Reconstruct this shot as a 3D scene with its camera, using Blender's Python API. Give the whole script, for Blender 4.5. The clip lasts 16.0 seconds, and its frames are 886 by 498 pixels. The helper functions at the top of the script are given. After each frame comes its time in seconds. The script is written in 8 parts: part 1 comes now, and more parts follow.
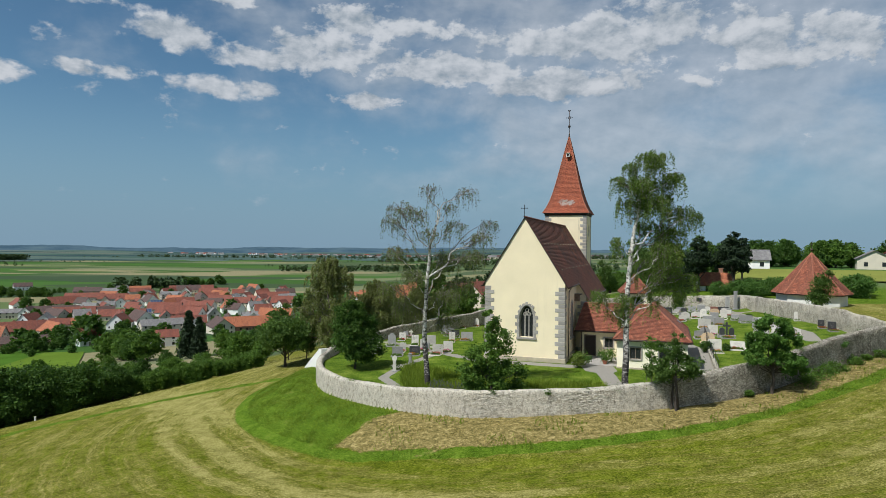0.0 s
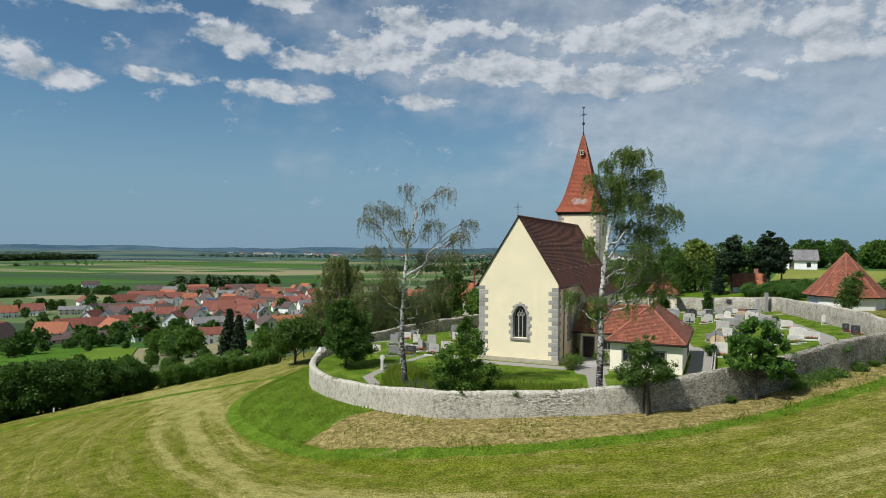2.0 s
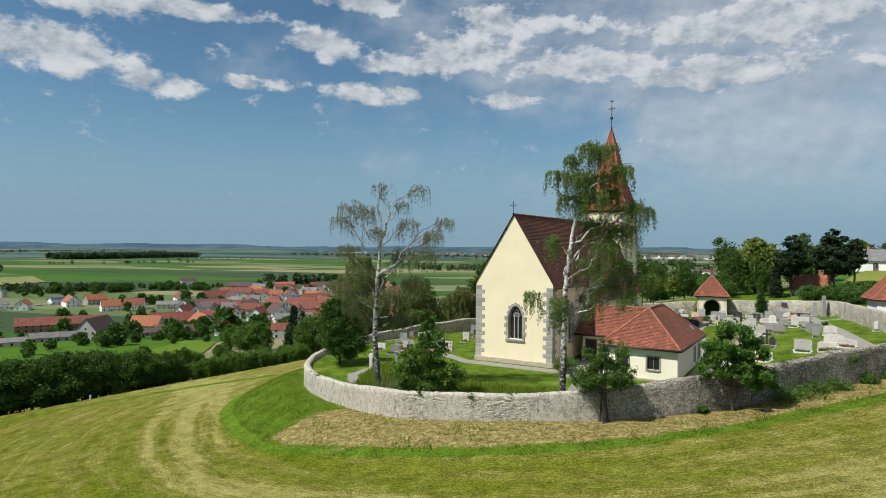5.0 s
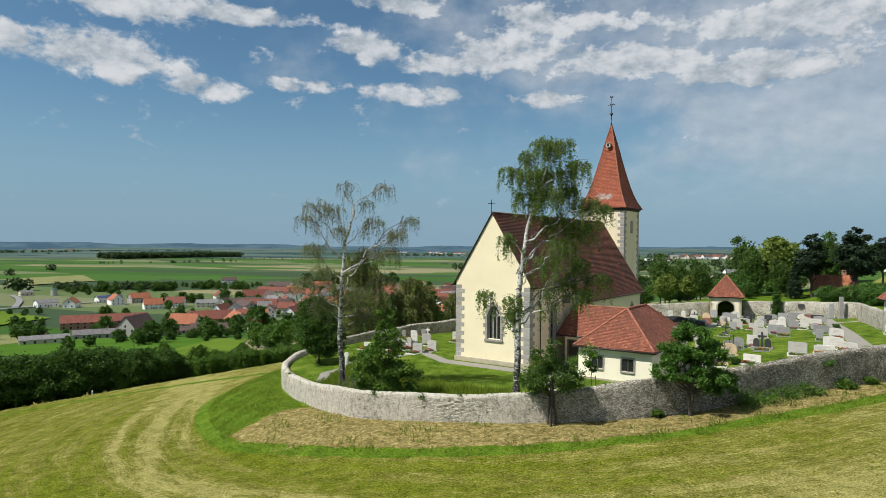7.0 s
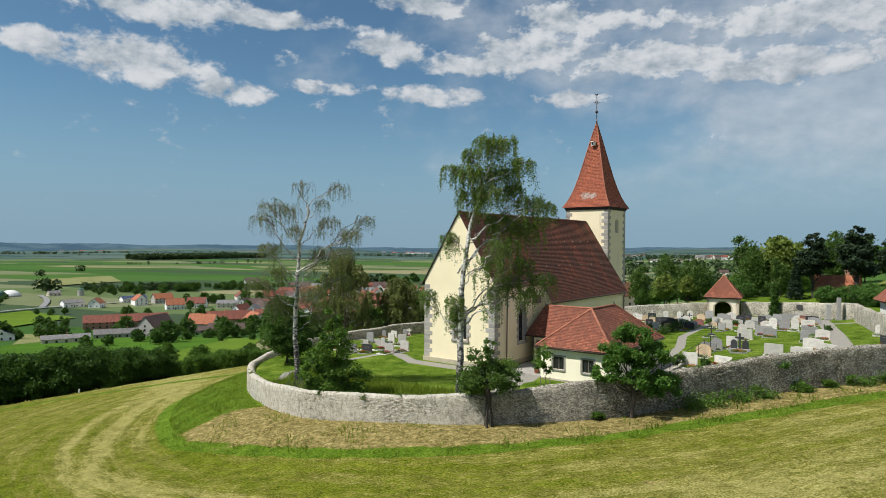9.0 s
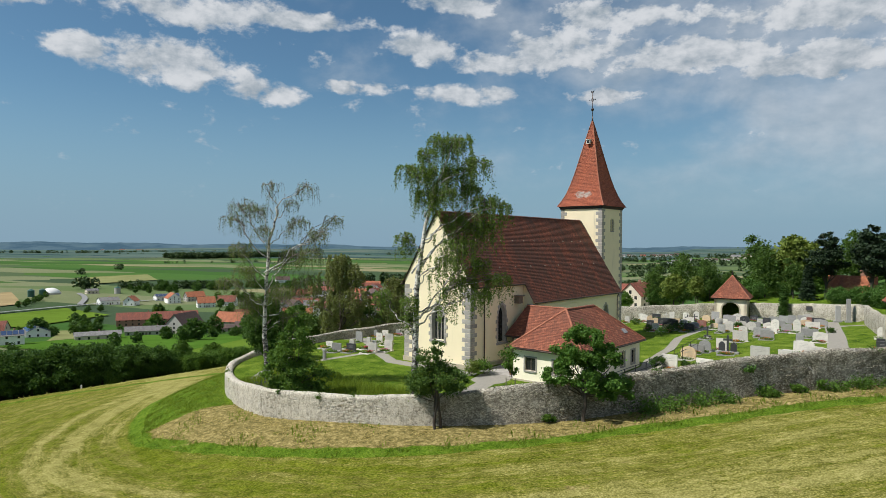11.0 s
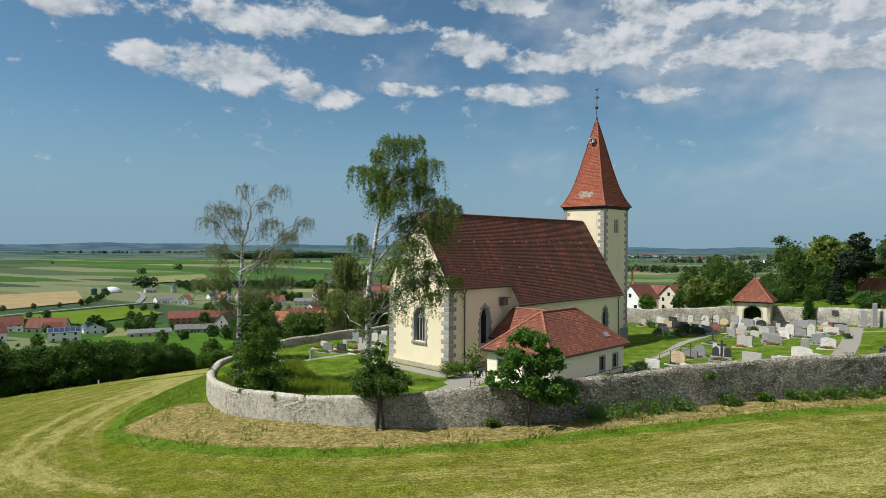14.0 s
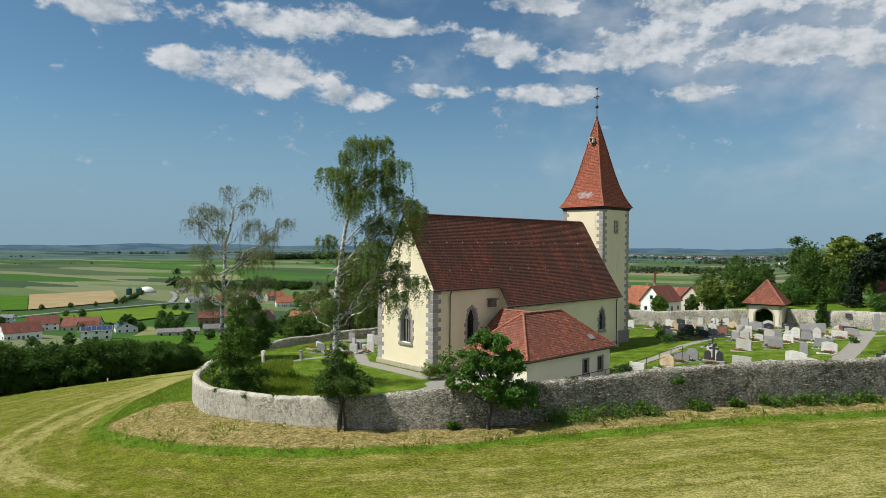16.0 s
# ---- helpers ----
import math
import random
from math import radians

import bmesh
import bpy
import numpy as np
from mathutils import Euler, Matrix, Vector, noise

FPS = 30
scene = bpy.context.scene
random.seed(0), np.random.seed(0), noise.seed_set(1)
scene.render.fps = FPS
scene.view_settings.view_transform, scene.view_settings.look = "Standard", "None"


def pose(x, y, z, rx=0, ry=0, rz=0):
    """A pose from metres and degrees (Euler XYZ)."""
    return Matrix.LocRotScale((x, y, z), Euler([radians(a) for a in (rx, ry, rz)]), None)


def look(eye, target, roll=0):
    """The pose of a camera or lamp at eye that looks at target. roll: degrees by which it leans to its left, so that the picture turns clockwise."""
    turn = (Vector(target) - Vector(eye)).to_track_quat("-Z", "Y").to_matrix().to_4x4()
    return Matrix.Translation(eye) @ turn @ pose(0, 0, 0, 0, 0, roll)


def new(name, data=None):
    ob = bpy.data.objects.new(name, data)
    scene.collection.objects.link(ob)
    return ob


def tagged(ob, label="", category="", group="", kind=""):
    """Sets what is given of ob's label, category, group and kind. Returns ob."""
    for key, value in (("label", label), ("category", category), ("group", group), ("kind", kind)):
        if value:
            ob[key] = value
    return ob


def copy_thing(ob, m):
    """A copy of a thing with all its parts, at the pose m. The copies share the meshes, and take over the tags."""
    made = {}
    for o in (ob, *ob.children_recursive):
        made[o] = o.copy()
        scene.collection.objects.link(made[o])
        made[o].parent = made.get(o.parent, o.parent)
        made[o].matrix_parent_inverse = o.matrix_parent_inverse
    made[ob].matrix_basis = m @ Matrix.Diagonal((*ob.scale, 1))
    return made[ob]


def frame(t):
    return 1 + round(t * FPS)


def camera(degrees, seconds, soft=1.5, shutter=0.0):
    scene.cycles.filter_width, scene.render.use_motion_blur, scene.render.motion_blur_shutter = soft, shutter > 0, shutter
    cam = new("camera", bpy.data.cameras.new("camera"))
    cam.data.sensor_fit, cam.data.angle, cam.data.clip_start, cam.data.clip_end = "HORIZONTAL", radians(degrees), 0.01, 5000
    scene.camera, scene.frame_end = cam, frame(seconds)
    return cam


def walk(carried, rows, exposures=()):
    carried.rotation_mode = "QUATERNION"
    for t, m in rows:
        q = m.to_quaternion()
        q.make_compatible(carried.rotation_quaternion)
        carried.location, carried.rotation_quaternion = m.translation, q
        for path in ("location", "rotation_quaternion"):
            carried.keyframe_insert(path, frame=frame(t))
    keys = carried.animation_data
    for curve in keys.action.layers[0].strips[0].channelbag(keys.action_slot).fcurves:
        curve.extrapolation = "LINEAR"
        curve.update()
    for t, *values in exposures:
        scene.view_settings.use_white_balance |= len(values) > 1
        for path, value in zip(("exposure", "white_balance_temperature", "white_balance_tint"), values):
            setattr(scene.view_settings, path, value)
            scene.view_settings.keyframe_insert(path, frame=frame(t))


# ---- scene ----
cam = camera(69.4, 16.0, 0.6)
PATH = [
    (0, (0.2, -0.441, 11.215), (0.19, 1.559, 11.208), 0.5),
    (0.5, (1.616, -0.356, 11.17), (1.567, 1.644, 11.164), 0.5),
    (1, (3.111, -0.296, 11.181), (3.019, 1.702, 11.174), 0.5),
    (1.5, (4.581, -0.122, 11.193), (4.449, 1.874, 11.184), 0.5),
    (2, (6.143, 0.088, 11.195), (5.967, 2.081, 11.187), 0.5),
    (2.5, (7.622, 0.309, 11.221), (7.4, 2.296, 11.212), 0.5),
    (3, (9.11, 0.601, 11.232), (8.842, 2.583, 11.221), 0.5),
    (3.5, (10.502, 0.883, 11.239), (10.195, 2.86, 11.228), 0.4),
    (4, (11.951, 1.213, 11.252), (11.598, 3.182, 11.241), 0.4),
    (6.5, (18.948, 3.364, 11.267), (18.411, 5.29, 11.251), 0.6),
    (7, (20.344, 3.924, 11.227), (19.784, 5.844, 11.212), 0.5),
    (7.5, (21.588, 4.425, 11.191), (21.01, 6.34, 11.177), 0.5),
    (8, (22.866, 4.915, 11.157), (22.27, 6.824, 11.144), 0.4),
    (8.5, (24.067, 5.404, 11.155), (23.453, 7.307, 11.142), 0.4),
    (9, (25.354, 5.923, 11.152), (24.723, 7.821, 11.139), 0.4),
    (11.5, (31.022, 8.352, 11.246), (30.272, 10.206, 11.231), 0.4),
    (12, (32.036, 8.838, 11.253), (31.261, 10.682, 11.24), 0.4),
    (12.5, (33.01, 9.251, 11.286), (32.208, 11.083, 11.272), 0.4),
    (13, (33.958, 9.718, 11.303), (33.131, 11.539, 11.288), 0.4),
    (13.5, (34.84, 10.141, 11.301), (33.991, 11.952, 11.286), 0.4),
    (14, (35.773, 10.655, 11.312), (34.902, 12.455, 11.297), 0.4),
    (14.5, (36.651, 11.133, 11.324), (35.758, 12.923, 11.31), 0.4),
    (15, (37.54, 11.601, 11.334), (36.626, 13.38, 11.321), 0.4),
    (15.5, (38.415, 12.116, 11.356), (37.482, 13.884, 11.342), 0.4),
    (16, (39.355, 12.63, 11.37), (38.399, 14.386, 11.357), 0.4),
]
walk(cam, [(t, look(eye, target, roll)) for t, eye, target, roll in PATH], [(0, 0.0, 6150, 10), (3, 0.08, 6200, 10), (5, 0.14, 6300, 10), (7, 0.18, 6350, 10), (16, 0.15, 6300, 10)])

# ---- world, sun ----
SUN_EL, SUN_DIR = 52.0, (-0.79, -0.61)
world = bpy.data.worlds.new("sky")
scene.world = world
world.use_nodes = True
wt = world.node_tree
wt.nodes.clear()


def wnode(kind, **kw):
    n = wt.nodes.new(kind)
    for k, v in kw.items():
        n.inputs[int(k[1:])].default_value = v
    return n


def wmath(op, a, b=None, c=None):
    n = wt.nodes.new("ShaderNodeMath")
    n.operation = op
    for i, v in enumerate((a, b, c)):
        if v is None:
            continue
        if isinstance(v, (int, float)):
            n.inputs[i].default_value = v
        else:
            wt.links.new(v, n.inputs[i])
    return n.outputs[0]


def wmix(fac, a, b):
    n = wt.nodes.new("ShaderNodeMix")
    n.data_type = "RGBA"
    for i, v in ((0, fac), (6, a), (7, b)):
        if isinstance(v, (tuple, float, int)):
            n.inputs[i].default_value = (*v, 1) if isinstance(v, tuple) else v
        else:
            wt.links.new(v, n.inputs[i])
    return n.outputs[2]


sky = wt.nodes.new("ShaderNodeTexSky")
sky.sky_type = "NISHITA"
sky.sun_disc = False
sky.sun_elevation = radians(SUN_EL)
sky.sun_rotation = math.atan2(SUN_DIR[0], SUN_DIR[1])
sky.altitude, sky.air_density, sky.dust_density, sky.ozone_density = 450, 1.0, 0.35, 2.5
tc = wt.nodes.new("ShaderNodeTexCoord")
sep = wt.nodes.new("ShaderNodeSeparateXYZ")
wt.links.new(tc.outputs["Generated"], sep.inputs[0])
az = wmath("MULTIPLY", wmath("ARCTAN2", sep.outputs[0], sep.outputs[1]), 57.296)
el = wmath("MULTIPLY", wmath("ARCSINE", sep.outputs[2]), 57.296)
# cloud sheet coordinates: angles, stretched sideways, tighter towards the horizon
shape = wt.nodes.new("ShaderNodeCombineXYZ")
wt.links.new(wmath("MULTIPLY", az, 0.10), shape.inputs[0])
wt.links.new(wmath("MULTIPLY", el, 0.155), shape.inputs[1])


def wnoise(scale, detail, rough, offset):
    m = wt.nodes.new("ShaderNodeMapping")
    m.inputs[1].default_value = (offset, offset * 0.7, offset * 1.3)
    wt.links.new(shape.outputs[0], m.inputs[0])
    n = wnode("ShaderNodeTexNoise")
    n.inputs["Scale"].default_value, n.inputs["Detail"].default_value, n.inputs["Roughness"].default_value = scale, detail, rough
    n.inputs["Distortion"].default_value = 0.12
    wt.links.new(m.outputs[0], n.inputs["Vector"])
    return n.outputs[0]


# cumulus banks: azimuth, elevation, half-width, half-height in degrees
BANKS = [(-43.4, 14.0, 6.0, 2.1), (-37.0, 12.6, 3.4, 1.2), (-29.4, 13.5, 3.6, 0.75), (-43.0, 18.6, 7.5, 1.7), (-34.0, 18.5, 7.0, 0.8), (-51.5, 14.8, 3.0, 1.0),
         (-23.0, 16.8, 3.4, 1.5), (-16.2, 15.6, 4.6, 1.2), (-10.5, 16.4, 5.2, 2.3), (-18.2, 13.0, 4.6, 1.1), (-7.0, 12.6, 3.2, 0.9), (-19.7, 20.3, 4.2, 1.3), (-6.0, 18.9, 7.0, 1.7),
         (7.2, 17.6, 4.0, 2.0), (0.5, 15.4, 8.0, 1.9), (10.0, 13.8, 7.0, 1.7), (16.0, 17.6, 8.0, 2.6), (27.0, 16.0, 9.0, 3.4), (-57.0, 18.0, 4.0, 1.4)]
bank = None
for a0, e0, ra, re in BANKS:
    de = wmath("DIVIDE", wmath("SUBTRACT", el, e0), re)
    de = wmath("MAXIMUM", de, wmath("MULTIPLY", de, -1.3))
    d = wmath("SQRT", wmath("ADD", wmath("POWER", wmath("ABSOLUTE", wmath("DIVIDE", wmath("SUBTRACT", az, a0), ra)), 2), wmath("POWER", de, 2)))
    v = wmath("MAXIMUM", wmath("SUBTRACT", 1.5, d), 0)
    bank = v if bank is None else wmath("MAXIMUM", bank, v)
bank = wmath("MINIMUM", bank, 1.05)
n1, n2, n3 = wnoise(3.3, 10, 0.60, 3.1), wnoise(0.8, 5, 0.52, 11.7), wnoise(1.5, 7, 0.56, 23.0)
cl = wt.nodes.new("ShaderNodeMapRange")
cl.interpolation_type = "SMOOTHSTEP"
cl.inputs["From Min"].default_value, cl.inputs["From Max"].default_value = 0.22, 0.62
wt.links.new(wmath("ADD", wmath("MULTIPLY", bank, 0.66), wmath("MULTIPLY", wmath("SUBTRACT", n1, 0.5), 2.1)), cl.inputs["Value"])
# high veil, thicker towards +x and with height
veil_bias = wmath("ADD", wmath("MULTIPLY", wmath("ADD", az, 14), 0.011), wmath("MULTIPLY", wmath("SUBTRACT", el, 9), 0.012))
ve = wt.nodes.new("ShaderNodeMapRange")
ve.interpolation_type = "SMOOTHSTEP"
ve.inputs["From Min"].default_value, ve.inputs["From Max"].default_value = 0.42, 0.95
ve.inputs["To Max"].default_value = 0.66
wt.links.new(wmath("ADD", wmath("ADD", n2, wmath("MULTIPLY", wmath("SUBTRACT", n3, 0.5), 0.7)), wmath("MINIMUM", veil_bias, 0.34)), ve.inputs["Value"])
cover = wmath("MAXIMUM", cl.outputs[0], ve.outputs[0])
fade = wt.nodes.new("ShaderNodeMapRange")
fade.inputs["From Min"].default_value, fade.inputs["From Max"].default_value = 2.0, 8.0
wt.links.new(el, fade.inputs["Value"])
cover = wmath("MULTIPLY", cover, fade.outputs[0])
# sunlit tops, grey undersides: the sheet's density against that a little higher up
lift = wt.nodes.new("ShaderNodeMapping")
lift.inputs[1].default_value = (-0.05, 0.11, 0)
wt.links.new(shape.outputs[0], lift.inputs[0])


def wnoise_up(scale, detail, rough, offset):
    m = wt.nodes.new("ShaderNodeMapping")
    m.inputs[1].default_value = (offset, offset * 0.7, offset * 1.3)
    wt.links.new(lift.outputs[0], m.inputs[0])
    n = wnode("ShaderNodeTexNoise")
    n.inputs["Scale"].default_value, n.inputs["Detail"].default_value, n.inputs["Roughness"].default_value = scale, detail, rough
    n.inputs["Distortion"].default_value = 0.12
    wt.links.new(m.outputs[0], n.inputs["Vector"])
    return n.outputs[0]


relief = wmath("SUBTRACT", n1, wnoise_up(3.3, 5, 0.56, 3.1))
relief2 = wmath("SUBTRACT", n3, wnoise_up(1.5, 4, 0.52, 23.0))
shade = wt.nodes.new("ShaderNodeMapRange")
shade.interpolation_type = "SMOOTHSTEP"
shade.inputs["From Min"].default_value, shade.inputs["From Max"].default_value = -0.26, 0.22
wt.links.new(wmath("ADD", wmath("MULTIPLY", relief, wmath("ADD", 0.25, wmath("MULTIPLY", cl.outputs[0], 0.75))), wmath("MULTIPLY", relief2, 0.5)), shade.inputs["Value"])
cloud_col = wmix(shade.outputs[0], (3.7, 4.4, 5.0), (8.0, 8.2, 8.4))
tint = wt.nodes.new("ShaderNodeMix")
tint.data_type, tint.blend_type = "RGBA", "MULTIPLY"
tint.inputs[0].default_value = 1.0
tint.inputs[7].default_value = (0.80, 1.0, 0.98, 1)
wt.links.new(sky.outputs[0], tint.inputs[6])
haze = wt.nodes.new("ShaderNodeMapRange")
haze.interpolation_type = "SMOOTHSTEP"
haze.inputs["From Min"].default_value, haze.inputs["From Max"].default_value = 14.0, 0.0
haze.inputs["To Max"].default_value = 0.9
wt.links.new(el, haze.inputs["Value"])
sky_tint = wmix(haze.outputs[0], tint.outputs[2], (2.75, 4.25, 5.6))
final = wmix(cover, sky_tint, cloud_col)
bg = wt.nodes.new("ShaderNodeBackground")
bg.inputs[1].default_value = 0.074
wt.links.new(final, bg.inputs[0])
wo = wt.nodes.new("ShaderNodeOutputWorld")
wt.links.new(bg.outputs[0], wo.inputs[0])

sun_data = bpy.data.lights.new("sun", "SUN")
sun_data.energy, sun_data.angle, sun_data.color = 5.0, radians(0.55), (1.0, 0.955, 0.88)
sun = new("sun", sun_data)
h = math.cos(radians(SUN_EL)) / math.hypot(*SUN_DIR)
sun.matrix_world = look((0, 0, 200), (-SUN_DIR[0] * h, -SUN_DIR[1] * h, 200 - math.sin(radians(SUN_EL))))

# ---- materials ----
def material(name):
    m = bpy.data.materials.new(name)
    m.use_nodes = True
    nt = m.node_tree
    return m, nt, nt.nodes["Principled BSDF"]


class Nodes:
    """Shortcuts for wiring one node tree."""

    def __init__(self, nt):
        self.nt = nt

    def put(self, socket, v):
        if isinstance(v, (int, float)):
            socket.default_value = v
        elif isinstance(v, tuple):
            socket.default_value = (*v, 1) if len(v) == 3 and len(socket.default_value) == 4 else v
        else:
            self.nt.links.new(v, socket)

    def math(self, op, a, b=0.0, clamp=False):
        n = self.nt.nodes.new("ShaderNodeMath")
        n.operation, n.use_clamp = op, clamp
        self.put(n.inputs[0], a)
        self.put(n.inputs[1], b)
        return n.outputs[0]

    def mix(self, fac, a, b, blend="MIX"):
        n = self.nt.nodes.new("ShaderNodeMix")
        n.data_type, n.blend_type = "RGBA", blend
        self.put(n.inputs[0], fac)
        self.put(n.inputs[6], a)
        self.put(n.inputs[7], b)
        return n.outputs[2]

    def position(self, scale=(1, 1, 1), rot=(0, 0, 0), coord="Object"):
        t = self.nt.nodes.new("ShaderNodeTexCoord")
        m = self.nt.nodes.new("ShaderNodeMapping")
        m.inputs["Scale"].default_value = scale
        m.inputs["Rotation"].default_value = rot
        self.nt.links.new(t.outputs[coord], m.inputs[0])
        return m.outputs[0]

    def noise(self, vec, scale, detail=5, rough=0.55, dist=0.0):
        n = self.nt.nodes.new("ShaderNodeTexNoise")
        n.inputs["Scale"].default_value, n.inputs["Detail"].default_value = scale, detail
        n.inputs["Roughness"].default_value, n.inputs["Distortion"].default_value = rough, dist
        self.nt.links.new(vec, n.inputs["Vector"])
        return n.outputs[0]

    def voronoi(self, vec, scale, feature="F1", rand=1.0, metric="EUCLIDEAN"):
        n = self.nt.nodes.new("ShaderNodeTexVoronoi")
        n.feature = feature
        if feature != "DISTANCE_TO_EDGE":
            n.distance = metric
        n.inputs["Scale"].default_value, n.inputs["Randomness"].default_value = scale, rand
        self.nt.links.new(vec, n.inputs["Vector"])
        return n

    def ramp(self, fac, *stops):
        n = self.nt.nodes.new("ShaderNodeValToRGB")
        e = n.color_ramp.elements
        while len(e) < len(stops):
            e.new(0.5)
        for x, (p, c) in zip(e, stops):
            x.position, x.color = p, (*c, 1) if isinstance(c, tuple) else (c, c, c, 1)
        self.put(n.inputs[0], fac)
        return n.outputs[0]

    def step(self, v, lo, hi, to0=0.0, to1=1.0):
        n = self.nt.nodes.new("ShaderNodeMapRange")
        n.interpolation_type = "SMOOTHSTEP"
        n.inputs["From Min"].default_value, n.inputs["From Max"].default_value = lo, hi
        n.inputs["To Min"].default_value, n.inputs["To Max"].default_value = to0, to1
        self.put(n.inputs["Value"], v)
        return n.outputs[0]

    def bump(self, height, strength, distance, bsdf):
        n = self.nt.nodes.new("ShaderNodeBump")
        n.inputs["Strength"].default_value, n.inputs["Distance"].default_value = strength, distance
        self.nt.links.new(height, n.inputs["Height"])
        self.nt.links.new(n.outputs[0], bsdf.inputs["Normal"])

    def attr(self, name):
        n = self.nt.nodes.new("ShaderNodeAttribute")
        n.attribute_name = name
        return n

    def random(self):
        return self.nt.nodes.new("ShaderNodeObjectInfo").outputs["Random"]

    def island(self):
        return self.nt.nodes.new("ShaderNodeNewGeometry").outputs["Random Per Island"]


def plain(name, colour, rough=0.8, vary=0.25, scale=2.0, metal=0.0, bump=0.15, fine=14.0, by_object=0.0):
    """A surface with stains at one scale and grain at another."""
    m, nt, b = material(name)
    N = Nodes(nt)
    p = N.position()
    big, small = N.noise(p, scale, 5, 0.6), N.noise(p, scale * fine, 4, 0.6)
    f = N.math("ADD", N.math("MULTIPLY", big, 0.65), N.math("MULTIPLY", small, 0.35))
    lo = tuple(c * (1 - vary) for c in colour)
    hi = tuple(min(1, c * (1 + vary)) for c in colour)
    col = N.ramp(f, (0.3, lo), (0.7, hi))
    if by_object:
        v = N.math("ADD", N.math("MULTIPLY", N.random(), by_object), 1 - by_object / 2)
        g = nt.nodes.new("ShaderNodeCombineColor")
        for i in range(3):
            N.put(g.inputs[i], v)
        col = N.mix(1.0, col, g.outputs[0], "MULTIPLY")
    N.put(b.inputs["Base Color"], col)
    b.inputs["Roughness"].default_value, b.inputs["Metallic"].default_value = rough, metal
    if bump:
        N.bump(small, bump, 0.02, b)
    return m


def plaster(name, colour, stain=(0.30, 0.27, 0.20), dirt=0.5):
    m, nt, b = material(name)
    N = Nodes(nt)
    p = N.position()
    streak = N.noise(N.position((1.6, 1.6, 0.16)), 1.0, 6, 0.6)
    big, grain = N.noise(p, 0.35, 4, 0.55), N.noise(p, 9.0, 5, 0.6)
    col = N.ramp(big, (0.3, tuple(c * 0.90 for c in colour)), (0.7, colour))
    col = N.mix(N.step(streak, 0.58, 0.82, 0, dirt), col, stain)
    col = N.mix(N.step(grain, 0.35, 0.75, 0, 0.12), col, tuple(c * 0.8 for c in colour))
    N.put(b.inputs["Base Color"], col)
    b.inputs["Roughness"].default_value = 0.92
    N.bump(grain, 0.15, 0.02, b)
    return m


def tiles(name, c0, c1, c2, weather, old, width=0.18, course=0.165):
    """Beaver-tail clay tiles: the UV map is in metres along the eave and up the slope."""
    m, nt, b = material(name)
    N = Nodes(nt)
    uv = N.position(coord="UV")
    br = nt.nodes.new("ShaderNodeTexBrick")
    br.offset = 0.5
    br.inputs["Scale"].default_value = 1.0
    br.inputs["Brick Width"].default_value, br.inputs["Row Height"].default_value = width, course
    br.inputs["Mortar Size"].default_value, br.inputs["Mortar Smooth"].default_value = 0.012, 0.3
    br.inputs["Color1"].default_value, br.inputs["Color2"].default_value = (0, 0, 0, 1), (1, 1, 1, 1)
    br.inputs["Mortar"].default_value = (0.5, 0.5, 0.5, 1)
    nt.links.new(uv, br.inputs["Vector"])
    patch = N.noise(N.position((1, 0.35, 1), coord="UV"), 0.45, 6, 0.62)
    fine = N.noise(uv, 3.0, 4, 0.6)
    streaks = N.noise(N.position((1.2, 0.12, 1), coord="UV"), 1.0, 5, 0.6)
    col = N.ramp(br.outputs[0], (0.0, c0), (0.55, c1), (1.0, c2))
    dark = N.math("ADD", N.math("MULTIPLY", patch, 0.55), N.math("MULTIPLY", streaks, 0.45))
    col = N.mix(N.step(dark, 0.5 - 0.32 * weather, 0.72 - 0.2 * weather, 0, 0.85), col, old)
    col = N.mix(N.step(fine, 0.66, 0.8, 0, 0.4), col, (0.30, 0.27, 0.22))
    col = N.mix(N.math("MULTIPLY", br.outputs[1], 0.7), col, tuple(c * 0.25 for c in c0))
    N.put(b.inputs["Base Color"], col)
    b.inputs["Roughness"].default_value = 0.85
    N.bump(N.math("SUBTRACT", N.math("MULTIPLY", fine, 0.3), br.outputs[1]), 0.5, 0.02, b)
    return m


def lichen_patch(m, z0, z1, half):
    nt = m.node_tree
    N = Nodes(nt)
    b = nt.nodes["Principled BSDF"]
    old = b.inputs["Base Color"].links[0].from_socket
    xyz = nt.nodes.new("ShaderNodeSeparateXYZ")
    nt.links.new(N.position(), xyz.inputs[0])
    zc, zr = (z0 + z1) / 2, (z1 - z0) / 2
    d = N.math("ADD", N.math("POWER", N.math("ABSOLUTE", N.math("DIVIDE", N.math("SUBTRACT", xyz.outputs[2], zc), zr)), 2.0), N.math("POWER", N.math("ABSOLUTE", N.math("DIVIDE", xyz.outputs[0], half)), 2.0))
    f = N.math("SUBTRACT", N.math("ADD", 1.0, N.math("MULTIPLY", N.math("SUBTRACT", N.noise(N.position(), 2.2, 7, 0.7), 0.5), 3.4)), d)
    front = N.step(xyz.outputs[1], -1.2, -1.6)
    N.put(b.inputs["Base Color"], N.mix(N.math("MULTIPLY", N.step(f, 0.45, 1.0, 0, 0.8), front), old, (0.36, 0.33, 0.29)))


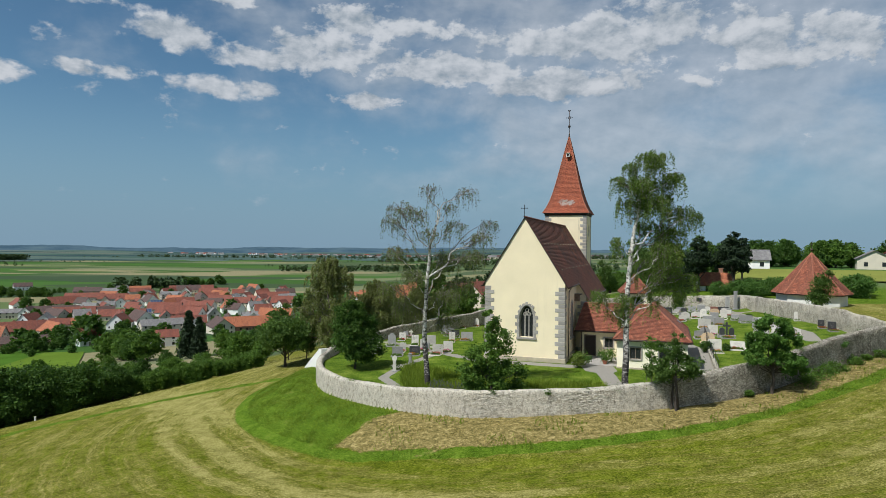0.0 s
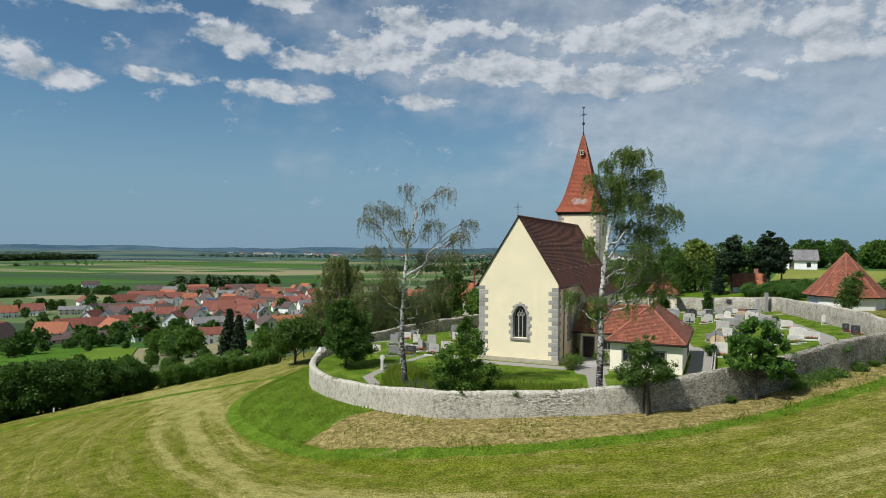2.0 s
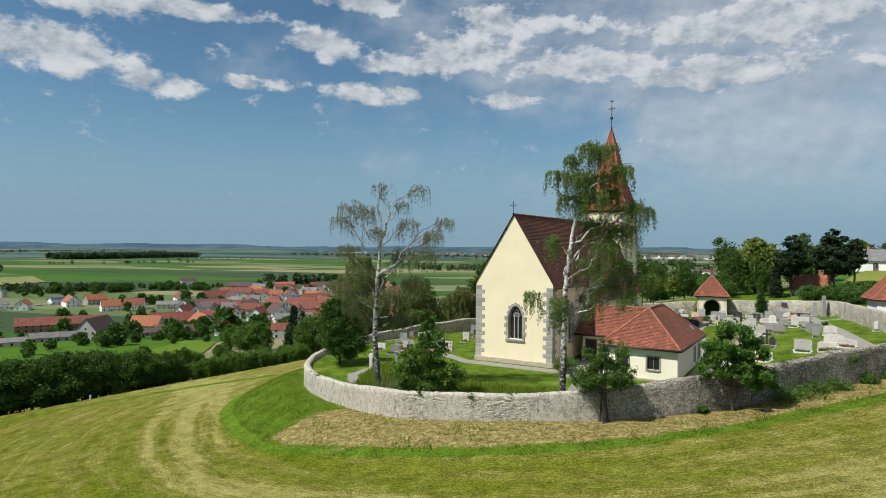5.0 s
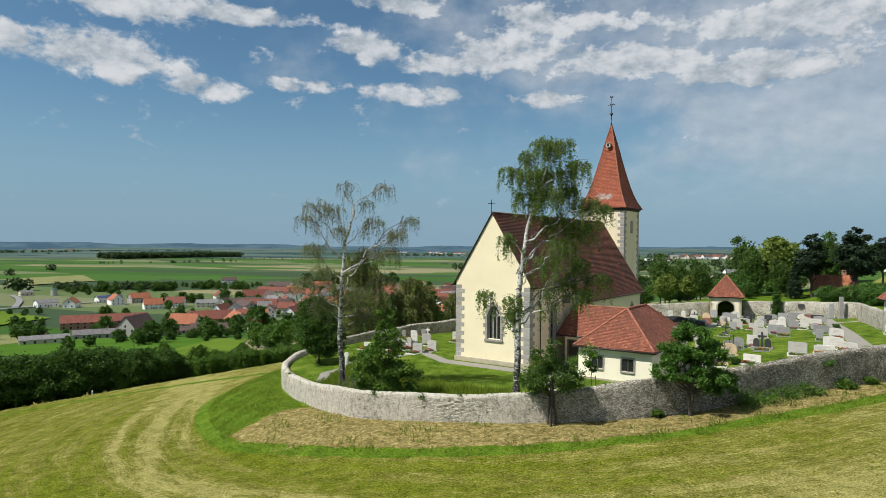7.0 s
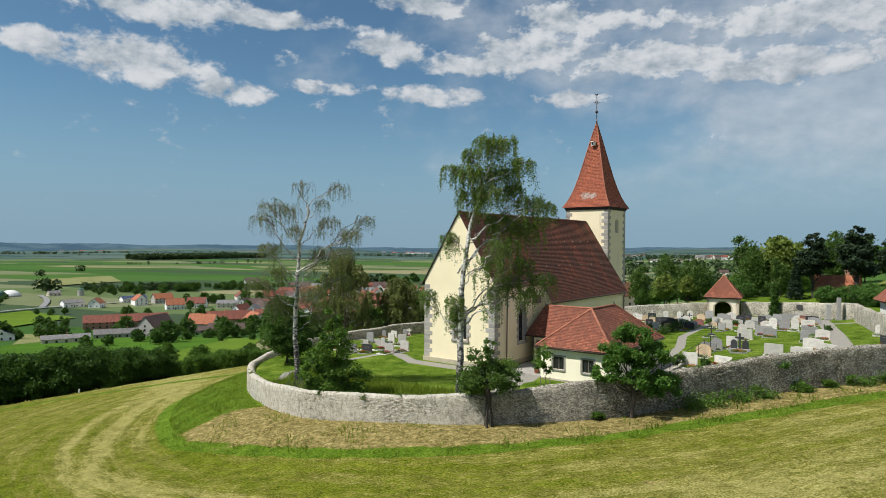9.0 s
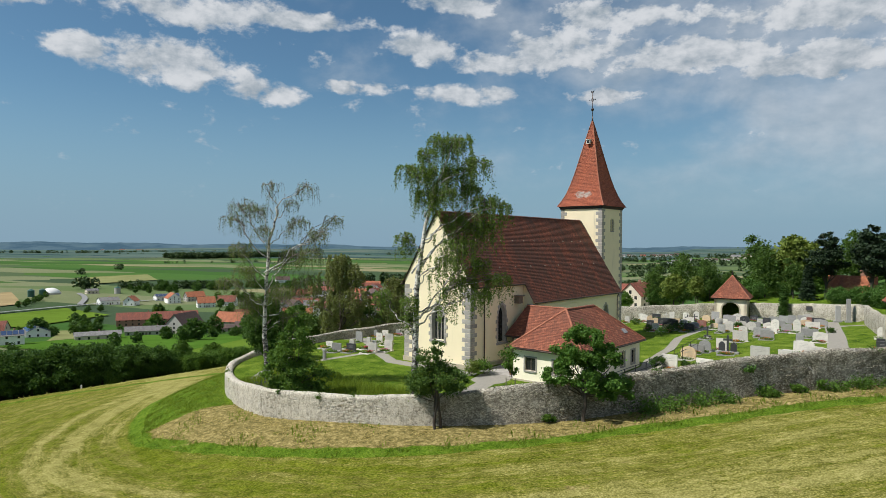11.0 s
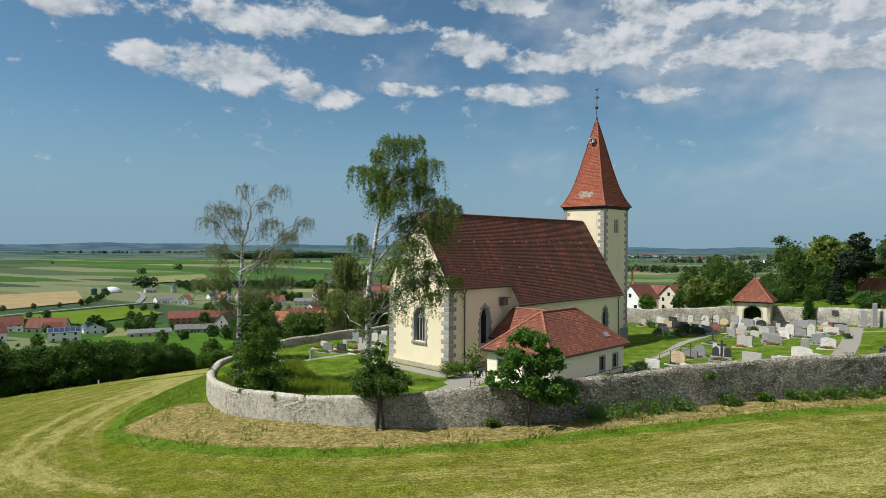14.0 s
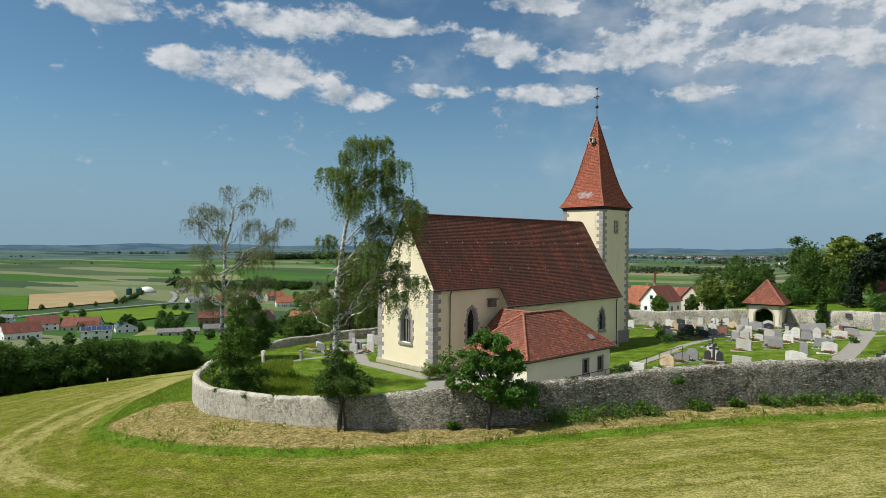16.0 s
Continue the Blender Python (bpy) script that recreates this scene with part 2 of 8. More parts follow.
def leaf_material(name, dark, light, trans=0.35, gloss=0.65):
    m, nt, b = material(name)
    N = Nodes(nt)
    f = N.math("ADD", N.math("MULTIPLY", N.island(), 0.55), N.math("MULTIPLY", N.noise(N.position(), 0.9, 3), 0.45))
    col = N.ramp(f, (0.2, dark), (0.8, light))
    N.put(b.inputs["Base Color"], col)
    b.inputs["Roughness"].default_value = gloss
    b.inputs["Specular IOR Level"].default_value = 0.22
    tr = nt.nodes.new("ShaderNodeBsdfTranslucent")
    N.put(tr.inputs[0], N.mix(0.5, col, (light[0] * 1.3, light[1] * 1.3, light[2] * 0.6)))
    mx = nt.nodes.new("ShaderNodeMixShader")
    mx.inputs[0].default_value = trans
    nt.links.new(b.outputs[0], mx.inputs[1])
    nt.links.new(tr.outputs[0], mx.inputs[2])
    nt.links.new(mx.outputs[0], nt.nodes["Material Output"].inputs[0])
    return m


def stone_wall_material(name="rubble_wall", rendered=True):
    """Rubble masonry with lichen-dark weathering and remains of pale render."""
    m, nt, b = material(name)
    N = Nodes(nt)
    p = N.position()
    warp = nt.nodes.new("ShaderNodeMix")
    warp.data_type = "VECTOR"
    warp.inputs[0].default_value = 0.10
    nz = nt.nodes.new("ShaderNodeTexNoise")
    nz.inputs["Scale"].default_value = 2.2
    nt.links.new(p, nz.inputs["Vector"])
    nt.links.new(p, warp.inputs[4])
    nt.links.new(nz.outputs["Color"], warp.inputs[5])
    sq = nt.nodes.new("ShaderNodeMapping")
    sq.inputs["Scale"].default_value = (1, 1, 1.7)
    nt.links.new(warp.outputs[1], sq.inputs[0])
    v = N.voronoi(sq.outputs[0], 6.5)
    e = N.voronoi(sq.outputs[0], 6.5, "DISTANCE_TO_EDGE")
    joint = N.step(e.outputs["Distance"], 0.02, 0.10, 1, 0)
    stone = nt.nodes.new("ShaderNodeSeparateColor")
    nt.links.new(v.outputs["Color"], stone.inputs[0])
    col = N.ramp(stone.outputs[0], (0.0, (0.15, 0.13, 0.10)), (0.5, (0.30, 0.27, 0.215)), (1.0, (0.50, 0.465, 0.385)))
    grain = N.noise(p, 18, 5, 0.7)
    col = N.mix(N.step(grain, 0.42, 0.66, 0, 0.45), col, (0.42, 0.39, 0.325))
    col = N.mix(N.math("MULTIPLY", joint, 0.7), col, (0.15, 0.135, 0.10))
    # pale lime render left on the western stretch, dark crust to the east
    xyz = nt.nodes.new("ShaderNodeSeparateXYZ")
    nt.links.new(p, xyz.inputs[0])
    big = N.noise(p, 0.55, 7, 0.65)
    west = N.step(xyz.outputs[0], 2.0, 23.0, 0.36, -0.06) if rendered else N.math("ADD", 0.06, 0.0)
    render = N.step(N.math("ADD", N.math("ADD", N.math("MULTIPLY", big, 0.55), N.math("MULTIPLY", N.noise(p, 5.0, 6, 0.7), 0.45)), west), 0.50, 0.64, 0, 0.72)
    rc = N.ramp(N.noise(N.position((1, 1, 0.6)), 4.0, 8, 0.75), (0.35, (0.20, 0.175, 0.13)), (0.43, (0.42, 0.38, 0.30)), (0.53, (0.62, 0.575, 0.47)), (0.64, (0.76, 0.715, 0.61)))
    col = N.mix(render, col, rc)
    east = N.step(xyz.outputs[0], 8.0, 24.0, -0.20, 0.045) if rendered else N.math("ADD", -0.13, 0.0)
    crust = N.step(N.math("ADD", N.math("ADD", N.math("MULTIPLY", N.noise(p, 0.9, 8, 0.72), 0.5), N.math("MULTIPLY", N.noise(N.position((1, 1, 0.5)), 5.5, 7, 0.78), 0.5)), east), 0.49, 0.62, 0, 0.82)
    col = N.mix(crust, col, (0.085, 0.070, 0.040))
    speck = N.math("ADD", N.math("MULTIPLY", N.noise(N.position((1, 1, 1.6)), 7.5, 4, 0.7), 0.75), N.math("MULTIPLY", N.noise(p, 1.3, 4, 0.6), 0.25))
    col = N.mix(N.step(speck, 0.515, 0.575, 0, 0.85), col, (0.64, 0.585, 0.475))
    pits = N.noise(N.position((1, 1, 1.3)), 10.0, 4, 0.7)
    col = N.mix(N.step(pits, 0.57, 0.66, 0, 0.5), col, (0.07, 0.06, 0.042))
    moss = N.step(N.noise(p, 1.7, 6, 0.6), 0.64, 0.78, 0, 0.6)
    col = N.mix(moss, col, (0.11, 0.115, 0.03))
    N.put(b.inputs["Base Color"], col)
    b.inputs["Roughness"].default_value = 0.95
    hgt = N.math("SUBTRACT", N.math("MULTIPLY", grain, 0.4), N.math("MULTIPLY", joint, N.math("SUBTRACT", 1.0, N.math("MULTIPLY", render, 0.8))))
    N.bump(N.math("ADD", hgt, N.math("MULTIPLY", N.noise(p, 9.0, 6, 0.75), 1.3)), 0.9, 0.045, b)
    return m


def ground_material():
    m, nt, b = material("ground")
    N = Nodes(nt)
    p = N.position()
    fine, mid, big = N.noise(p, 7.0, 6, 0.7), N.noise(p, 0.9, 6, 0.62), N.noise(p, 0.12, 5, 0.6)
    tuft = N.noise(N.position((1, 1, 1)), 2.6, 6, 0.7, 0.5)
    grit = N.noise(p, 12.0, 4, 0.7)
    f = N.math("ADD", N.math("MULTIPLY", fine, 0.34), N.math("ADD", N.math("MULTIPLY", mid, 0.22), N.math("MULTIPLY", grit, 0.44)))
    # mown meadow: cut swaths run along the line of the wall
    dist = N.attr("dist").outputs["Fac"]
    flow = nt.nodes.new("ShaderNodeCombineXYZ")
    N.put(flow.inputs[0], N.math("MULTIPLY", N.attr("along").outputs["Fac"], 0.30))
    N.put(flow.inputs[1], N.math("ADD", N.math("MULTIPLY", dist, 1.5), N.math("MULTIPLY", N.noise(p, 0.3, 4, 0.6), 2.0)))
    px = nt.nodes.new("ShaderNodeSeparateXYZ")
    nt.links.new(p, px.inputs[0])
    p_x = px.outputs[0]
    streak = N.noise(flow.outputs[0], 0.55, 6, 0.62)
    stroke = N.noise(flow.outputs[0], 3.2, 4, 0.65)
    wob = N.math("ADD", dist, N.math("MULTIPLY", N.noise(p, 0.22, 5, 0.6), 1.6))
    sw = N.math("ADD", N.math("MULTIPLY", N.math("SINE", N.math("MULTIPLY", wob, 2.35)), 0.5), 0.5)
    sw2 = N.math("ADD", N.math("MULTIPLY", N.math("SINE", N.math("MULTIPLY", wob, 7.9)), 0.5), 0.5)
    green = N.ramp(f, (0.40, (0.024, 0.040, 0.003)), (0.50, (0.100, 0.124, 0.008)), (0.61, (0.245, 0.260, 0.030)))
    straw = N.ramp(f, (0.39, (0.11, 0.105, 0.024)), (0.5, (0.245, 0.228, 0.066)), (0.61, (0.44, 0.40, 0.155)))
    hay = N.math("ADD", N.math("ADD", N.math("MULTIPLY", sw, 0.16), N.math("MULTIPLY", sw2, 0.10)), N.math("ADD", N.math("MULTIPLY", N.math("SUBTRACT", streak, 0.5), 1.3), N.math("ADD", N.math("MULTIPLY", N.math("SUBTRACT", stroke, 0.5), 1.5), N.math("ADD", N.math("ADD", N.step(p_x, 0.0, 36.0, 0.24, 0.50), N.step(p_x, -8.0, -26.0, 0.0, 0.16)), N.math("MULTIPLY", N.math("SUBTRACT", big, 0.5), 0.6)))))
    hay = N.math("ADD", hay, N.math("MULTIPLY", N.math("SUBTRACT", tuft, 0.5), 0.8))
    hay = N.math("ADD", hay, N.math("MULTIPLY", N.math("SUBTRACT", grit, 0.5), 1.1))
    # where the meadow's colour is darkened for cloud shade, with less hay
    cloud_dim = N.math("MULTIPLY", N.step(px.outputs[1], 21.0, 31.0, 1, 0), N.step(p_x, 4.0, 22.0, 0.26, 0))
    hay = N.math("SUBTRACT", hay, cloud_dim)
    hay = N.math("ADD", hay, N.attr("hay").outputs["Fac"])
    brown = N.ramp(f, (0.39, (0.055, 0.054, 0.008)), (0.5, (0.140, 0.136, 0.024)), (0.61, (0.285, 0.265, 0.062)))
    col = N.mix(N.step(hay, 0.30, 0.62, 0, 0.9), green, brown)
    col = N.mix(N.step(hay, 0.60, 1.02, 0, 1), col, straw)
    # cloud dimming painted in: darker olive sward before the bend of the wall
    olive = N.ramp(f, (0.40, (0.026, 0.032, 0.005)), (0.50, (0.078, 0.086, 0.016)), (0.61, (0.190, 0.190, 0.050)))
    col = N.mix(N.math("MULTIPLY", cloud_dim, 2.8), col, olive)
    # long green grass strip
    rough = N.math("MULTIPLY", N.math("SUBTRACT", mid, 0.5), 0.9)
    lush = N.ramp(f, (0.40, (0.028, 0.058, 0.004)), (0.5, (0.080, 0.140, 0.010)), (0.61, (0.180, 0.255, 0.030)))
    col = N.mix(N.step(N.math("ADD", N.attr("green").outputs["Fac"], N.math("MULTIPLY", rough, 0.4)), 0.42, 0.60), col, lush)
    # dead dry bank below the wall
    dry = N.ramp(N.math("ADD", N.math("MULTIPLY", tuft, 0.6), N.math("MULTIPLY", fine, 0.4)), (0.38, (0.065, 0.062, 0.016)), (0.5, (0.205, 0.165, 0.058)), (0.62, (0.44, 0.36, 0.155)))
    col = N.mix(N.step(N.math("ADD", N.attr("dry").outputs["Fac"], N.math("ADD", rough, N.math("MULTIPLY", N.math("SUBTRACT", N.noise(p, 0.45, 5, 0.6), 0.47), 1.9))), 0.35, 0.70), col, dry)
    # churchyard lawn
    lawn = N.ramp(N.math("ADD", N.math("MULTIPLY", f, 0.6), N.math("MULTIPLY", N.noise(p, 0.5, 6, 0.65), 0.4)), (0.41, (0.028, 0.062, 0.006)), (0.5, (0.090, 0.148, 0.013)), (0.59, (0.195, 0.245, 0.040)))
    col = N.mix(N.attr("yard").outputs["Fac"], col, lawn)
    gravel = N.ramp(N.noise(p, 5, 6, 0.7), (0.3, (0.24, 0.225, 0.195)), (0.7, (0.33, 0.31, 0.27)))
    col = N.mix(N.step(N.math("ADD", N.attr("path").outputs["Fac"], N.math("MULTIPLY", rough, 0.4)), 0.42, 0.58), col, gravel)
    # farmland in parcels
    fp = N.position((0.0026, 0.0095, 0), (0, 0, 0.42))
    v = N.voronoi(fp, 1.0, "F1", 0.85, "CHEBYCHEV")
    rnd = nt.nodes.new("ShaderNodeSeparateColor")
    nt.links.new(v.outputs["Color"], rnd.inputs[0])
    parcel = N.ramp(rnd.outputs[0], (0.0, (0.042, 0.100, 0.020)), (0.20, (0.070, 0.100, 0.050)), (0.36, (0.105, 0.145, 0.058)), (0.50, (0.165, 0.180, 0.095)), (0.62, (0.046, 0.074, 0.038)), (0.76, (0.055, 0.120, 0.024)), (0.90, (0.24, 0.215, 0.12)))
    parcel.node.color_ramp.interpolation = "CONSTANT"
    rows = N.math("MULTIPLY", N.noise(N.position((0.05, 0.6, 0), (0, 0, 0.42)), 1.0, 3), 0.5)
    parcel = N.mix(N.step(rows, 0.2, 0.35, 0, 0.25), parcel, (0.05, 0.075, 0.03))
    parcel = N.mix(N.step(N.noise(p, 0.004, 4), 0.45, 0.65, 0, 0.25), parcel, (0.075, 0.115, 0.03))
    col = N.mix(N.attr("far").outputs["Fac"], col, parcel)
    N.put(b.inputs["Base Color"], col)
    b.inputs["Roughness"].default_value = 0.95
    b.inputs["Specular IOR Level"].default_value = 0.03
    N.bump(N.math("ADD", fine, tuft), 0.8, 0.08, b)
    return m


GROUND = ground_material()
RUBBLE = stone_wall_material()
RUBBLE_BARE = stone_wall_material("bare_rubble_wall", False)
CREAM = plaster("cream_plaster", (0.88, 0.77, 0.52), (0.50, 0.43, 0.28), 0.25)
TOWER_PLASTER = plaster("weathered_cream_plaster", (0.84, 0.73, 0.50), (0.26, 0.23, 0.17), 0.75)
PALE = plaster("pale_plaster", (0.92, 0.85, 0.66), (0.45, 0.40, 0.28), 0.25)
GATE_PLASTER = plaster("gate_plaster", (0.82, 0.73, 0.56), (0.33, 0.28, 0.2), 0.5)
WHITEWASH = plaster("whitewash", (0.76, 0.75, 0.70), (0.45, 0.42, 0.36), 0.3)
SANDSTONE = plain("grey_sandstone", (0.33, 0.31, 0.275), 0.9, 0.3, 3.0, bump=0.3, by_object=0.35)
PLINTH = plain("plinth_stone", (0.42, 0.37, 0.27), 0.9, 0.25, 1.5, bump=0.2)
COPING = plain("coping_stone", (0.36, 0.34, 0.29), 0.95, 0.4, 1.8, bump=0.5, by_object=0.4)
TILE_NAVE = tiles("nave_tiles", (0.115, 0.036, 0.018), (0.225, 0.059, 0.027), (0.35, 0.100, 0.047), 0.46, (0.085, 0.040, 0.026))
TILE_SPIRE = tiles("spire_tiles", (0.24, 0.055, 0.023), (0.33, 0.080, 0.034), (0.42, 0.118, 0.052), 0.26, (0.24, 0.075, 0.04))
TILE_ANNEX = tiles("annex_tiles", (0.155, 0.045, 0.024), (0.29, 0.080, 0.038), (0.46, 0.165, 0.085), 0.45, (0.17, 0.062, 0.036), 0.2, 0.2)
lichen_patch(TILE_SPIRE, 16.9, 18.3, 1.5)
RIDGE = plain("ridge_tile_clay", (0.30, 0.11, 0.062), 0.85, 0.3, 4, bump=0.2, by_object=0.4)
RIDGE_DARK = plain("dark_ridge_tile_clay", (0.16, 0.065, 0.045), 0.85, 0.3, 4, bump=0.2, by_object=0.4)
DARK_WOOD = plain("dark_wood", (0.035, 0.022, 0.016), 0.7, 0.3, 5, bump=0.2)
OLD_WOOD = plain("weathered_wood", (0.16, 0.13, 0.10), 0.85, 0.35, 4, bump=0.3)
IRON = plain("black_iron", (0.02, 0.02, 0.022), 0.5, 0.2, 6, metal=0.6, bump=0.0)
COPPER = plain("brown_sheet_metal", (0.06, 0.04, 0.03), 0.45, 0.25, 3, metal=0.5, bump=0.0)
LEAD = plain("lead_sheet", (0.30, 0.30, 0.30), 0.55, 0.2, 3, metal=0.4, bump=0.0)
WHITE_PAINT = plain("white_paint", (0.72, 0.71, 0.68), 0.5, 0.06, 3, bump=0.0)
PAVING = plain("paving", (0.34, 0.32, 0.29), 0.95, 0.3, 2.5, bump=0.3)
BIRCH = None


def birch_bark():
    m, nt, b = material("birch_bark")
    N = Nodes(nt)
    p = N.position((1.4, 1.4, 2.4))
    xyz = nt.nodes.new("ShaderNodeSeparateXYZ")
    nt.links.new(N.position(), xyz.inputs[0])
    low = N.step(xyz.outputs[2], 0.0, 7.0, 0.16, 0.0)
    n = N.math("ADD", N.noise(p, 2.4, 6, 0.7), low)
    col = N.ramp(n, (0.46, (0.60, 0.58, 0.53)), (0.55, (0.28, 0.26, 0.23)), (0.61, (0.035, 0.03, 0.027)))
    N.put(b.inputs["Base Color"], col)
    b.inputs["Roughness"].default_value = 0.75
    N.bump(n, 0.4, 0.03, b)
    return m


BIRCH = birch_bark()
BARK = plain("bark", (0.065, 0.052, 0.040), 0.95, 0.35, 3, bump=0.6)
TWIG = plain("birch_twig", (0.17, 0.14, 0.12), 0.9, 0.3, 3, bump=0.0)
LEAF_BIRCH = leaf_material("birch_leaves", (0.048, 0.092, 0.016), (0.185, 0.275, 0.060), 0.42)
LEAF_BIRCH_THIN = leaf_material("sparse_birch_leaves", (0.075, 0.105, 0.028), (0.180, 0.230, 0.070), 0.45)
LEAF_WISP = leaf_material("loose_tree_leaves", (0.095, 0.120, 0.036), (0.240, 0.270, 0.095), 0.4)
LEAF_DARK = leaf_material("dark_leaves", (0.020, 0.055, 0.009), (0.085, 0.165, 0.026), 0.32)
LEAF_MID = leaf_material("green_leaves", (0.030, 0.080, 0.010), (0.135, 0.235, 0.036), 0.34)
LEAF_MAPLE = leaf_material("maple_leaves", (0.030, 0.088, 0.012), (0.125, 0.240, 0.040), 0.34)
LEAF_LIGHT = leaf_material("light_leaves", (0.075, 0.120, 0.018), (0.215, 0.270, 0.055), 0.3)
LEAF_OLIVE = leaf_material("olive_leaves", (0.032, 0.074, 0.012), (0.110, 0.185, 0.036), 0.32)
LEAF_WOOD = leaf_material("far_wood_leaves", (0.020, 0.042, 0.014), (0.058, 0.095, 0.030), 0.2)
NEEDLE = leaf_material("conifer_needles", (0.010, 0.022, 0.010), (0.035, 0.060, 0.024), 0.1)
LEAF_HEDGE = leaf_material("hedge_leaves", (0.030, 0.082, 0.012), (0.100, 0.195, 0.034), 0.25)
GRASS_BLADE = leaf_material("grass_blades", (0.075, 0.130, 0.009), (0.225, 0.295, 0.034), 0.45, 0.7)
STRAW_BLADE = leaf_material("dry_grass_blades", (0.20, 0.16, 0.045), (0.50, 0.41, 0.17), 0.4, 0.8)
LAVENDER = leaf_material("lavender", (0.07, 0.075, 0.07), (0.15, 0.145, 0.18), 0.3, 0.7)


def glass_dark():
    m, nt, b = material("leaded_glass")
    N = Nodes(nt)
    b.inputs["Base Color"].default_value = (0.022, 0.025, 0.027, 1)
    N.put(b.inputs["Roughness"], N.step(N.noise(N.position(), 3.0, 3), 0.3, 0.7, 0.08, 0.3))
    N.bump(N.noise(N.position(), 9.0, 2), 0.15, 0.02, b)
    return m


GLASS = glass_dark()

# ---- helpers for meshes ----
def mesh_object(name, verts, faces, mat, parent=None, smooth=False, label=""):
    me = bpy.data.meshes.new(name)
    me.from_pydata([tuple(v) for v in verts], [], [tuple(f) for f in faces])
    me.materials.append(mat)
    if smooth:
        me.shade_smooth()
    ob = new(name, me)
    ob.parent = parent
    return tagged(ob, label)


def part(name, bm, mat, parent=None, label="", smooth=False):
    me = bpy.data.meshes.new(name)
    bmesh.ops.recalc_face_normals(bm, faces=bm.faces)
    bm.to_mesh(me)
    bm.free()
    me.materials.append(mat)
    if smooth:
        me.shade_smooth()
    ob = new(name, me)
    ob.parent = parent
    return tagged(ob, label)


def thing(name, label, category, m=None, group="", kind=""):
    ob = new(name)
    ob.empty_display_size = 0.2
    if m is not None:
        ob.matrix_basis = m
    return tagged(ob, label, category, group, kind)


def box(bm, x0, x1, y0, y1, z0, z1, bevel=0.0):
    r = bmesh.ops.create_cube(bm, size=1)
    bmesh.ops.transform(bm, matrix=Matrix.Translation(((x0 + x1) / 2, (y0 + y1) / 2, (z0 + z1) / 2)) @ Matrix.Diagonal((x1 - x0, y1 - y0, z1 - z0, 1)), verts=r["verts"])
    if bevel:
        edges = list({e for v in r["verts"] for e in v.link_edges})
        bmesh.ops.bevel(bm, geom=edges, offset=bevel, segments=1, affect="EDGES")
    return bm


def boxes(*args, bevel=0.0):
    bm = bmesh.new()
    for a in args:
        box(bm, *a, bevel=bevel)
    return bm


def prism(bm, outline, m, depth):
    """A flat outline (x, z) pushed along y by depth, set in place by m."""
    lo = [bm.verts.new(m @ Vector((x, 0, z))) for x, z in outline]
    hi = [bm.verts.new(m @ Vector((x, depth, z))) for x, z in outline]
    bm.faces.new(lo)
    bm.faces.new(hi[::-1])
    n = len(outline)
    for i in range(n):
        bm.faces.new((lo[i], hi[i], hi[(i + 1) % n], lo[(i + 1) % n]))


def rod(bm, a, b, r, sides=6):
    a, b = Vector(a), Vector(b)
    q = (b - a).to_track_quat("Z", "Y").to_matrix().to_4x4()
    c = bmesh.ops.create_cone(bm, cap_ends=True, segments=sides, radius1=r, radius2=r, depth=(b - a).length)
    bmesh.ops.transform(bm, matrix=Matrix.Translation((a + b) / 2) @ q, verts=c["verts"])


def arch_outline(w, h0, h1, n=7, pointed=True):
    """Half-width w, springing at h0, crown at h1, from the sill at 0 up one side and down the other."""
    pts = [(-w, 0), (-w, h0)]
    for i in range(1, n):
        t = i / n
        if pointed:
            pts.append((-w * (1 - t) ** 0.75 * (1 - 0.10 * t) if t < 1 else 0, h0 + (h1 - h0) * math.sin(t * math.pi / 2) ** 0.9))
        else:
            a = math.pi * (1 - t / 2)
            pts.append((w * math.cos(a), h0 + (h1 - h0) * math.sin(a)))
    pts.append((0, h1))
    return pts + [(-x, z) for x, z in pts[-2::-1]]


def interp(x, pts):
    return np.interp(x, [p[0] for p in pts], [p[1] for p in pts])


def smooth(lo, hi, v):
    t = np.clip((v - lo) / (hi - lo), 0, 1)
    return t * t * (3 - 2 * t)


# ---- the lie of the land ----
FRONT = [(-12.7, 65.0), (-12.4, 61.5), (-11.3, 58.0), (-9.7, 55.2), (-7.3, 52.2), (-4.0, 49.0), (0.2, 46.0), (3.7, 44.55), (7.0, 43.9), (10.6, 43.4),
         (13.4, 43.35), (16.5, 43.75), (20.3, 45.0), (23.7, 46.6), (28.7, 50.0), (34.8, 54.1), (38.6, 56.4), (42.5, 58.6), (44.5, 59.9)]
EAST = [(44.5, 59.9), (46.0, 68.0), (48.5, 80.0), (49.9, 90.0), (50.7, 98.0), (51.5, 104.0), (52.5, 109.5)]
NORTH_A = [(52.5, 109.5), (49.5, 114.5), (45.0, 118.5), (39.0, 121.8)]
NORTH_B = [(33.6, 123.0), (24.0, 122.0), (15.0, 122.0)]
WEST = [(15.0, 122.0), (9.0, 110.0), (5.6, 100.0), (-2.0, 88.0), (-7.6, 81.0), (-11.6, 72.0), (-12.7, 65.0)]
RING = np.array(FRONT + EAST[1:] + NORTH_A[1:] + NORTH_B + WEST[1:-1])


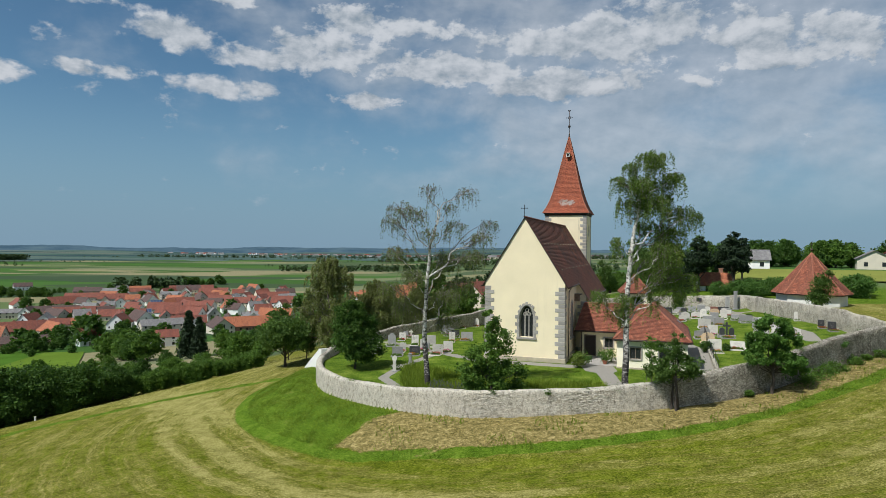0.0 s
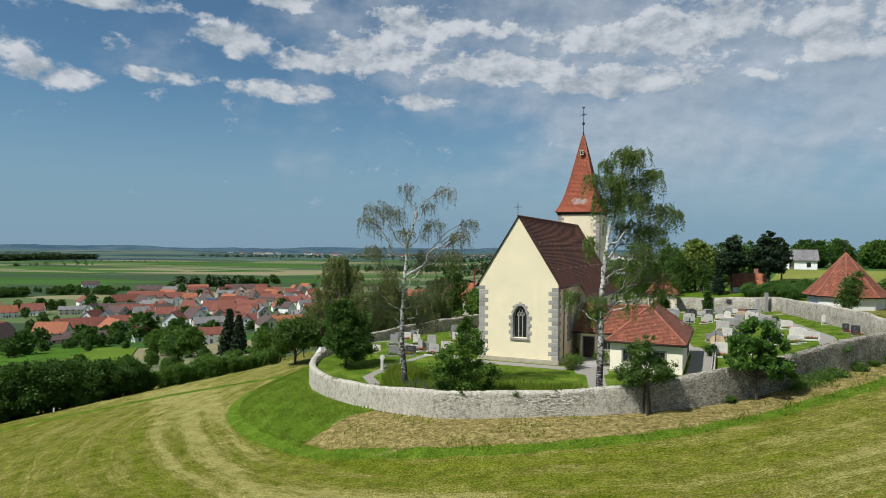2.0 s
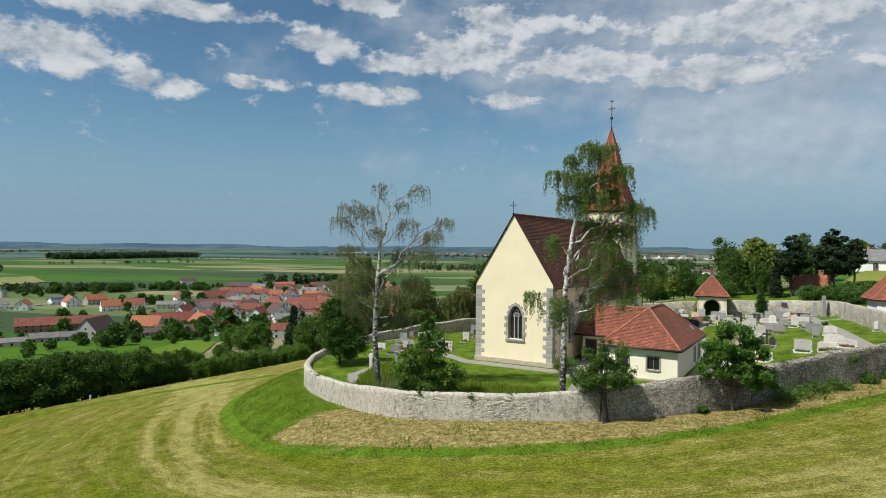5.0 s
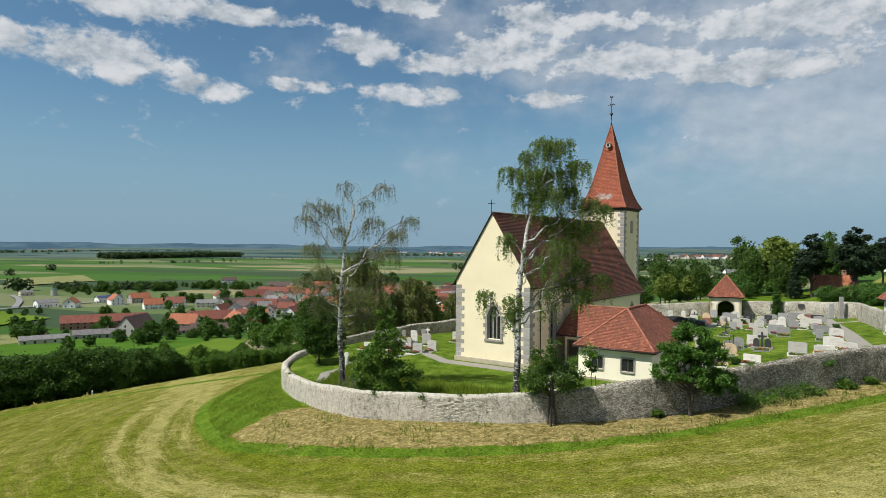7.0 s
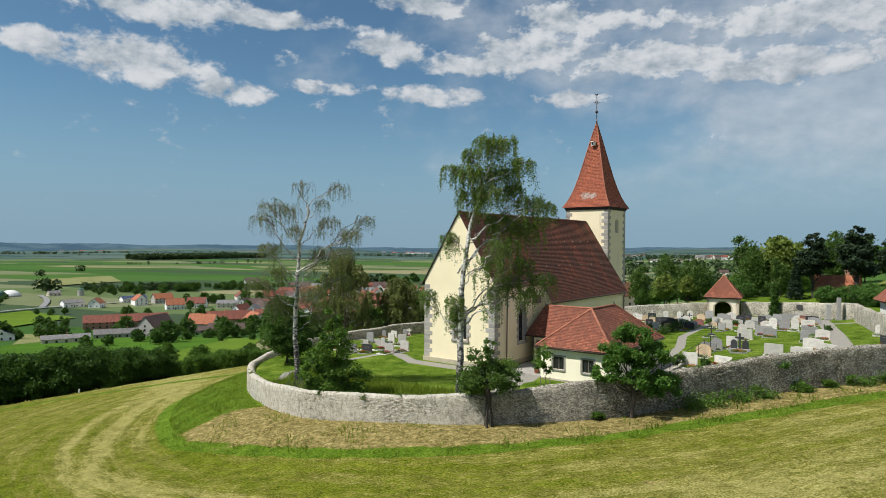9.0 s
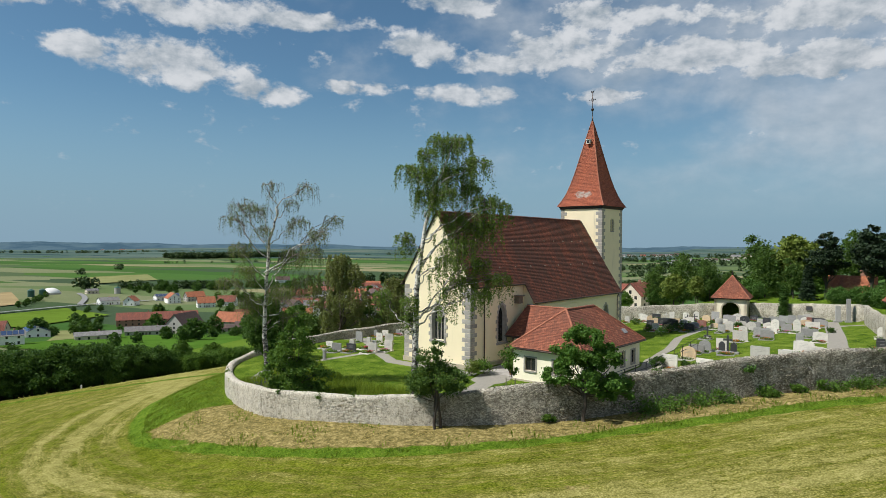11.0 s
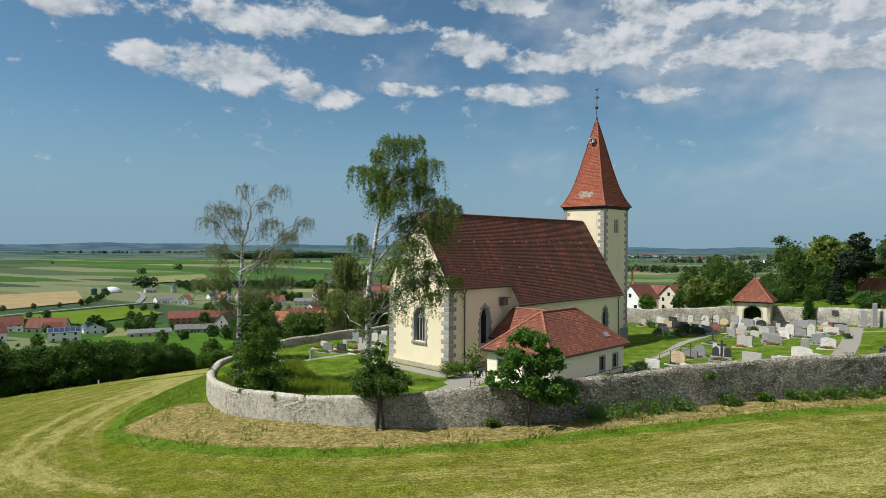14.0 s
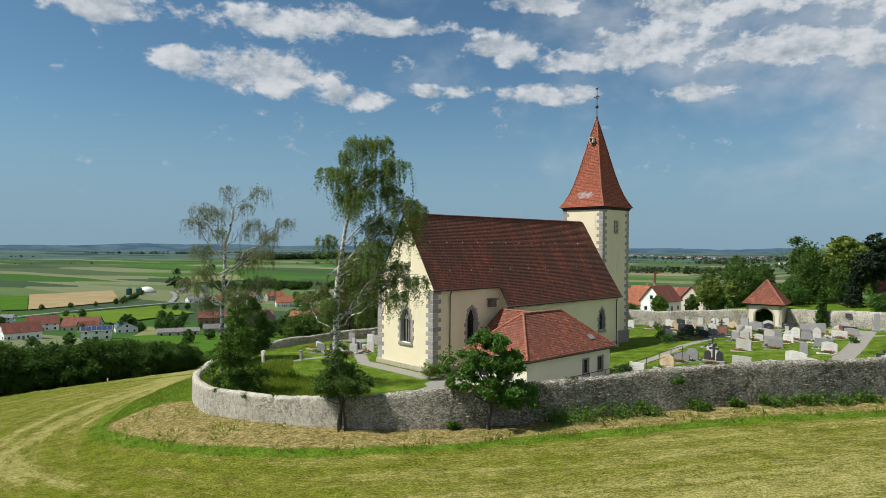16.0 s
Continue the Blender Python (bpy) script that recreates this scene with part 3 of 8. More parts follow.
def ring_distance(x, y):
    """Distance to the churchyard wall's outer face, less than 0 inside."""
    x, y = np.asarray(x, float), np.asarray(y, float)
    best, inside = np.full(x.shape, 1e9), np.zeros(x.shape, bool)
    for (ax, ay), (bx, by) in zip(RING, np.roll(RING, -1, 0)):
        dx, dy = bx - ax, by - ay
        t = np.clip(((x - ax) * dx + (y - ay) * dy) / (dx * dx + dy * dy), 0, 1)
        best = np.minimum(best, np.hypot(x - ax - t * dx, y - ay - t * dy))
        if dy:
            inside ^= ((ay > y) != (by > y)) & (x < ax + (y - ay) / dy * dx)
    return np.where(inside, -best, best)


def ring_along(x, y):
    """Length along the wall of the nearest spot of its outer face."""
    best, along, run = np.full(np.shape(x), 1e9), np.zeros(np.shape(x)), 0.0
    for (ax, ay), (bx, by) in zip(RING, np.roll(RING, -1, 0)):
        dx, dy = bx - ax, by - ay
        L = math.hypot(dx, dy)
        t = np.clip(((x - ax) * dx + (y - ay) * dy) / (L * L), 0, 1)
        d = np.hypot(x - ax - t * dx, y - ay - t * dy)
        along = np.where(d < best, run + t * L, along)
        best = np.minimum(best, d)
        run += L
    return along


def yard_height(x, y):
    return -0.045 * np.maximum(0, -x - 1) + 0.065 * np.maximum(0, x - 20) - 0.033 * np.maximum(0, y - 75) - 0.012 * np.maximum(0, 30 - x) * smooth(70, 120, y)


def land_height(x, y):
    """The hill outside the wall, its slope to the village and the plain beyond."""
    f = interp(x, [(-300, -14), (-120, -13.5), (-60, -10.3), (-40, -7.3), (-20.7, -4.55), (-9.5, -3.5), (2.2, -2.05), (9.7, -1.05), (16.8, -0.3), (22.9, 0.5), (29.1, 1.0), (34, 1.5), (43, 2.2), (60, 2.7), (120, 3.0), (300, 4), (900, 3)])
    q = -0.62 * x + 0.78 * y
    d = interp(q, [(80, 0), (114, -4), (270, -19), (420, -30), (600, -33), (1000, -34), (6000, -36)])
    far = np.hypot(x - 20, y)
    d = d + 0.8 * np.sin(x * 0.021 + 1) * np.sin(y * 0.017) * smooth(90, 260, far)
    low = np.maximum(f + d, -49.0)
    # the hilltop carries on to the east behind the mortuary house
    shelf = 3.0 + 2.6 * smooth(115, 190, far) - 0.13 * np.maximum(0, far - 270)
    w = smooth(0.34, 0.44, x / np.maximum(y, 1.0)) * smooth(95, 140, y) * (y > 0) * smooth(3, 16, ring_distance(x, y))
    return np.maximum(low + (shelf - low) * w, low)


def height(x, y):
    x, y = np.asarray(x, float), np.asarray(y, float)
    s = ring_distance(x, y)
    foot = interp(x, [(-13, -2.1), (-11, -1.95), (-6.5, -1.62), (-2.7, -1.38), (2.7, -0.97), (7, -0.45), (11, -0.08), (15, 0.2), (20, 0.48), (23.4, 0.65), (28, 1.1), (33, 1.5), (37.5, 1.8), (42.5, 2.05), (60, 3.4)])
    land = land_height(x, y)
    near = (1 - smooth(1.0, 8.5, s)) * (y < 75) 
    out = land + (foot - land) * near
    w = np.where(y > 70, smooth(-0.3, 1.5, s), smooth(-0.55, -0.15, s))
    return yard_height(x, y) * (1 - w) + out * w


def at(x, y, dz=0.0):
    return float(height(x, y)) + dz


def axis(lo, hi, fine0, fine1, step, mid0, mid1, mid_step, growth=1.13):
    a = list(np.arange(fine0, fine1, step))
    v = fine1
    while v < hi:
        a.append(v)
        v += mid_step if v < mid1 else max(mid_step, (v - mid1) * (growth - 1))
    v, b = fine0, []
    while v > lo:
        v -= mid_step if v > mid0 else max(mid_step, (mid0 - v) * (growth - 1))
        b.append(v)
    return np.array(b[::-1] + a)


def segment_mask(x, y, pts, width):
    best = np.full(np.shape(x), 1e9)
    for (ax, ay), (bx, by) in zip(pts, pts[1:]):
        dx, dy = bx - ax, by - ay
        t = np.clip(((x - ax) * dx + (y - ay) * dy) / (dx * dx + dy * dy), 0, 1)
        best = np.minimum(best, np.hypot(x - ax - t * dx, y - ay - t * dy))
    return 1 - smooth(width - 0.25, width + 0.25, best)


# distance of the uncut grass strip from the wall, along x
STRIP = [(-14, 6.7), (-5.8, 6.7), (-2.1, 5.7), (2.8, 5.1), (7.0, 5.0), (10.6, 4.7), (13.8, 4.4), (16.8, 4.1), (19.8, 3.8), (22.7, 3.6), (25.7, 3.3), (28.9, 3.4), (32.2, 3.5), (35.9, 3.2)]
PATHS = [([(13.6, 47.5), (14.2, 53.0), (14.6, 57.5), (14.5, 62.0)], 0.75), ([(14.5, 58.5), (14.8, 63.0), (15.0, 66.0)], 1.5), ([(12.0, 60.2), (8.0, 61.5), (3.6, 62.9)], 0.8),
         ([(26.5, 70.5), (27.9, 78.6), (28.6, 90.0), (34.0, 112.0), (36.2, 121.0)], 0.5), ([(40.5, 70.0), (42.5, 75.0), (45.1, 90.0), (48.1, 110.3), (40.0, 116.0), (36.5, 120.0)], 0.9),
         ([(22.9, 55.8), (26.8, 67.2), (26.9, 71.0)], 1.0), ([(48.0, 104.0), (52.0, 106.0)], 0.5), ([(3.2, 63.2), (-1.0, 68.0), (-7.0, 77.0), (-10.0, 76.0)], 0.6), ([(-1.0, 66.0), (-3.9, 60.1), (-5.2, 55.0), (-3.4, 50.5)], 0.45)]


def path_at(x, y):
    return any(float(segment_mask(np.array(x), np.array(y), pts, w + 0.5)) > 0.3 for pts, w in PATHS)


def build_ground():
    xs = axis(-4700, 4300, -22.0, 50.0, 0.32, -60, 90, 1.3)
    ys = axis(-300, 4850, 33.0, 66.0, 0.30, 20, 135, 0.9)
    X, Y = np.meshgrid(xs, ys)
    Z = height(X, Y)
    far = np.hypot(X - 20, Y)
    Z = Z + 0.05 * np.sin(X * 1.7 + Y * 0.6) * np.sin(Y * 1.3 - X * 0.4) * (far < 120) * (ring_distance(X, Y) > 1)
    nx, ny = len(xs), len(ys)
    idx = np.arange(nx * ny).reshape(ny, nx)
    faces = np.stack([idx[:-1, :-1], idx[:-1, 1:], idx[1:, 1:], idx[1:, :-1]], -1).reshape(-1, 4)
    me = bpy.data.meshes.new("ground")
    me.vertices.add(nx * ny)
    me.vertices.foreach_set("co", np.stack([X, Y, Z], -1).astype(np.float32).ravel())
    me.loops.add(faces.size)
    me.loops.foreach_set("vertex_index", faces.astype(np.int32).ravel())
    me.polygons.add(len(faces))
    me.polygons.foreach_set("loop_start", np.arange(0, faces.size, 4, dtype=np.int32))
    me.update()
    me.validate()
    me.shade_smooth()
    s = ring_distance(X, Y)
    left = 1 - smooth(-0.8, 0.8, X - Y + 51.8)
    strip = interp(X, STRIP)
    band = 1 - smooth(0.45, 0.75, np.abs(s - strip) / (1 + 0.5 * smooth(20, 38, X)))
    lush = np.maximum(band * (Y < 72), left * (1 - smooth(5.9, 6.5, s)) * (s > 0) * (Y < 110))
    dry = (1 - smooth(strip - 0.9, strip - 0.3, s)) * (1 - left) * (s > -0.5) * (Y < 70)
    yard = 1 - smooth(-0.5, -0.2, s)
    path = np.zeros_like(X)
    for pts, w in PATHS:
        path = np.maximum(path, segment_mask(X, Y, pts, w))
    # tracks scraped by the hay machines
    hay = np.zeros_like(X)
    for pts, w, k in (([(-31, 68), (-26.4, 58.9), (-20.1, 47.8), (-15.3, 41.4), (-9.7, 36.3), (-2, 32)], 0.34, 0.34), ([(-28.5, 68), (-24.7, 60.6), (-19.3, 51.1), (-15.2, 44.5), (-10.9, 39.5), (-6.8, 35.5), (2, 32.5)], 0.5, 0.30),
                      ([(-27, 67), (-22.9, 58.7), (-17.4, 49.2), (-13.4, 43.2), (-8.5, 37.6), (-2, 34.5), (7, 33)], 0.34, 0.32), ([(-26, 69), (-18.9, 56.3), (-14.5, 48.5), (-10.4, 42.7)], 0.3, 0.22), ([(-24.7, 65.5), (-18.2, 52.6), (-13.1, 44.2)], 0.3, 0.20),
                      ([(-30, 71), (-23, 58), (-16.5, 46), (-9, 38), (2, 33)], 3.0, 0.14), ([(-33, 72), (-24, 66), (-19, 60)], 3.0, 0.14)):
        hay = hay + 1.3 * k * segment_mask(X, Y, pts, w)
    hay = hay + 0.26 * (smooth(10.5, 11.6, s) - smooth(14.0, 15.5, s)) * smooth(10, 24, X) + 0.12 * smooth(17, 19, s) * smooth(14, 24, X)
    lush = np.maximum(lush, segment_mask(X, Y, [(-15, 75), (-23, 72.6), (-30.3, 70.2), (-35, 67.2), (-42, 63.6), (-52, 54), (-80, 26)], 0.75) * (s > 2))
    lush = np.maximum(lush, smooth(96, 106, Y) * (s > 0) * smooth(4, 16, X))
    hay = hay + 0.25 * smooth(6.5, 8.5, s) * (1 - smooth(95, 120, Y)) * smooth(60, 74, Y) * (X < -12)
    q = -0.62 * X + 0.78 * Y
    farm = smooth(118, 130, np.where(X < 30, q, np.hypot(X - 20, Y) * 0.85))
    for name, v in (("dist", s), ("along", ring_along(X, Y)), ("green", lush), ("dry", dry), ("yard", yard), ("path", path * yard), ("hay", hay), ("far", farm)):
        me.attributes.new(name, "FLOAT", "POINT").data.foreach_set("value", np.clip(v, -100, 500).astype(np.float32).ravel())
    me.materials.append(GROUND)
    return tagged(new("ground", me), "hilltop meadow, churchyard lawn and farmland down to the plain", "ground", kind="structure")


build_ground()


# distant wooded rim of the basin, haze painted on it as glowing blue
def backdrop():
    m, nt, b = material("hazy_hills_glow")
    N = Nodes(nt)
    p = N.position()
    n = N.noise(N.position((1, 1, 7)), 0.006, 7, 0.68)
    # blue of the haze is mixed into the hill colour and emitted
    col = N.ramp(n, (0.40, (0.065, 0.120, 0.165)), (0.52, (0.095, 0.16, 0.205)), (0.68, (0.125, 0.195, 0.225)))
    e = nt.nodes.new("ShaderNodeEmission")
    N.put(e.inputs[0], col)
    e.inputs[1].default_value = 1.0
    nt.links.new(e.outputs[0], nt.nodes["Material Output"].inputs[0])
    rng = np.random.default_rng(5)
    verts, faces = [], []
    a = np.radians(np.linspace(-72, 48, 260))
    crest = -3 + 6 * np.sin(a * 7 + 1) + 5 * np.sin(a * 19) + 3.5 * np.sin(a * 47 + 2) + 1.2 * rng.standard_normal(len(a))
    for r, k in ((4560, 0.0), (4640, 0.5), (4720, 0.86), (4800, 1.0)):
        for t, c in zip(a, crest):
            verts.append((20 + r * math.sin(t), r * math.cos(t), -58 + (c + 58) * k))
    n = len(a)
    for j in range(3):
        for i in range(n - 1):
            faces.append((j * n + i, j * n + i + 1, (j + 1) * n + i + 1, (j + 1) * n + i))
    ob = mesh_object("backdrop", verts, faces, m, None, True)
    tagged(ob, "far wooded hills along the horizon, haze painted as blue glow", "hills", kind="structure")


backdrop()


# outer reach of the plain, its haze painted into glowing colours
def outer_plain():
    m, nt, b = material("hazy_plain_glow")
    N = Nodes(nt)
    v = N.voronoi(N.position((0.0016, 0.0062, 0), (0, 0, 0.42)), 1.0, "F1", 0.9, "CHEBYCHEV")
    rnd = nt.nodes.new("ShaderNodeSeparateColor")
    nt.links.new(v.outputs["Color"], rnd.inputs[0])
    # field and wood colours already carry the pale blue of haze
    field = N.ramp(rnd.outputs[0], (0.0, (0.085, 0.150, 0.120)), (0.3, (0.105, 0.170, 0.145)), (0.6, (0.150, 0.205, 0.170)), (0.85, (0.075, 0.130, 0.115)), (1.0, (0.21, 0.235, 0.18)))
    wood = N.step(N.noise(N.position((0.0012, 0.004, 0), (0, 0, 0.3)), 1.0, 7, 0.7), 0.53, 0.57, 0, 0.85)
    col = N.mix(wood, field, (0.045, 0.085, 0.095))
    # emission, so this ground glows by itself and takes no sunlight
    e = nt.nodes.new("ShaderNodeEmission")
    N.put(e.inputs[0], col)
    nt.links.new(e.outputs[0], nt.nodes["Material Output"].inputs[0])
    a = np.radians(np.linspace(-72, 48, 200))
    R = np.array([2500, 2700, 3000, 3400, 3900, 4560.0])
    rise = np.array([-1.0, 1.0, 2.5, 5.0, 9.0, 14.0])
    A, RR = np.meshgrid(a, R)
    X, Y = 20 + RR * np.sin(A), RR * np.cos(A)
    Z = height(X, Y) + rise[:, None] * (1 + 0.5 * np.sin(A * 9 + 1) + 0.3 * np.sin(A * 23))
    n = len(a)
    idx = np.arange(len(R) * n).reshape(len(R), n)
    F = np.stack([idx[:-1, :-1], idx[:-1, 1:], idx[1:, 1:], idx[1:, :-1]], -1).reshape(-1, 4)
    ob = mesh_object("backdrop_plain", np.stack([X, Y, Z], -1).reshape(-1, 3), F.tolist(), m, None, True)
    tagged(ob, "far fields and woods of the plain, haze painted into their glow", "plain", kind="structure")


outer_plain()


# ---- churchyard wall ----
TOP = [(-13, -0.2), (-9, -0.15), (-5.5, 0.05), (-1, 0.5), (3, 0.9), (7, 1.2), (10.7, 1.52), (14.6, 1.8), (18.9, 2.4), (22.4, 2.85), (27, 3.2), (31, 3.65), (35, 4.0), (39, 4.25), (44.5, 4.5)]


def resample(pts, step):
    p = np.array(pts, float)
    # round the corners a little
    for _ in range(2):
        q = [p[0]]
        for a, b in zip(p, p[1:]):
            q += [a * 0.75 + b * 0.25, a * 0.25 + b * 0.75]
        p = np.array(q + [p[-1]])
    d = np.r_[0, np.cumsum(np.hypot(*np.diff(p, axis=0).T))]
    s = np.linspace(0, d[-1], max(2, int(d[-1] / step)))
    return np.stack([np.interp(s, d, p[:, 0]), np.interp(s, d, p[:, 1])], -1)


def rubble_wall(name, pts, top, thick, step, label, mat=None, seed=3):
    """A wall along pts (outer face to the right of the way), with an uneven face and a rounded crown."""
    p = resample(pts, step)
    tan = np.gradient(p, axis=0)
    tan /= np.linalg.norm(tan, axis=1)[:, None]
    nrm = np.stack([tan[:, 1], -tan[:, 0]], -1)
    n = len(p)
    prof = [(0.0, -1.0)] + [(0.0, k / 7) for k in range(8)] + [(0.10, 1.06), (0.5, 1.10), (0.9, 1.06)] + [(1.0, k / 3) for k in (3, 1.5, 0)] + [(1.0, -1.0)]
    rng = np.random.default_rng(seed)
    rough = rng.uniform(-1, 1, (n, len(prof), 3))
    zt = np.array([top(x, y) for x, y in p])
    outer = p + nrm * 0.35
    zo = np.minimum(height(outer[:, 0], outer[:, 1]), height((p - nrm * (thick + 0.5))[:, 0], (p - nrm * (thick + 0.5))[:, 1]))
    verts = np.zeros((n, len(prof), 3))
    sway = 0.05 * np.sin(np.arange(n) * 0.11 * step * 8) + 0.03 * np.sin(np.arange(n) * 0.037 * step * 8 + 2)
    for j, (u, v) in enumerate(prof):
        base = p - nrm * (thick * u)
        z = zo - 0.4 if v < 0 else zo + (zt - zo) * min(v, 1.0) + max(0, v - 1.0) * 1.6
        amp = 0.022
        verts[:, j, :2] = base + nrm * (rough[:, j, 0] * amp + sway * 0.5)[:, None]
        verts[:, j, 2] = z + rough[:, j, 2] * (0.03 if v >= 1 else 0.0) + (sway if v >= 1 else 0)
    m = len(prof)
    idx = np.arange(n * m).reshape(n, m)
    faces = np.stack([idx[:-1, :-1], idx[1:, :-1], idx[1:, 1:], idx[:-1, 1:]], -1).reshape(-1, 4)
    ob = mesh_object(name, verts.reshape(-1, 3), list(map(tuple, faces)) + [tuple(idx[0]), tuple(idx[-1][::-1])], mat or RUBBLE_BARE, None, True)
    return tagged(ob, label, "stone wall", kind="structure")


rubble_wall("wall_south", FRONT, lambda x, y: interp(x, TOP), 0.62, 0.22, "weathered rubble-stone churchyard wall curving round the mound", RUBBLE)
rubble_wall("wall_east", EAST, lambda x, y: at(x - 1.2, y) + 2.3 + 0.25 * (y < 64), 0.6, 0.4, "tall grey rubble-stone churchyard wall beside the lawn")
rubble_wall("wall_north", NORTH_A, lambda x, y: at(x - 1, y - 1.5) + 2.2, 0.6, 0.5, "grey rubble-stone churchyard wall beside the gatehouse")
rubble_wall("wall_gate_side", NORTH_B, lambda x, y: at(x, y - 1.5) + 2.2, 0.6, 0.5, "grey rubble-stone churchyard wall behind the graves")
rubble_wall("wall_west", WEST, lambda x, y: float(interp(y, [(64, -0.15), (68, 0.2), (81, 0.65), (88, 0.95), (100, 1.05), (122, 1.3)])), 0.55, 0.4, "dark rubble-stone churchyard wall along the slope")
# sloping stone cheek that runs down from the western bend
bm = bmesh.new()
prism(bm, [(0, -2.0), (0, 0.15), (0.8, 0.05), (6.5, -2.9), (6.5, -4.6), (0, -4.6)], pose(-12.3, 68.5, 0, 0, 0, 118), 0.9)
tagged(part("wall_buttress", bm, WHITEWASH), "pale sloping stone cheek wall running downhill", "stone wall", kind="structure")

# ---- church ----
CH = pose(7.85, 62.54, 0, 0, 0, -18.75)


def tiled_slope(bm, uvl, quad, course=0.165, lift=0.022):
    """Overlapping courses on a slope; quad: eave left, eave right, top right, top left (top points may meet)."""
    a, b, c, d = (Vector(v) for v in quad)
    n = max(2, round((((d - a).length + (c - b).length) / 2) / course))
    up = (b - a).cross(d - a)
    if up.length < 1e-6:
        up = (b - a).cross(c - a)
    up.normalize()
    if up.z < 0:
        up = -up
    along = (b - a).normalized()
    slope = up.cross(along).normalized()
    if slope.z < 0:
        slope = -slope
    for i in range(n):
        t0, t1 = i / n, (i + 1) / n
        ps = [a.lerp(d, t0) + up * lift, b.lerp(c, t0) + up * lift, b.lerp(c, t1), a.lerp(d, t1)]
        if (ps[2] - ps[3]).length < 0.02:
            ps = ps[:3]
        vs = [bm.verts.new(v) for v in ps]
        f = bm.faces.new(vs)
        for loop in f.loops:
            r = loop.vert.co - a
            loop[uvl].uv = (r.dot(along) + 50, r.dot(slope) + 50)
        low = [bm.verts.new(v) for v in (a.lerp(d, t0), b.lerp(c, t0))]
        g = bm.faces.new((low[0], low[1], vs[1], vs[0]))
        for loop in g.loops:
            loop[uvl].uv = (50, 50)


def roof(name, quads, mat, parent, course=0.165, label=""):
    bm = bmesh.new()
    uvl = bm.loops.layers.uv.new("UVMap")
    for q in quads:
        tiled_slope(bm, uvl, q, course)
    bmesh.ops.remove_doubles(bm, verts=bm.verts, dist=0.0008)
    me = bpy.data.meshes.new(name)
    bm.normal_update()
    bm.to_mesh(me)
    bm.free()
    me.materials.append(mat)
    ob = new(name, me)
    ob.parent = parent
    return tagged(ob, label)


def ridge_caps(a, b, parent, mat, length=0.38, r=0.11, name="ridge_tile"):
    a, b = Vector(a), Vector(b)
    n = max(1, round((b - a).length / length))
    bm = bmesh.new()
    seg, L = 6, (b - a).length / n * 1.06
    for k, (y, rr) in enumerate(((0, r * 1.1), (L, r * 0.92))):
        for i in range(seg + 1):
            t = math.pi * i / seg
            bm.verts.new((rr * math.cos(t), y, rr * math.sin(t)))
    bm.verts.ensure_lookup_table()
    for i in range(seg):
        bm.faces.new((bm.verts[i], bm.verts[i + 1], bm.verts[seg + 2 + i], bm.verts[seg + 1 + i]))
    bm.faces.new(bm.verts[:seg + 1])
    me = bpy.data.meshes.new(name)
    bmesh.ops.recalc_face_normals(bm, faces=bm.faces)
    bm.to_mesh(me)
    bm.free()
    me.materials.append(mat)
    d = (b - a).normalized()
    side = d.cross(Vector((0, 0, 1))).normalized()
    up = side.cross(d)
    rot = Matrix((side, d, up)).transposed().to_4x4()
    for i in range(n):
        ob = new(name, me)
        ob.parent = parent
        ob.matrix_basis = Matrix.Translation(a.lerp(b, i / n)) @ rot


def quoins(x, y, sx, sy, z0, z1, parent, h=0.40, long=0.95, short=0.62, mat=None):
    """Long-and-short corner stones; the wall runs from the corner towards sx in x and sy in y."""
    n = round((z1 - z0) / h)
    hh = (z1 - z0) / n
    shapes = []
    for flip in (0, 1):
        lx, ly = (long, short) if flip else (short, long)
        bm = boxes((min(0, sx * lx) - (0.03 if sx > 0 else 0), max(0, sx * lx) + (0.03 if sx < 0 else 0), min(0, sy * ly) - (0.03 if sy > 0 else 0), max(0, sy * ly) + (0.03 if sy < 0 else 0), 0.012, hh - 0.012), bevel=0.02)
        me = bpy.data.meshes.new("quoin_stone")
        bm.to_mesh(me)
        bm.free()
        me.materials.append(mat or SANDSTONE)
        shapes.append(me)
    for i in range(n):
        ob = new("quoin_stone", shapes[i % 2])
        ob.parent = parent
        ob.location = (x, y, z0 + i * hh)


CUTS = {}


def carve(ob, bm):
    """Cuts the closed shapes of bm, in the space of ob's parent, out of ob."""
    me = bpy.data.meshes.new("opening")
    bmesh.ops.recalc_face_normals(bm, faces=bm.faces)
    bm.to_mesh(me)
    bm.free()
    c = new("opening", me)
    c.parent = ob.parent
    mod = ob.modifiers.new("opening", "BOOLEAN")
    mod.operation, mod.solver, mod.object = "DIFFERENCE", "EXACT", c
    bpy.context.view_layer.update()
    cut = bpy.data.meshes.new_from_object(ob.evaluated_get(bpy.context.evaluated_depsgraph_get()))
    ob.modifiers.clear()
    ob.data = cut
    bpy.data.objects.remove(c)


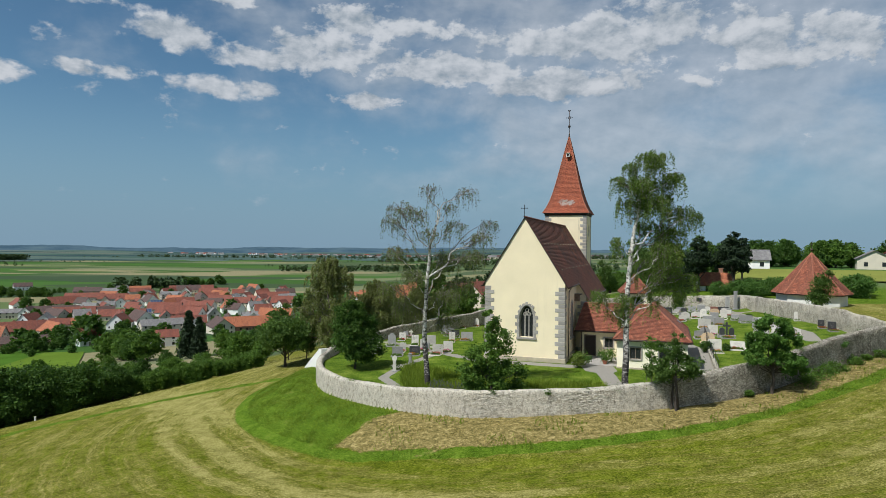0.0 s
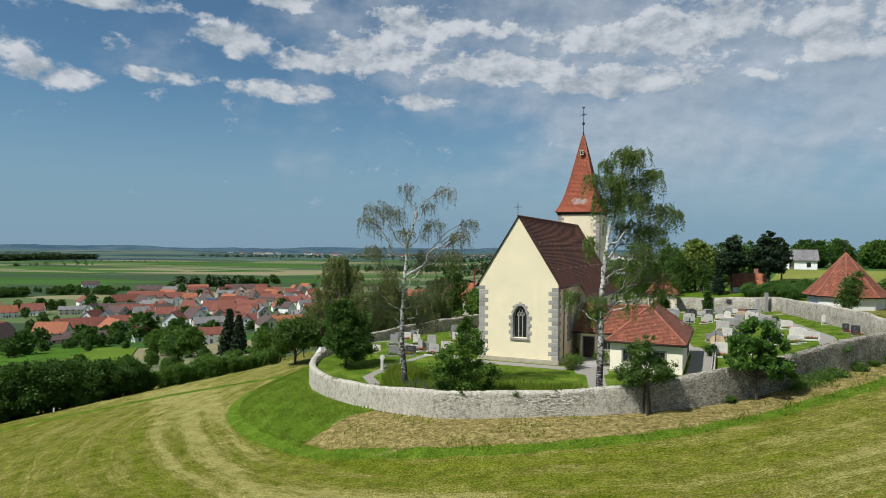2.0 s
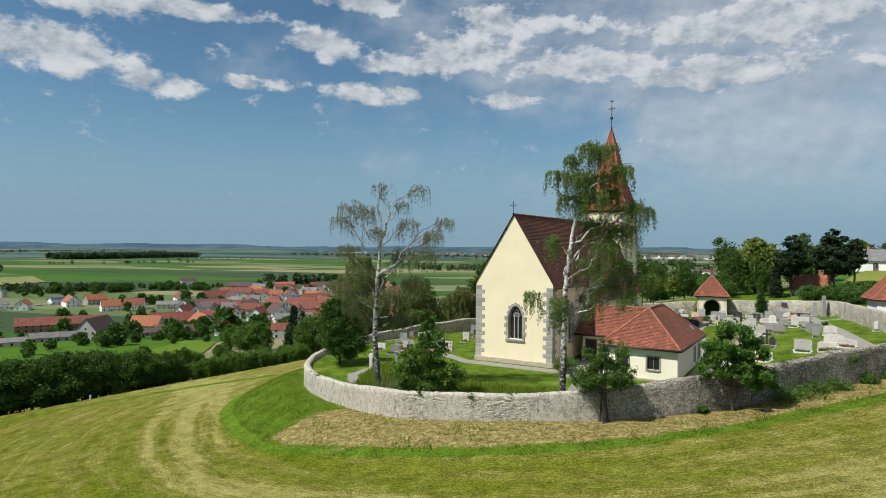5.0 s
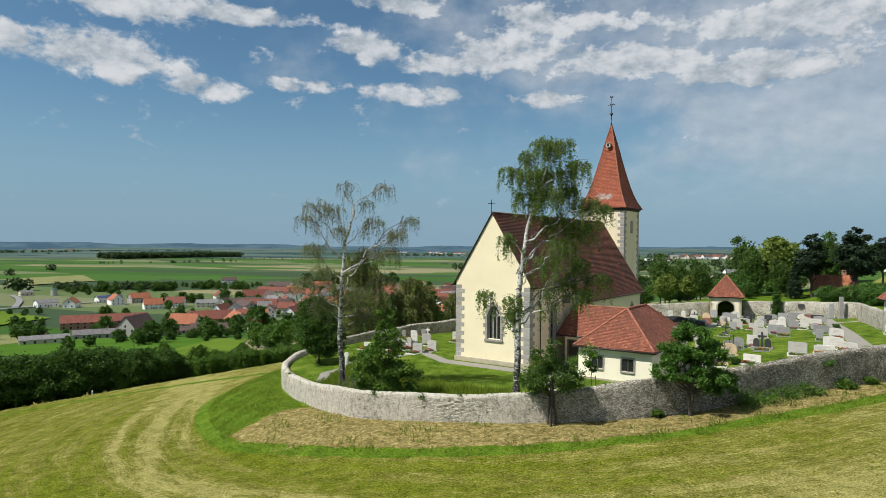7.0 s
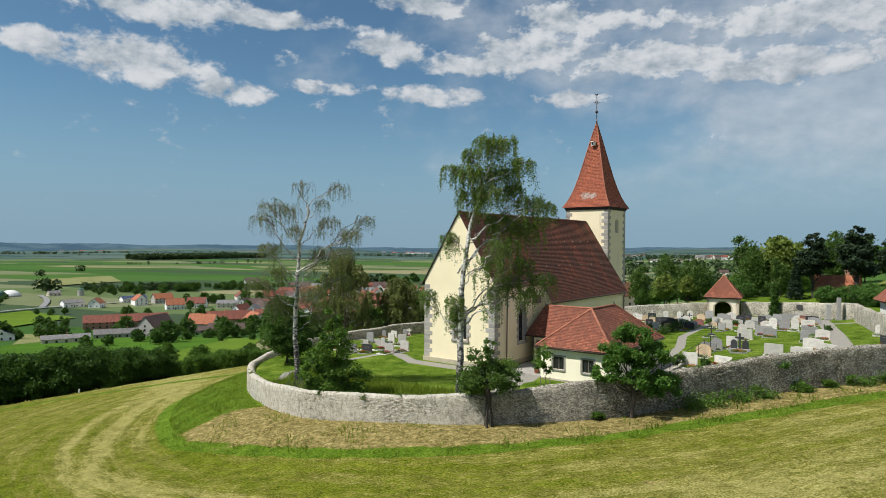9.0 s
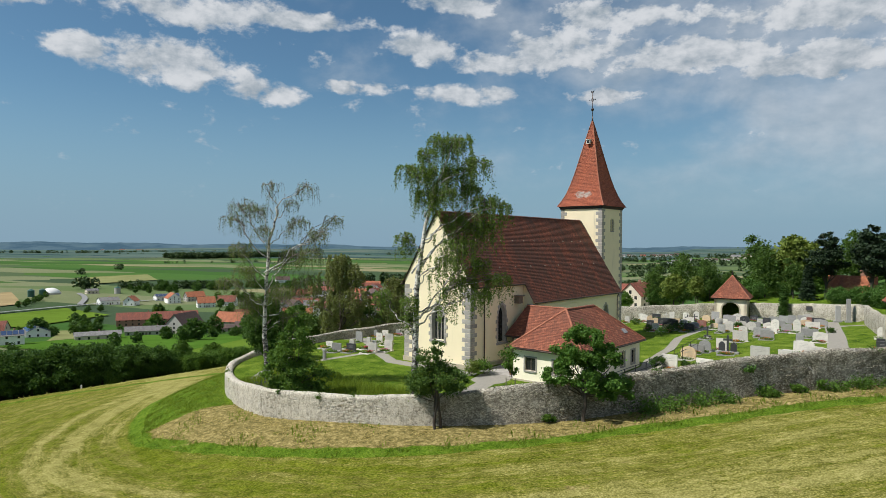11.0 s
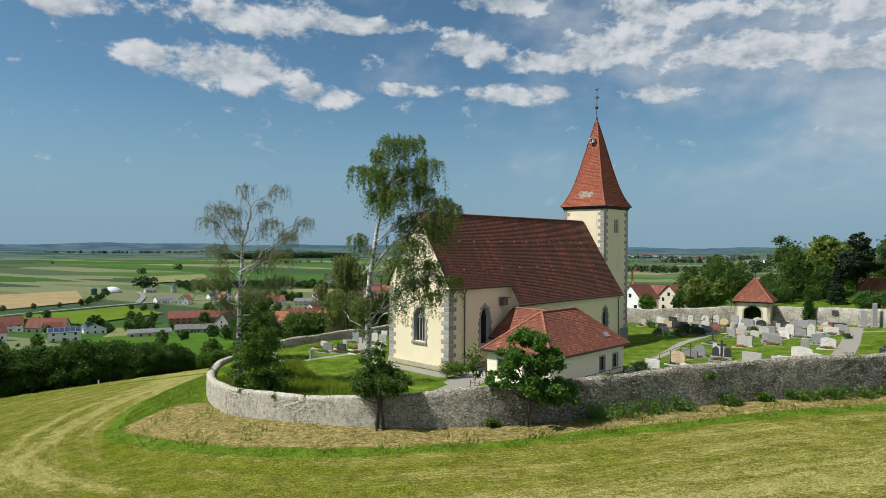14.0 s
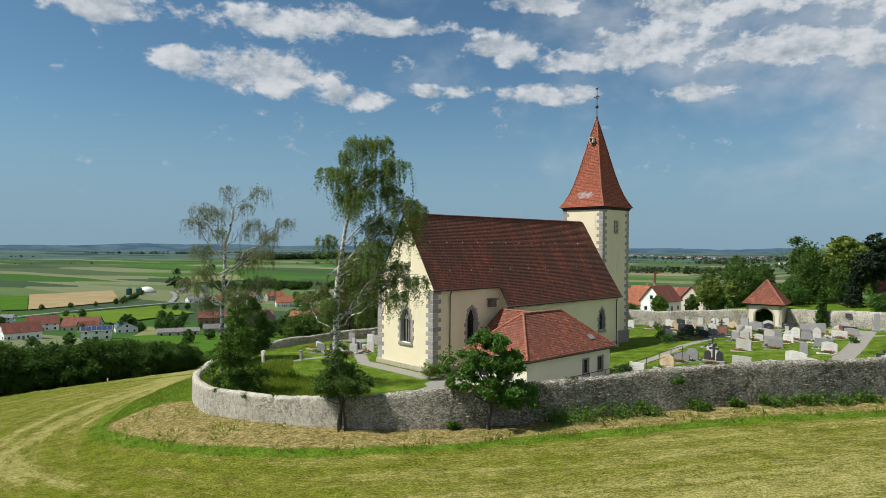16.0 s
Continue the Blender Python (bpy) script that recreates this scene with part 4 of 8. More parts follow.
def cutter(wall, m, outline, depth, inner=1.0):
    bm = CUTS.setdefault(wall, bmesh.new())
    h = max(z for _, z in outline)
    a = [bm.verts.new(m @ Vector((x, -0.3, z))) for x, z in outline]
    b = [bm.verts.new(m @ Vector((x, 0.0, z))) for x, z in outline]
    c = [bm.verts.new(m @ Vector((x * inner, depth, h * (1 - inner) * 0.12 + z * (1 - (1 - inner) * 0.16)))) for x, z in outline]
    n = len(outline)
    bm.faces.new(a)
    bm.faces.new(c[::-1])
    for r0, r1 in ((a, b), (b, c)):
        for i in range(n):
            bm.faces.new((r0[i], r1[i], r1[(i + 1) % n], r0[(i + 1) % n]))


def lancet(parent, m, w, h0, h1, name="lancet_window", mullions=1, surround=0.30, wall=None):
    """A pointed window in a wall: m puts x along the wall, y into it, the sill's middle at the origin."""
    win = new(name)
    win.parent = parent
    win.matrix_basis = m
    out = arch_outline(w, h0, h1)
    cutter(wall, m, out, 0.36, 0.86)
    bm = bmesh.new()
    prism(bm, [(x * 0.9, z * 0.985 + 0.01) for x, z in out], Matrix.Translation((0, 0.27, 0)), 0.03)
    part("pane", bm, GLASS, win)
    # splayed stone reveal
    bm = bmesh.new()
    n = len(out)
    rings = [[bm.verts.new((x * k, y, z * kz + dz)) for x, z in out] for k, y, kz, dz in ((1.0, -0.05, 1.0, 0), (0.995, 0.0, 1.0, 0), (0.84, 0.25, 0.965, 0.02), (0.80, 0.26, 0.955, 0.03), (0.80, 0.31, 0.955, 0.03))]
    wide = [bm.verts.new((x + (0.14 if x > 0 else -0.14 if x < 0 else 0), -0.05, z + (0.14 if z > h0 else 0))) for x, z in out]
    for i in range(n - 1):
        for r0, r1 in ((wide, rings[0]), (rings[0], rings[1]), (rings[1], rings[2]), (rings[2], rings[3]), (rings[3], rings[4])):
            bm.faces.new((r0[i], r0[i + 1], r1[i + 1], r1[i]))
    part("window_frame", bm, SANDSTONE, win)
    for k in range(mullions):
        x = 0 if mullions == 1 else (k - (mullions - 1) / 2) * w * 0.55
        t = 0.03 if mullions == 1 else 0.055
        part("mullion", boxes((x - t, x + t, 0.20, 0.28, 0.02, h1 * (0.93 if mullions == 1 else 0.74))), SANDSTONE if mullions > 1 else IRON, win)
    bm = bmesh.new()
    for z in np.arange(0.40, h0 + 0.1, 0.40):
        box(bm, -w * 0.8, w * 0.8, 0.245, 0.265, z, z + 0.02)
    part("glazing_bar", bm, IRON, win)
    if mullions > 1:
        bm = bmesh.new()
        for cx, cz, r in ((-w * 0.27, h1 * 0.72, w * 0.24), (w * 0.27, h1 * 0.72, w * 0.24), (0, h1 * 0.84, w * 0.25)):
            for q in range(10):
                a0, a1 = q * math.pi / 5, (q + 1) * math.pi / 5
                rod(bm, (cx + r * math.cos(a0), 0.235, cz + r * math.sin(a0)), (cx + r * math.cos(a1), 0.235, cz + r * math.sin(a1)), 0.04, 5)
        part("tracery", bm, SANDSTONE, win)
    bm = boxes((-w - 0.28, w + 0.28, -0.14, 0.06, -0.22, 0.0), bevel=0.03)
    part("window_sill", bm, SANDSTONE, win)
    # jamb stones, alternately long and short
    k, z = 0, 0.0
    while z < h0 - 0.1:
        hh = 0.36
        for sx in (-1, 1):
            ln = surround if k % 2 else surround * 0.55
            x0, x1 = (w, w + ln) if sx > 0 else (-w - ln, -w)
            part("jamb_stone", boxes((x0, x1, -0.056, 0.02, z + 0.01, z + hh - 0.01), bevel=0.012), SANDSTONE, win)
        z += hh
        k += 1
    for i, t in enumerate((0.12, 0.42, 0.74)):
        for sx in (-1, 1):
            x = w * (1 - t) ** 0.75 * sx
            zz = h0 + (h1 - h0) * math.sin(t * math.pi / 2) ** 0.9
            bm = boxes((-0.13, 0.13, -0.056, 0.02, 0.0, surround * (0.9 if i % 2 else 0.6)), bevel=0.012)
            o = part("arch_stone", bm, SANDSTONE, win)
            o.matrix_basis = pose(x, 0, zz, 0, sx * (58 - 52 * t), 0)
    part("arch_stone", boxes((-0.12, 0.12, -0.06, 0.02, h1 - 0.02, h1 + 0.33), bevel=0.012), SANDSTONE, win)
    return win


def casement(parent, m, w, h, wall, frame_mat=None):
    """A plain window: m puts x along the wall, y into it, sill's middle at the origin."""
    win = new("window")
    win.parent = parent
    win.matrix_basis = m @ pose(0, 0.0, 0)
    cutter(wall, m, [(-w, 0), (-w, h), (w, h), (w, 0)], 0.22)
    t = 0.13
    part("window_surround", boxes((-w - t, -w, -0.05, 0.02, -t, h + t), (w, w + t, -0.05, 0.02, -t, h + t), (-w, w, -0.05, 0.02, h, h + t), (-w - 0.04, w + 0.04, -0.09, 0.02, -t, 0), bevel=0.01), SANDSTONE, win)
    f = 0.05
    part("window_frame", boxes((-w, -w + f, 0.09, 0.15, 0, h), (w - f, w, 0.09, 0.15, 0, h), (-w + f, w - f, 0.09, 0.15, h - f, h), (-w + f, w - f, 0.09, 0.15, 0, f), (-f / 2, f / 2, 0.085, 0.15, f, h - f)), frame_mat or OLD_WOOD, win)
    for sx in (-1, 1):
        part("pane", boxes((min(sx * f / 2, sx * (w - f)), max(sx * f / 2, sx * (w - f)), 0.118, 0.13, f, h - f)), GLASS, win)
        bm = bmesh.new()
        for z in (h * 0.36, h * 0.66):
            box(bm, min(0, sx * (w - f)), max(0, sx * (w - f)), 0.104, 0.116, z, z + 0.015)
        for x in (w * 0.5,):
            box(bm, sx * x - 0.007, sx * x + 0.007, 0.104, 0.116, f, h - f)
        part("glazing_bar", bm, IRON, win)
    return win


church = thing("church", "cream plastered village church with steep dark-red roof and grey quoins", "church", CH)
RZ, EN, EW, SL = 14.24, 7.42, 5.55, 1.609
NB, WB = 4.0, 5.08
# walls with gables
bm = bmesh.new()
prism(bm, [(-NB, -1.0), (NB, -1.0), (NB, RZ - SL * NB - 0.12), (0, RZ - 0.12), (-NB, RZ - SL * NB - 0.12)], Matrix.Translation((0, 0.35, 0)), 8.6)
WALLS = {"choir": part("wall", bm, CREAM, church)}
bm = bmesh.new()
prism(bm, [(-WB, -1.0), (WB, -1.0), (WB, RZ - SL * WB - 0.12), (0, RZ - 0.14), (-WB, RZ - SL * WB - 0.12)], Matrix.Translation((0, 8.9, 0)), 19.3)
WALLS["nave"] = part("nave_wall", bm, CREAM, church)
part("plinth", boxes((-NB - 0.12, NB + 0.12, 0.23, 8.8, -1.0, 0.42), (-WB - 0.12, WB + 0.12, 8.75, 28.3, -1.0, 0.42), bevel=0.03), PLINTH, church)
quads = []
zb = lambda b: RZ - SL * b
for s in (-1, 1):
    quads.append([(s * 4.27, 0.20, zb(4.27)), (s * 4.27, 8.72, zb(4.27)), (0, 8.72, RZ), (0, 0.20, RZ)])
    quads.append([(s * 5.40, 8.70, zb(5.40)), (s * 5.40, 28.55, zb(5.40)), (0, 28.0, RZ + 0.004), (0, 8.70, RZ + 0.004)])
roof("roof", quads, TILE_NAVE, church, label="steep dark red clay-tiled roof, weathered brown")
# underside boards and verge
bm = bmesh.new()
for s in (-1, 1):
    for b1, y0, y1 in ((4.25, 0.23, 8.70), (5.38, 8.71, 28.4)):
        vs = [bm.verts.new(v) for v in ((s * b1, y0, zb(b1) - 0.09), (s * b1, y1, zb(b1) - 0.09), (0, y1, RZ - 0.09), (0, y0, RZ - 0.09))]
        us = [bm.verts.new(v.co + Vector((0, 0, 0.08))) for v in vs]
        for f in (vs, us, (vs[0], vs[1], us[1], us[0]), (vs[0], vs[3], us[3], us[0]), (vs[1], vs[2], us[2], us[1])):
            bm.faces.new(f)
part("soffit", bm, DARK_WOOD, church)
ridge_caps((0, 0.16, RZ - 0.02), (0, 28.0, RZ - 0.02), church, RIDGE_DARK)
# gutters and downpipes
bm = bmesh.new()
for s in (1, -1):
    rod(bm, (s * 4.36, 0.1, zb(4.27) - 0.05), (s * 4.36, 8.7, zb(4.27) - 0.05), 0.075)
    rod(bm, (s * 5.49, 8.7, zb(5.40) - 0.05), (s * 5.49, 28.5, zb(5.40) - 0.05), 0.075)
part("gutter", bm, COPPER, church, smooth=True)
for x, y, top in ((4.12, 2.3, 7.2), (5.22, 27.7, 5.4)):
    bm = bmesh.new()
    rod(bm, (x + 0.2, y, top), (x, y, top - 0.35), 0.05)
    rod(bm, (x, y, top - 0.3), (x, y, 0.0), 0.05)
    part("downpipe", bm, COPPER, church, smooth=True)
# corner stones
quoins(-NB, 0.35, 1, 1, 0.42, 7.35, church)
quoins(NB, 0.35, -1, 1, 0.42, 7.35, church)
quoins(WB, 8.9, -1, 1, 3.4, 5.4, church)
# windows
lancet(church, pose(0.25, 0.35, 2.35, 0, 0, 0), 0.72, 2.2, 3.15, mullions=2, surround=0.42, wall="choir")
lancet(church, pose(NB, 5.2, 2.0, 0, 0, 90), 0.62, 2.6, 3.5, mullions=1, surround=0.36, wall="choir")
lancet(church, pose(WB, 24.9, 1.9, 0, 0, 90), 0.52, 1.5, 2.3, mullions=1, surround=0.32, wall="nave")
# small hoist box under the eave
part("hoist_box", boxes((NB, NB + 0.55, 7.3, 8.0, 5.5, 6.2), (NB - 0.02, NB + 0.75, 7.2, 8.1, 6.2, 6.3), bevel=0.02), OLD_WOOD, church)
# vent tiles in two rows on the south slope
for zz, n in ((11.6, 12), (9.0, 9)):
    for i in range(n):
        b0 = (RZ - zz) / SL
        part("vent_tile", boxes((-0.06, 0.06, -0.05, 0.05, 0, 0.07), bevel=0.015), PLINTH, church).matrix_basis = pose(b0 + 0.03, 2.0 + i * 25 / n + (n % 2), zz, 0, 58, 0)
# cross on the gable
bm = bmesh.new()
rod(bm, (0, 0.15, RZ), (0, 0.15, RZ + 1.15), 0.03)
rod(bm, (-0.3, 0.15, RZ + 0.85), (0.3, 0.15, RZ + 0.85), 0.03)
for v in ((0, 1.15), (-0.3, 0.85), (0.3, 0.85)):
    bmesh.ops.create_icosphere(bm, subdivisions=1, radius=0.055, matrix=Matrix.Translation((v[0], 0.15, RZ + v[1])))
part("gable_cross", bm, IRON, church)

# ---- tower ----
TH, TC = 2.86, (-0.05, 31.25)
tower = thing("church_tower", "square cream church tower with grey quoins and a red tiled spire", "tower", CH @ pose(TC[0], TC[1], 0))
WALLS["tower"] = part("wall", boxes((-TH, TH, -TH, TH, -1.5, 16.0)), TOWER_PLASTER, tower)
part("plinth", boxes((-TH - 0.15, TH + 0.15, -TH - 0.15, TH + 0.15, -1.5, 1.0), bevel=0.04), SANDSTONE, tower)
for sx in (-1, 1):
    for sy in (-1, 1):
        quoins(sx * TH, sy * TH, -sx, -sy, 1.0 if sy > 0 else 5.2, 15.8, tower, h=0.43, long=0.85, short=0.5)
part("cornice", boxes((-TH - 0.10, TH + 0.10, -TH - 0.10, TH + 0.10, 15.75, 16.02), (-TH - 0.22, TH + 0.22, -TH - 0.22, TH + 0.22, 15.95, 16.1), bevel=0.02), DARK_WOOD, tower)
prof = [(3.22, 16.10), (2.78, 16.85), (2.38, 17.75), (2.02, 18.85), (1.62, 20.35), (1.15, 22.4), (0.62, 24.8), (0.06, 27.2)]
quads = []
for (r0, z0), (r1, z1) in zip(prof, prof[1:]):
    for k in range(4):
        R = Matrix.Rotation(k * math.pi / 2, 3, "Z")
        quads.append([R @ Vector(v) for v in ((-r0, -r0, z0), (r0, -r0, z0), (r1, -r1, z1), (-r1, -r1, z1))])
spire = roof("spire", quads, TILE_SPIRE, tower, 0.2, "tall flared spire in bright red clay tiles")
for k in range(4):
    R = Matrix.Rotation(k * math.pi / 2, 3, "Z")
    for (r0, z0), (r1, z1) in zip(prof, prof[1:]):
        ridge_caps(R @ Vector((r0, -r0, z0)), R @ Vector((r1, -r1, z1)), tower, RIDGE, 0.5, 0.07, "hip_tile")
# small louvred opening on the spire
bm = boxes((-0.22, 0.22, -0.42, 0.2, 0, 0.5), (-0.28, 0.28, -0.5, 0.2, 0.5, 0.56))
o = part("spire_hatch", bm, WHITE_PAINT, tower, "small pale dormer hatch")
o.location = (0.0, -0.80, 24.2)
# black plate on the hatch face in place of a shaded hole
part("hatch_opening", boxes((-0.15, 0.15, -0.43, -0.41, 0.08, 0.42)), IRON, o)
bm = bmesh.new()
rod(bm, (0, 0, 27.0), (0, 0, 31.0), 0.045)
bmesh.ops.create_uvsphere(bm, u_segments=14, v_segments=9, radius=0.2, matrix=Matrix.Translation((0, 0, 28.75)))
c = bmesh.ops.create_cone(bm, cap_ends=True, segments=10, radius1=0.14, radius2=0.04, depth=0.9, matrix=Matrix.Translation((0, 0, 27.5)))
part("finial", bm, COPPER, tower, smooth=True)
bm = bmesh.new()
for s in (-1, 1):
    rod(bm, (0, 0, 30.0), (s * 0.42, 0, 30.0), 0.03)
    rod(bm, (s * 0.2, 0, 29.8), (0, 0, 30.35), 0.02)
    rod(bm, (s * 0.2, 0, 30.2), (0, 0, 29.65), 0.02)
    bmesh.ops.create_icosphere(bm, subdivisions=1, radius=0.06, matrix=Matrix.Translation((s * 0.42, 0, 30.0)))
prism(bm, [(-0.22, 30.95), (0.1, 30.9), (0.25, 31.15), (0.1, 31.12), (-0.05, 31.05), (-0.2, 31.2)], Matrix.Translation((0, -0.01, 0)), 0.02)
part("weather_cross", bm, IRON, tower)
# paired belfry openings
for k in range(4):
    m = Matrix.Rotation(k * math.pi / 2, 4, "Z") @ pose(0, -TH, 13.0)
    if k == 0:
        continue
    w = new("belfry_window")
    w.parent = tower
    w.matrix_basis = m
    for sx in (-1, 1):
        # black panel deep in the recess stands for the unlit inside
        bm = bmesh.new()
        prism(bm, [(x + sx * 0.26, z) for x, z in arch_outline(0.15, 1.35, 1.6, 4, False)], Matrix.Translation((0, 0.27, 0)), 0.03)
        part("opening", bm, IRON, w)
        cutter("tower", m, [(x + sx * 0.26, z) for x, z in arch_outline(0.15, 1.35, 1.6, 4, False)], 0.30)
        bm = bmesh.new()
        for z in np.arange(0.1, 1.4, 0.16):
            box(bm, sx * 0.26 - 0.14, sx * 0.26 + 0.14, 0.10, 0.24, z, z + 0.05)
        part("louvre", bm, DARK_WOOD, w)
    part("window_frame", boxes((-0.5, -0.42, -0.03, 0.02, 0, 1.4), (0.42, 0.5, -0.03, 0.02, 0, 1.4), (-0.05, 0.05, -0.03, 0.02, 0, 1.5), (-0.5, 0.5, -0.05, 0.02, -0.12, 0), bevel=0.01), SANDSTONE, w)

# ---- sacristy annex and porch wing ----
annex = thing("sacristy", "low cream plastered sacristy with hipped orange-red tiled roof", "annex", CH)
WALLS["annex"] = part("wall", boxes((8.95, 15.15, -0.2, 10.85, -1.5, 2.75)), PALE, annex)
part("plinth", boxes((8.90, 15.20, -0.25, 10.9, -1.5, 0.15), bevel=0.02), PLINTH, annex)
WALLS["porch"] = part("porch_wall", boxes((4.9, 9.2, 5.75, 9.5, -1.0, 2.7)), CREAM, annex)
e0 = 2.78
quads = [[(8.62, -0.55, e0), (15.48, -0.55, e0), (12.05, 3.0, 5.80), (12.05, 3.0, 5.80)],
         [(15.48, -0.55, e0), (15.48, 11.2, e0), (12.05, 8.0, 5.80), (12.05, 3.0, 5.80)],
         [(15.48, 11.2, e0), (8.62, 11.2, e0), (12.05, 8.0, 5.80), (12.05, 8.0, 5.80)],
         [(8.62, 11.2, e0), (8.62, -0.55, e0), (12.05, 3.0, 5.80), (12.05, 8.0, 5.80)]]
roof("roof", quads, TILE_ANNEX, annex, 0.2, "hipped orange-red clay-tiled roof with lichen")
roof("porch_roof", [[(4.3, 5.35, 2.68), (9.9, 5.35, 2.68), (12.0, 8.2, 5.28), (4.9, 8.2, 5.28)], [(9.0, 10.9, 2.85), (5.1, 10.9, 2.85), (5.1, 8.2, 5.28), (12.0, 8.2, 5.28)]], TILE_ANNEX, annex, 0.2)
for a, b in (((8.62, -0.55, e0), (12.05, 3.0, 5.8)), ((15.48, -0.55, e0), (12.05, 3.0, 5.8)), ((15.48, 11.2, e0), (12.05, 8.0, 5.8)), ((12.05, 3.0, 5.8), (12.05, 8.0, 5.8)), ((5.0, 8.2, 5.28), (11.6, 8.2, 5.28))):
    ridge_caps(a, b, annex, RIDGE, 0.4, 0.10)
part("eave_board", boxes((8.64, 15.46, -0.53, 11.18, 2.60, 2.76), (4.35, 8.7, 5.38, 5.6, 2.52, 2.67)), DARK_WOOD, annex)
bm = bmesh.new()
for a, b in (((8.55, -0.62, 2.70), (15.55, -0.62, 2.70)), ((15.55, -0.62, 2.70), (15.55, 11.25, 2.70)), ((4.3, 5.28, 2.6), (8.6, 5.28, 2.6))):
    rod(bm, a, b, 0.07)
rod(bm, (5.0, 5.65, 2.6), (5.0, 5.65, 0), 0.045)
part("gutter", bm, COPPER, annex, smooth=True)
for x in (10.6, 13.2):
    casement(annex, pose(x, -0.2, 0.95), 0.5, 1.05, "annex")
for y in (7.3, 9.4):
    casement(annex, pose(15.15, y, 0.85, 0, 0, 90), 0.36, 1.15, "annex")
casement(annex, pose(7.75, 5.75, 0.95), 0.42, 1.0, "porch")
door = new("door")
door.parent = annex
door.matrix_basis = pose(5.85, 5.75 + 0.12, 0.0)
cutter("porch", pose(5.85, 5.75, 0.0), [(-0.62, 0.0), (-0.62, 2.22), (0.62, 2.22), (0.62, 0.0)], 0.2)
part("door_leaf", boxes((-0.5, 0.5, -0.02, 0.04, 0.05, 2.1), (-0.42, 0.42, -0.04, 0, 0.2, 0.95), (-0.42, 0.42, -0.04, 0, 1.1, 1.95), bevel=0.01), DARK_WOOD, door)
part("door_frame", boxes((-0.62, -0.5, -0.05, 0.05, 0, 2.22), (0.5, 0.62, -0.05, 0.05, 0, 2.22), (-0.62, 0.62, -0.05, 0.05, 2.1, 2.22)), OLD_WOOD, door)
part("door_handle", boxes((0.36, 0.40, -0.10, -0.04, 1.02, 1.06), (0.28, 0.40, -0.11, -0.08, 1.02, 1.05)), IRON, door)
part("wall_lamp", boxes((8.35, 8.5, 5.5, 5.72, 1.7, 2.0), bevel=0.03), IRON, annex)
part("skylight", boxes((-0.25, 0.25, -0.35, 0.35, 0, 0.06), bevel=0.01), LEAD, annex).matrix_basis = pose(14.55, 8.9, 3.65, 0, 41.5, 0)
bm = bmesh.new()
for y in np.arange(-2.0, 19.1, 2.1):
    rod(bm, (17.6, y, 0.1), (17.6, y, 1.62 + 0.055 * max(0, y - 8)), 0.028)
for dz in (0.5, 0.0):
    rod(bm, (17.6, -2.0, 1.62 - dz), (17.6, 8.5, 1.64 - dz), 0.025)
    rod(bm, (17.6, 8.5, 1.64 - dz), (17.6, 19.0, 2.22 - dz), 0.025)
tagged(part("handrail", bm, IRON), "thin dark iron handrail beside the sacristy", "railing").matrix_basis = CH
bm = bmesh.new()
prism(bm, [(-2.0, -0.6), (-2.0, 0.72), (8.5, 0.78), (10.8, 0.95), (10.8, -0.6)], pose(17.75, 0, 0, 0, 0, 90), 0.32)
bmesh.ops.bevel(bm, geom=bm.edges[:], offset=0.03, segments=1, affect="EDGES")
o = part("wall_retaining", bm, RUBBLE_BARE)
o.matrix_basis = CH
tagged(o, "low grey stone retaining wall beside the sacristy path", "stone wall", kind="structure")
part_steps = part("paving", boxes((4.6, 9.0, 0.6, 5.8, -0.3, 0.035), bevel=0.02), PAVING)
part_steps.matrix_basis = CH
tagged(part_steps, "grey paved forecourt before the church door", "paving", kind="structure")
for key, bm in CUTS.items():
    carve(WALLS[key], bm)

# ---- trees and shrubs ----
def quads_mesh(name, verts, mat, parent, label="", kind=""):
    """verts: (n, 4, 3) loose quads."""
    n = len(verts)
    me = bpy.data.meshes.new(name)
    me.vertices.add(n * 4)
    me.vertices.foreach_set("co", verts.astype(np.float32).ravel())
    me.loops.add(n * 4)
    me.loops.foreach_set("vertex_index", np.arange(n * 4, dtype=np.int32))
    me.polygons.add(n)
    me.polygons.foreach_set("loop_start", np.arange(0, n * 4, 4, dtype=np.int32))
    me.update()
    me.materials.append(mat)
    ob = new(name, me)
    ob.parent = parent
    return tagged(ob, label, kind=kind)


def leaves(centres, size, rng, stretch=1.5, droop=0.0):
    """A small quad at each centre, most of them facing up and outwards."""
    n = len(centres)
    up_way = rng.standard_normal((n, 3)) * (0.75 + droop)
    up_way[:, 2] += 0.9
    d = np.cross(up_way, rng.standard_normal((n, 3)))
    d[:, 2] -= droop * 1.2
    d /= np.linalg.norm(d, axis=1)[:, None] + 1e-9
    e = np.cross(d, up_way)
    e /= np.linalg.norm(e, axis=1)[:, None] + 1e-9
    s = (size * rng.uniform(0.6, 1.35, n))[:, None]
    a, b = d * s * stretch * 0.5, e * s * 0.5
    return np.stack([centres - a, centres + b * 0.9 + a * 0.1, centres + a, centres - b * 0.9 + a * 0.1], 1)


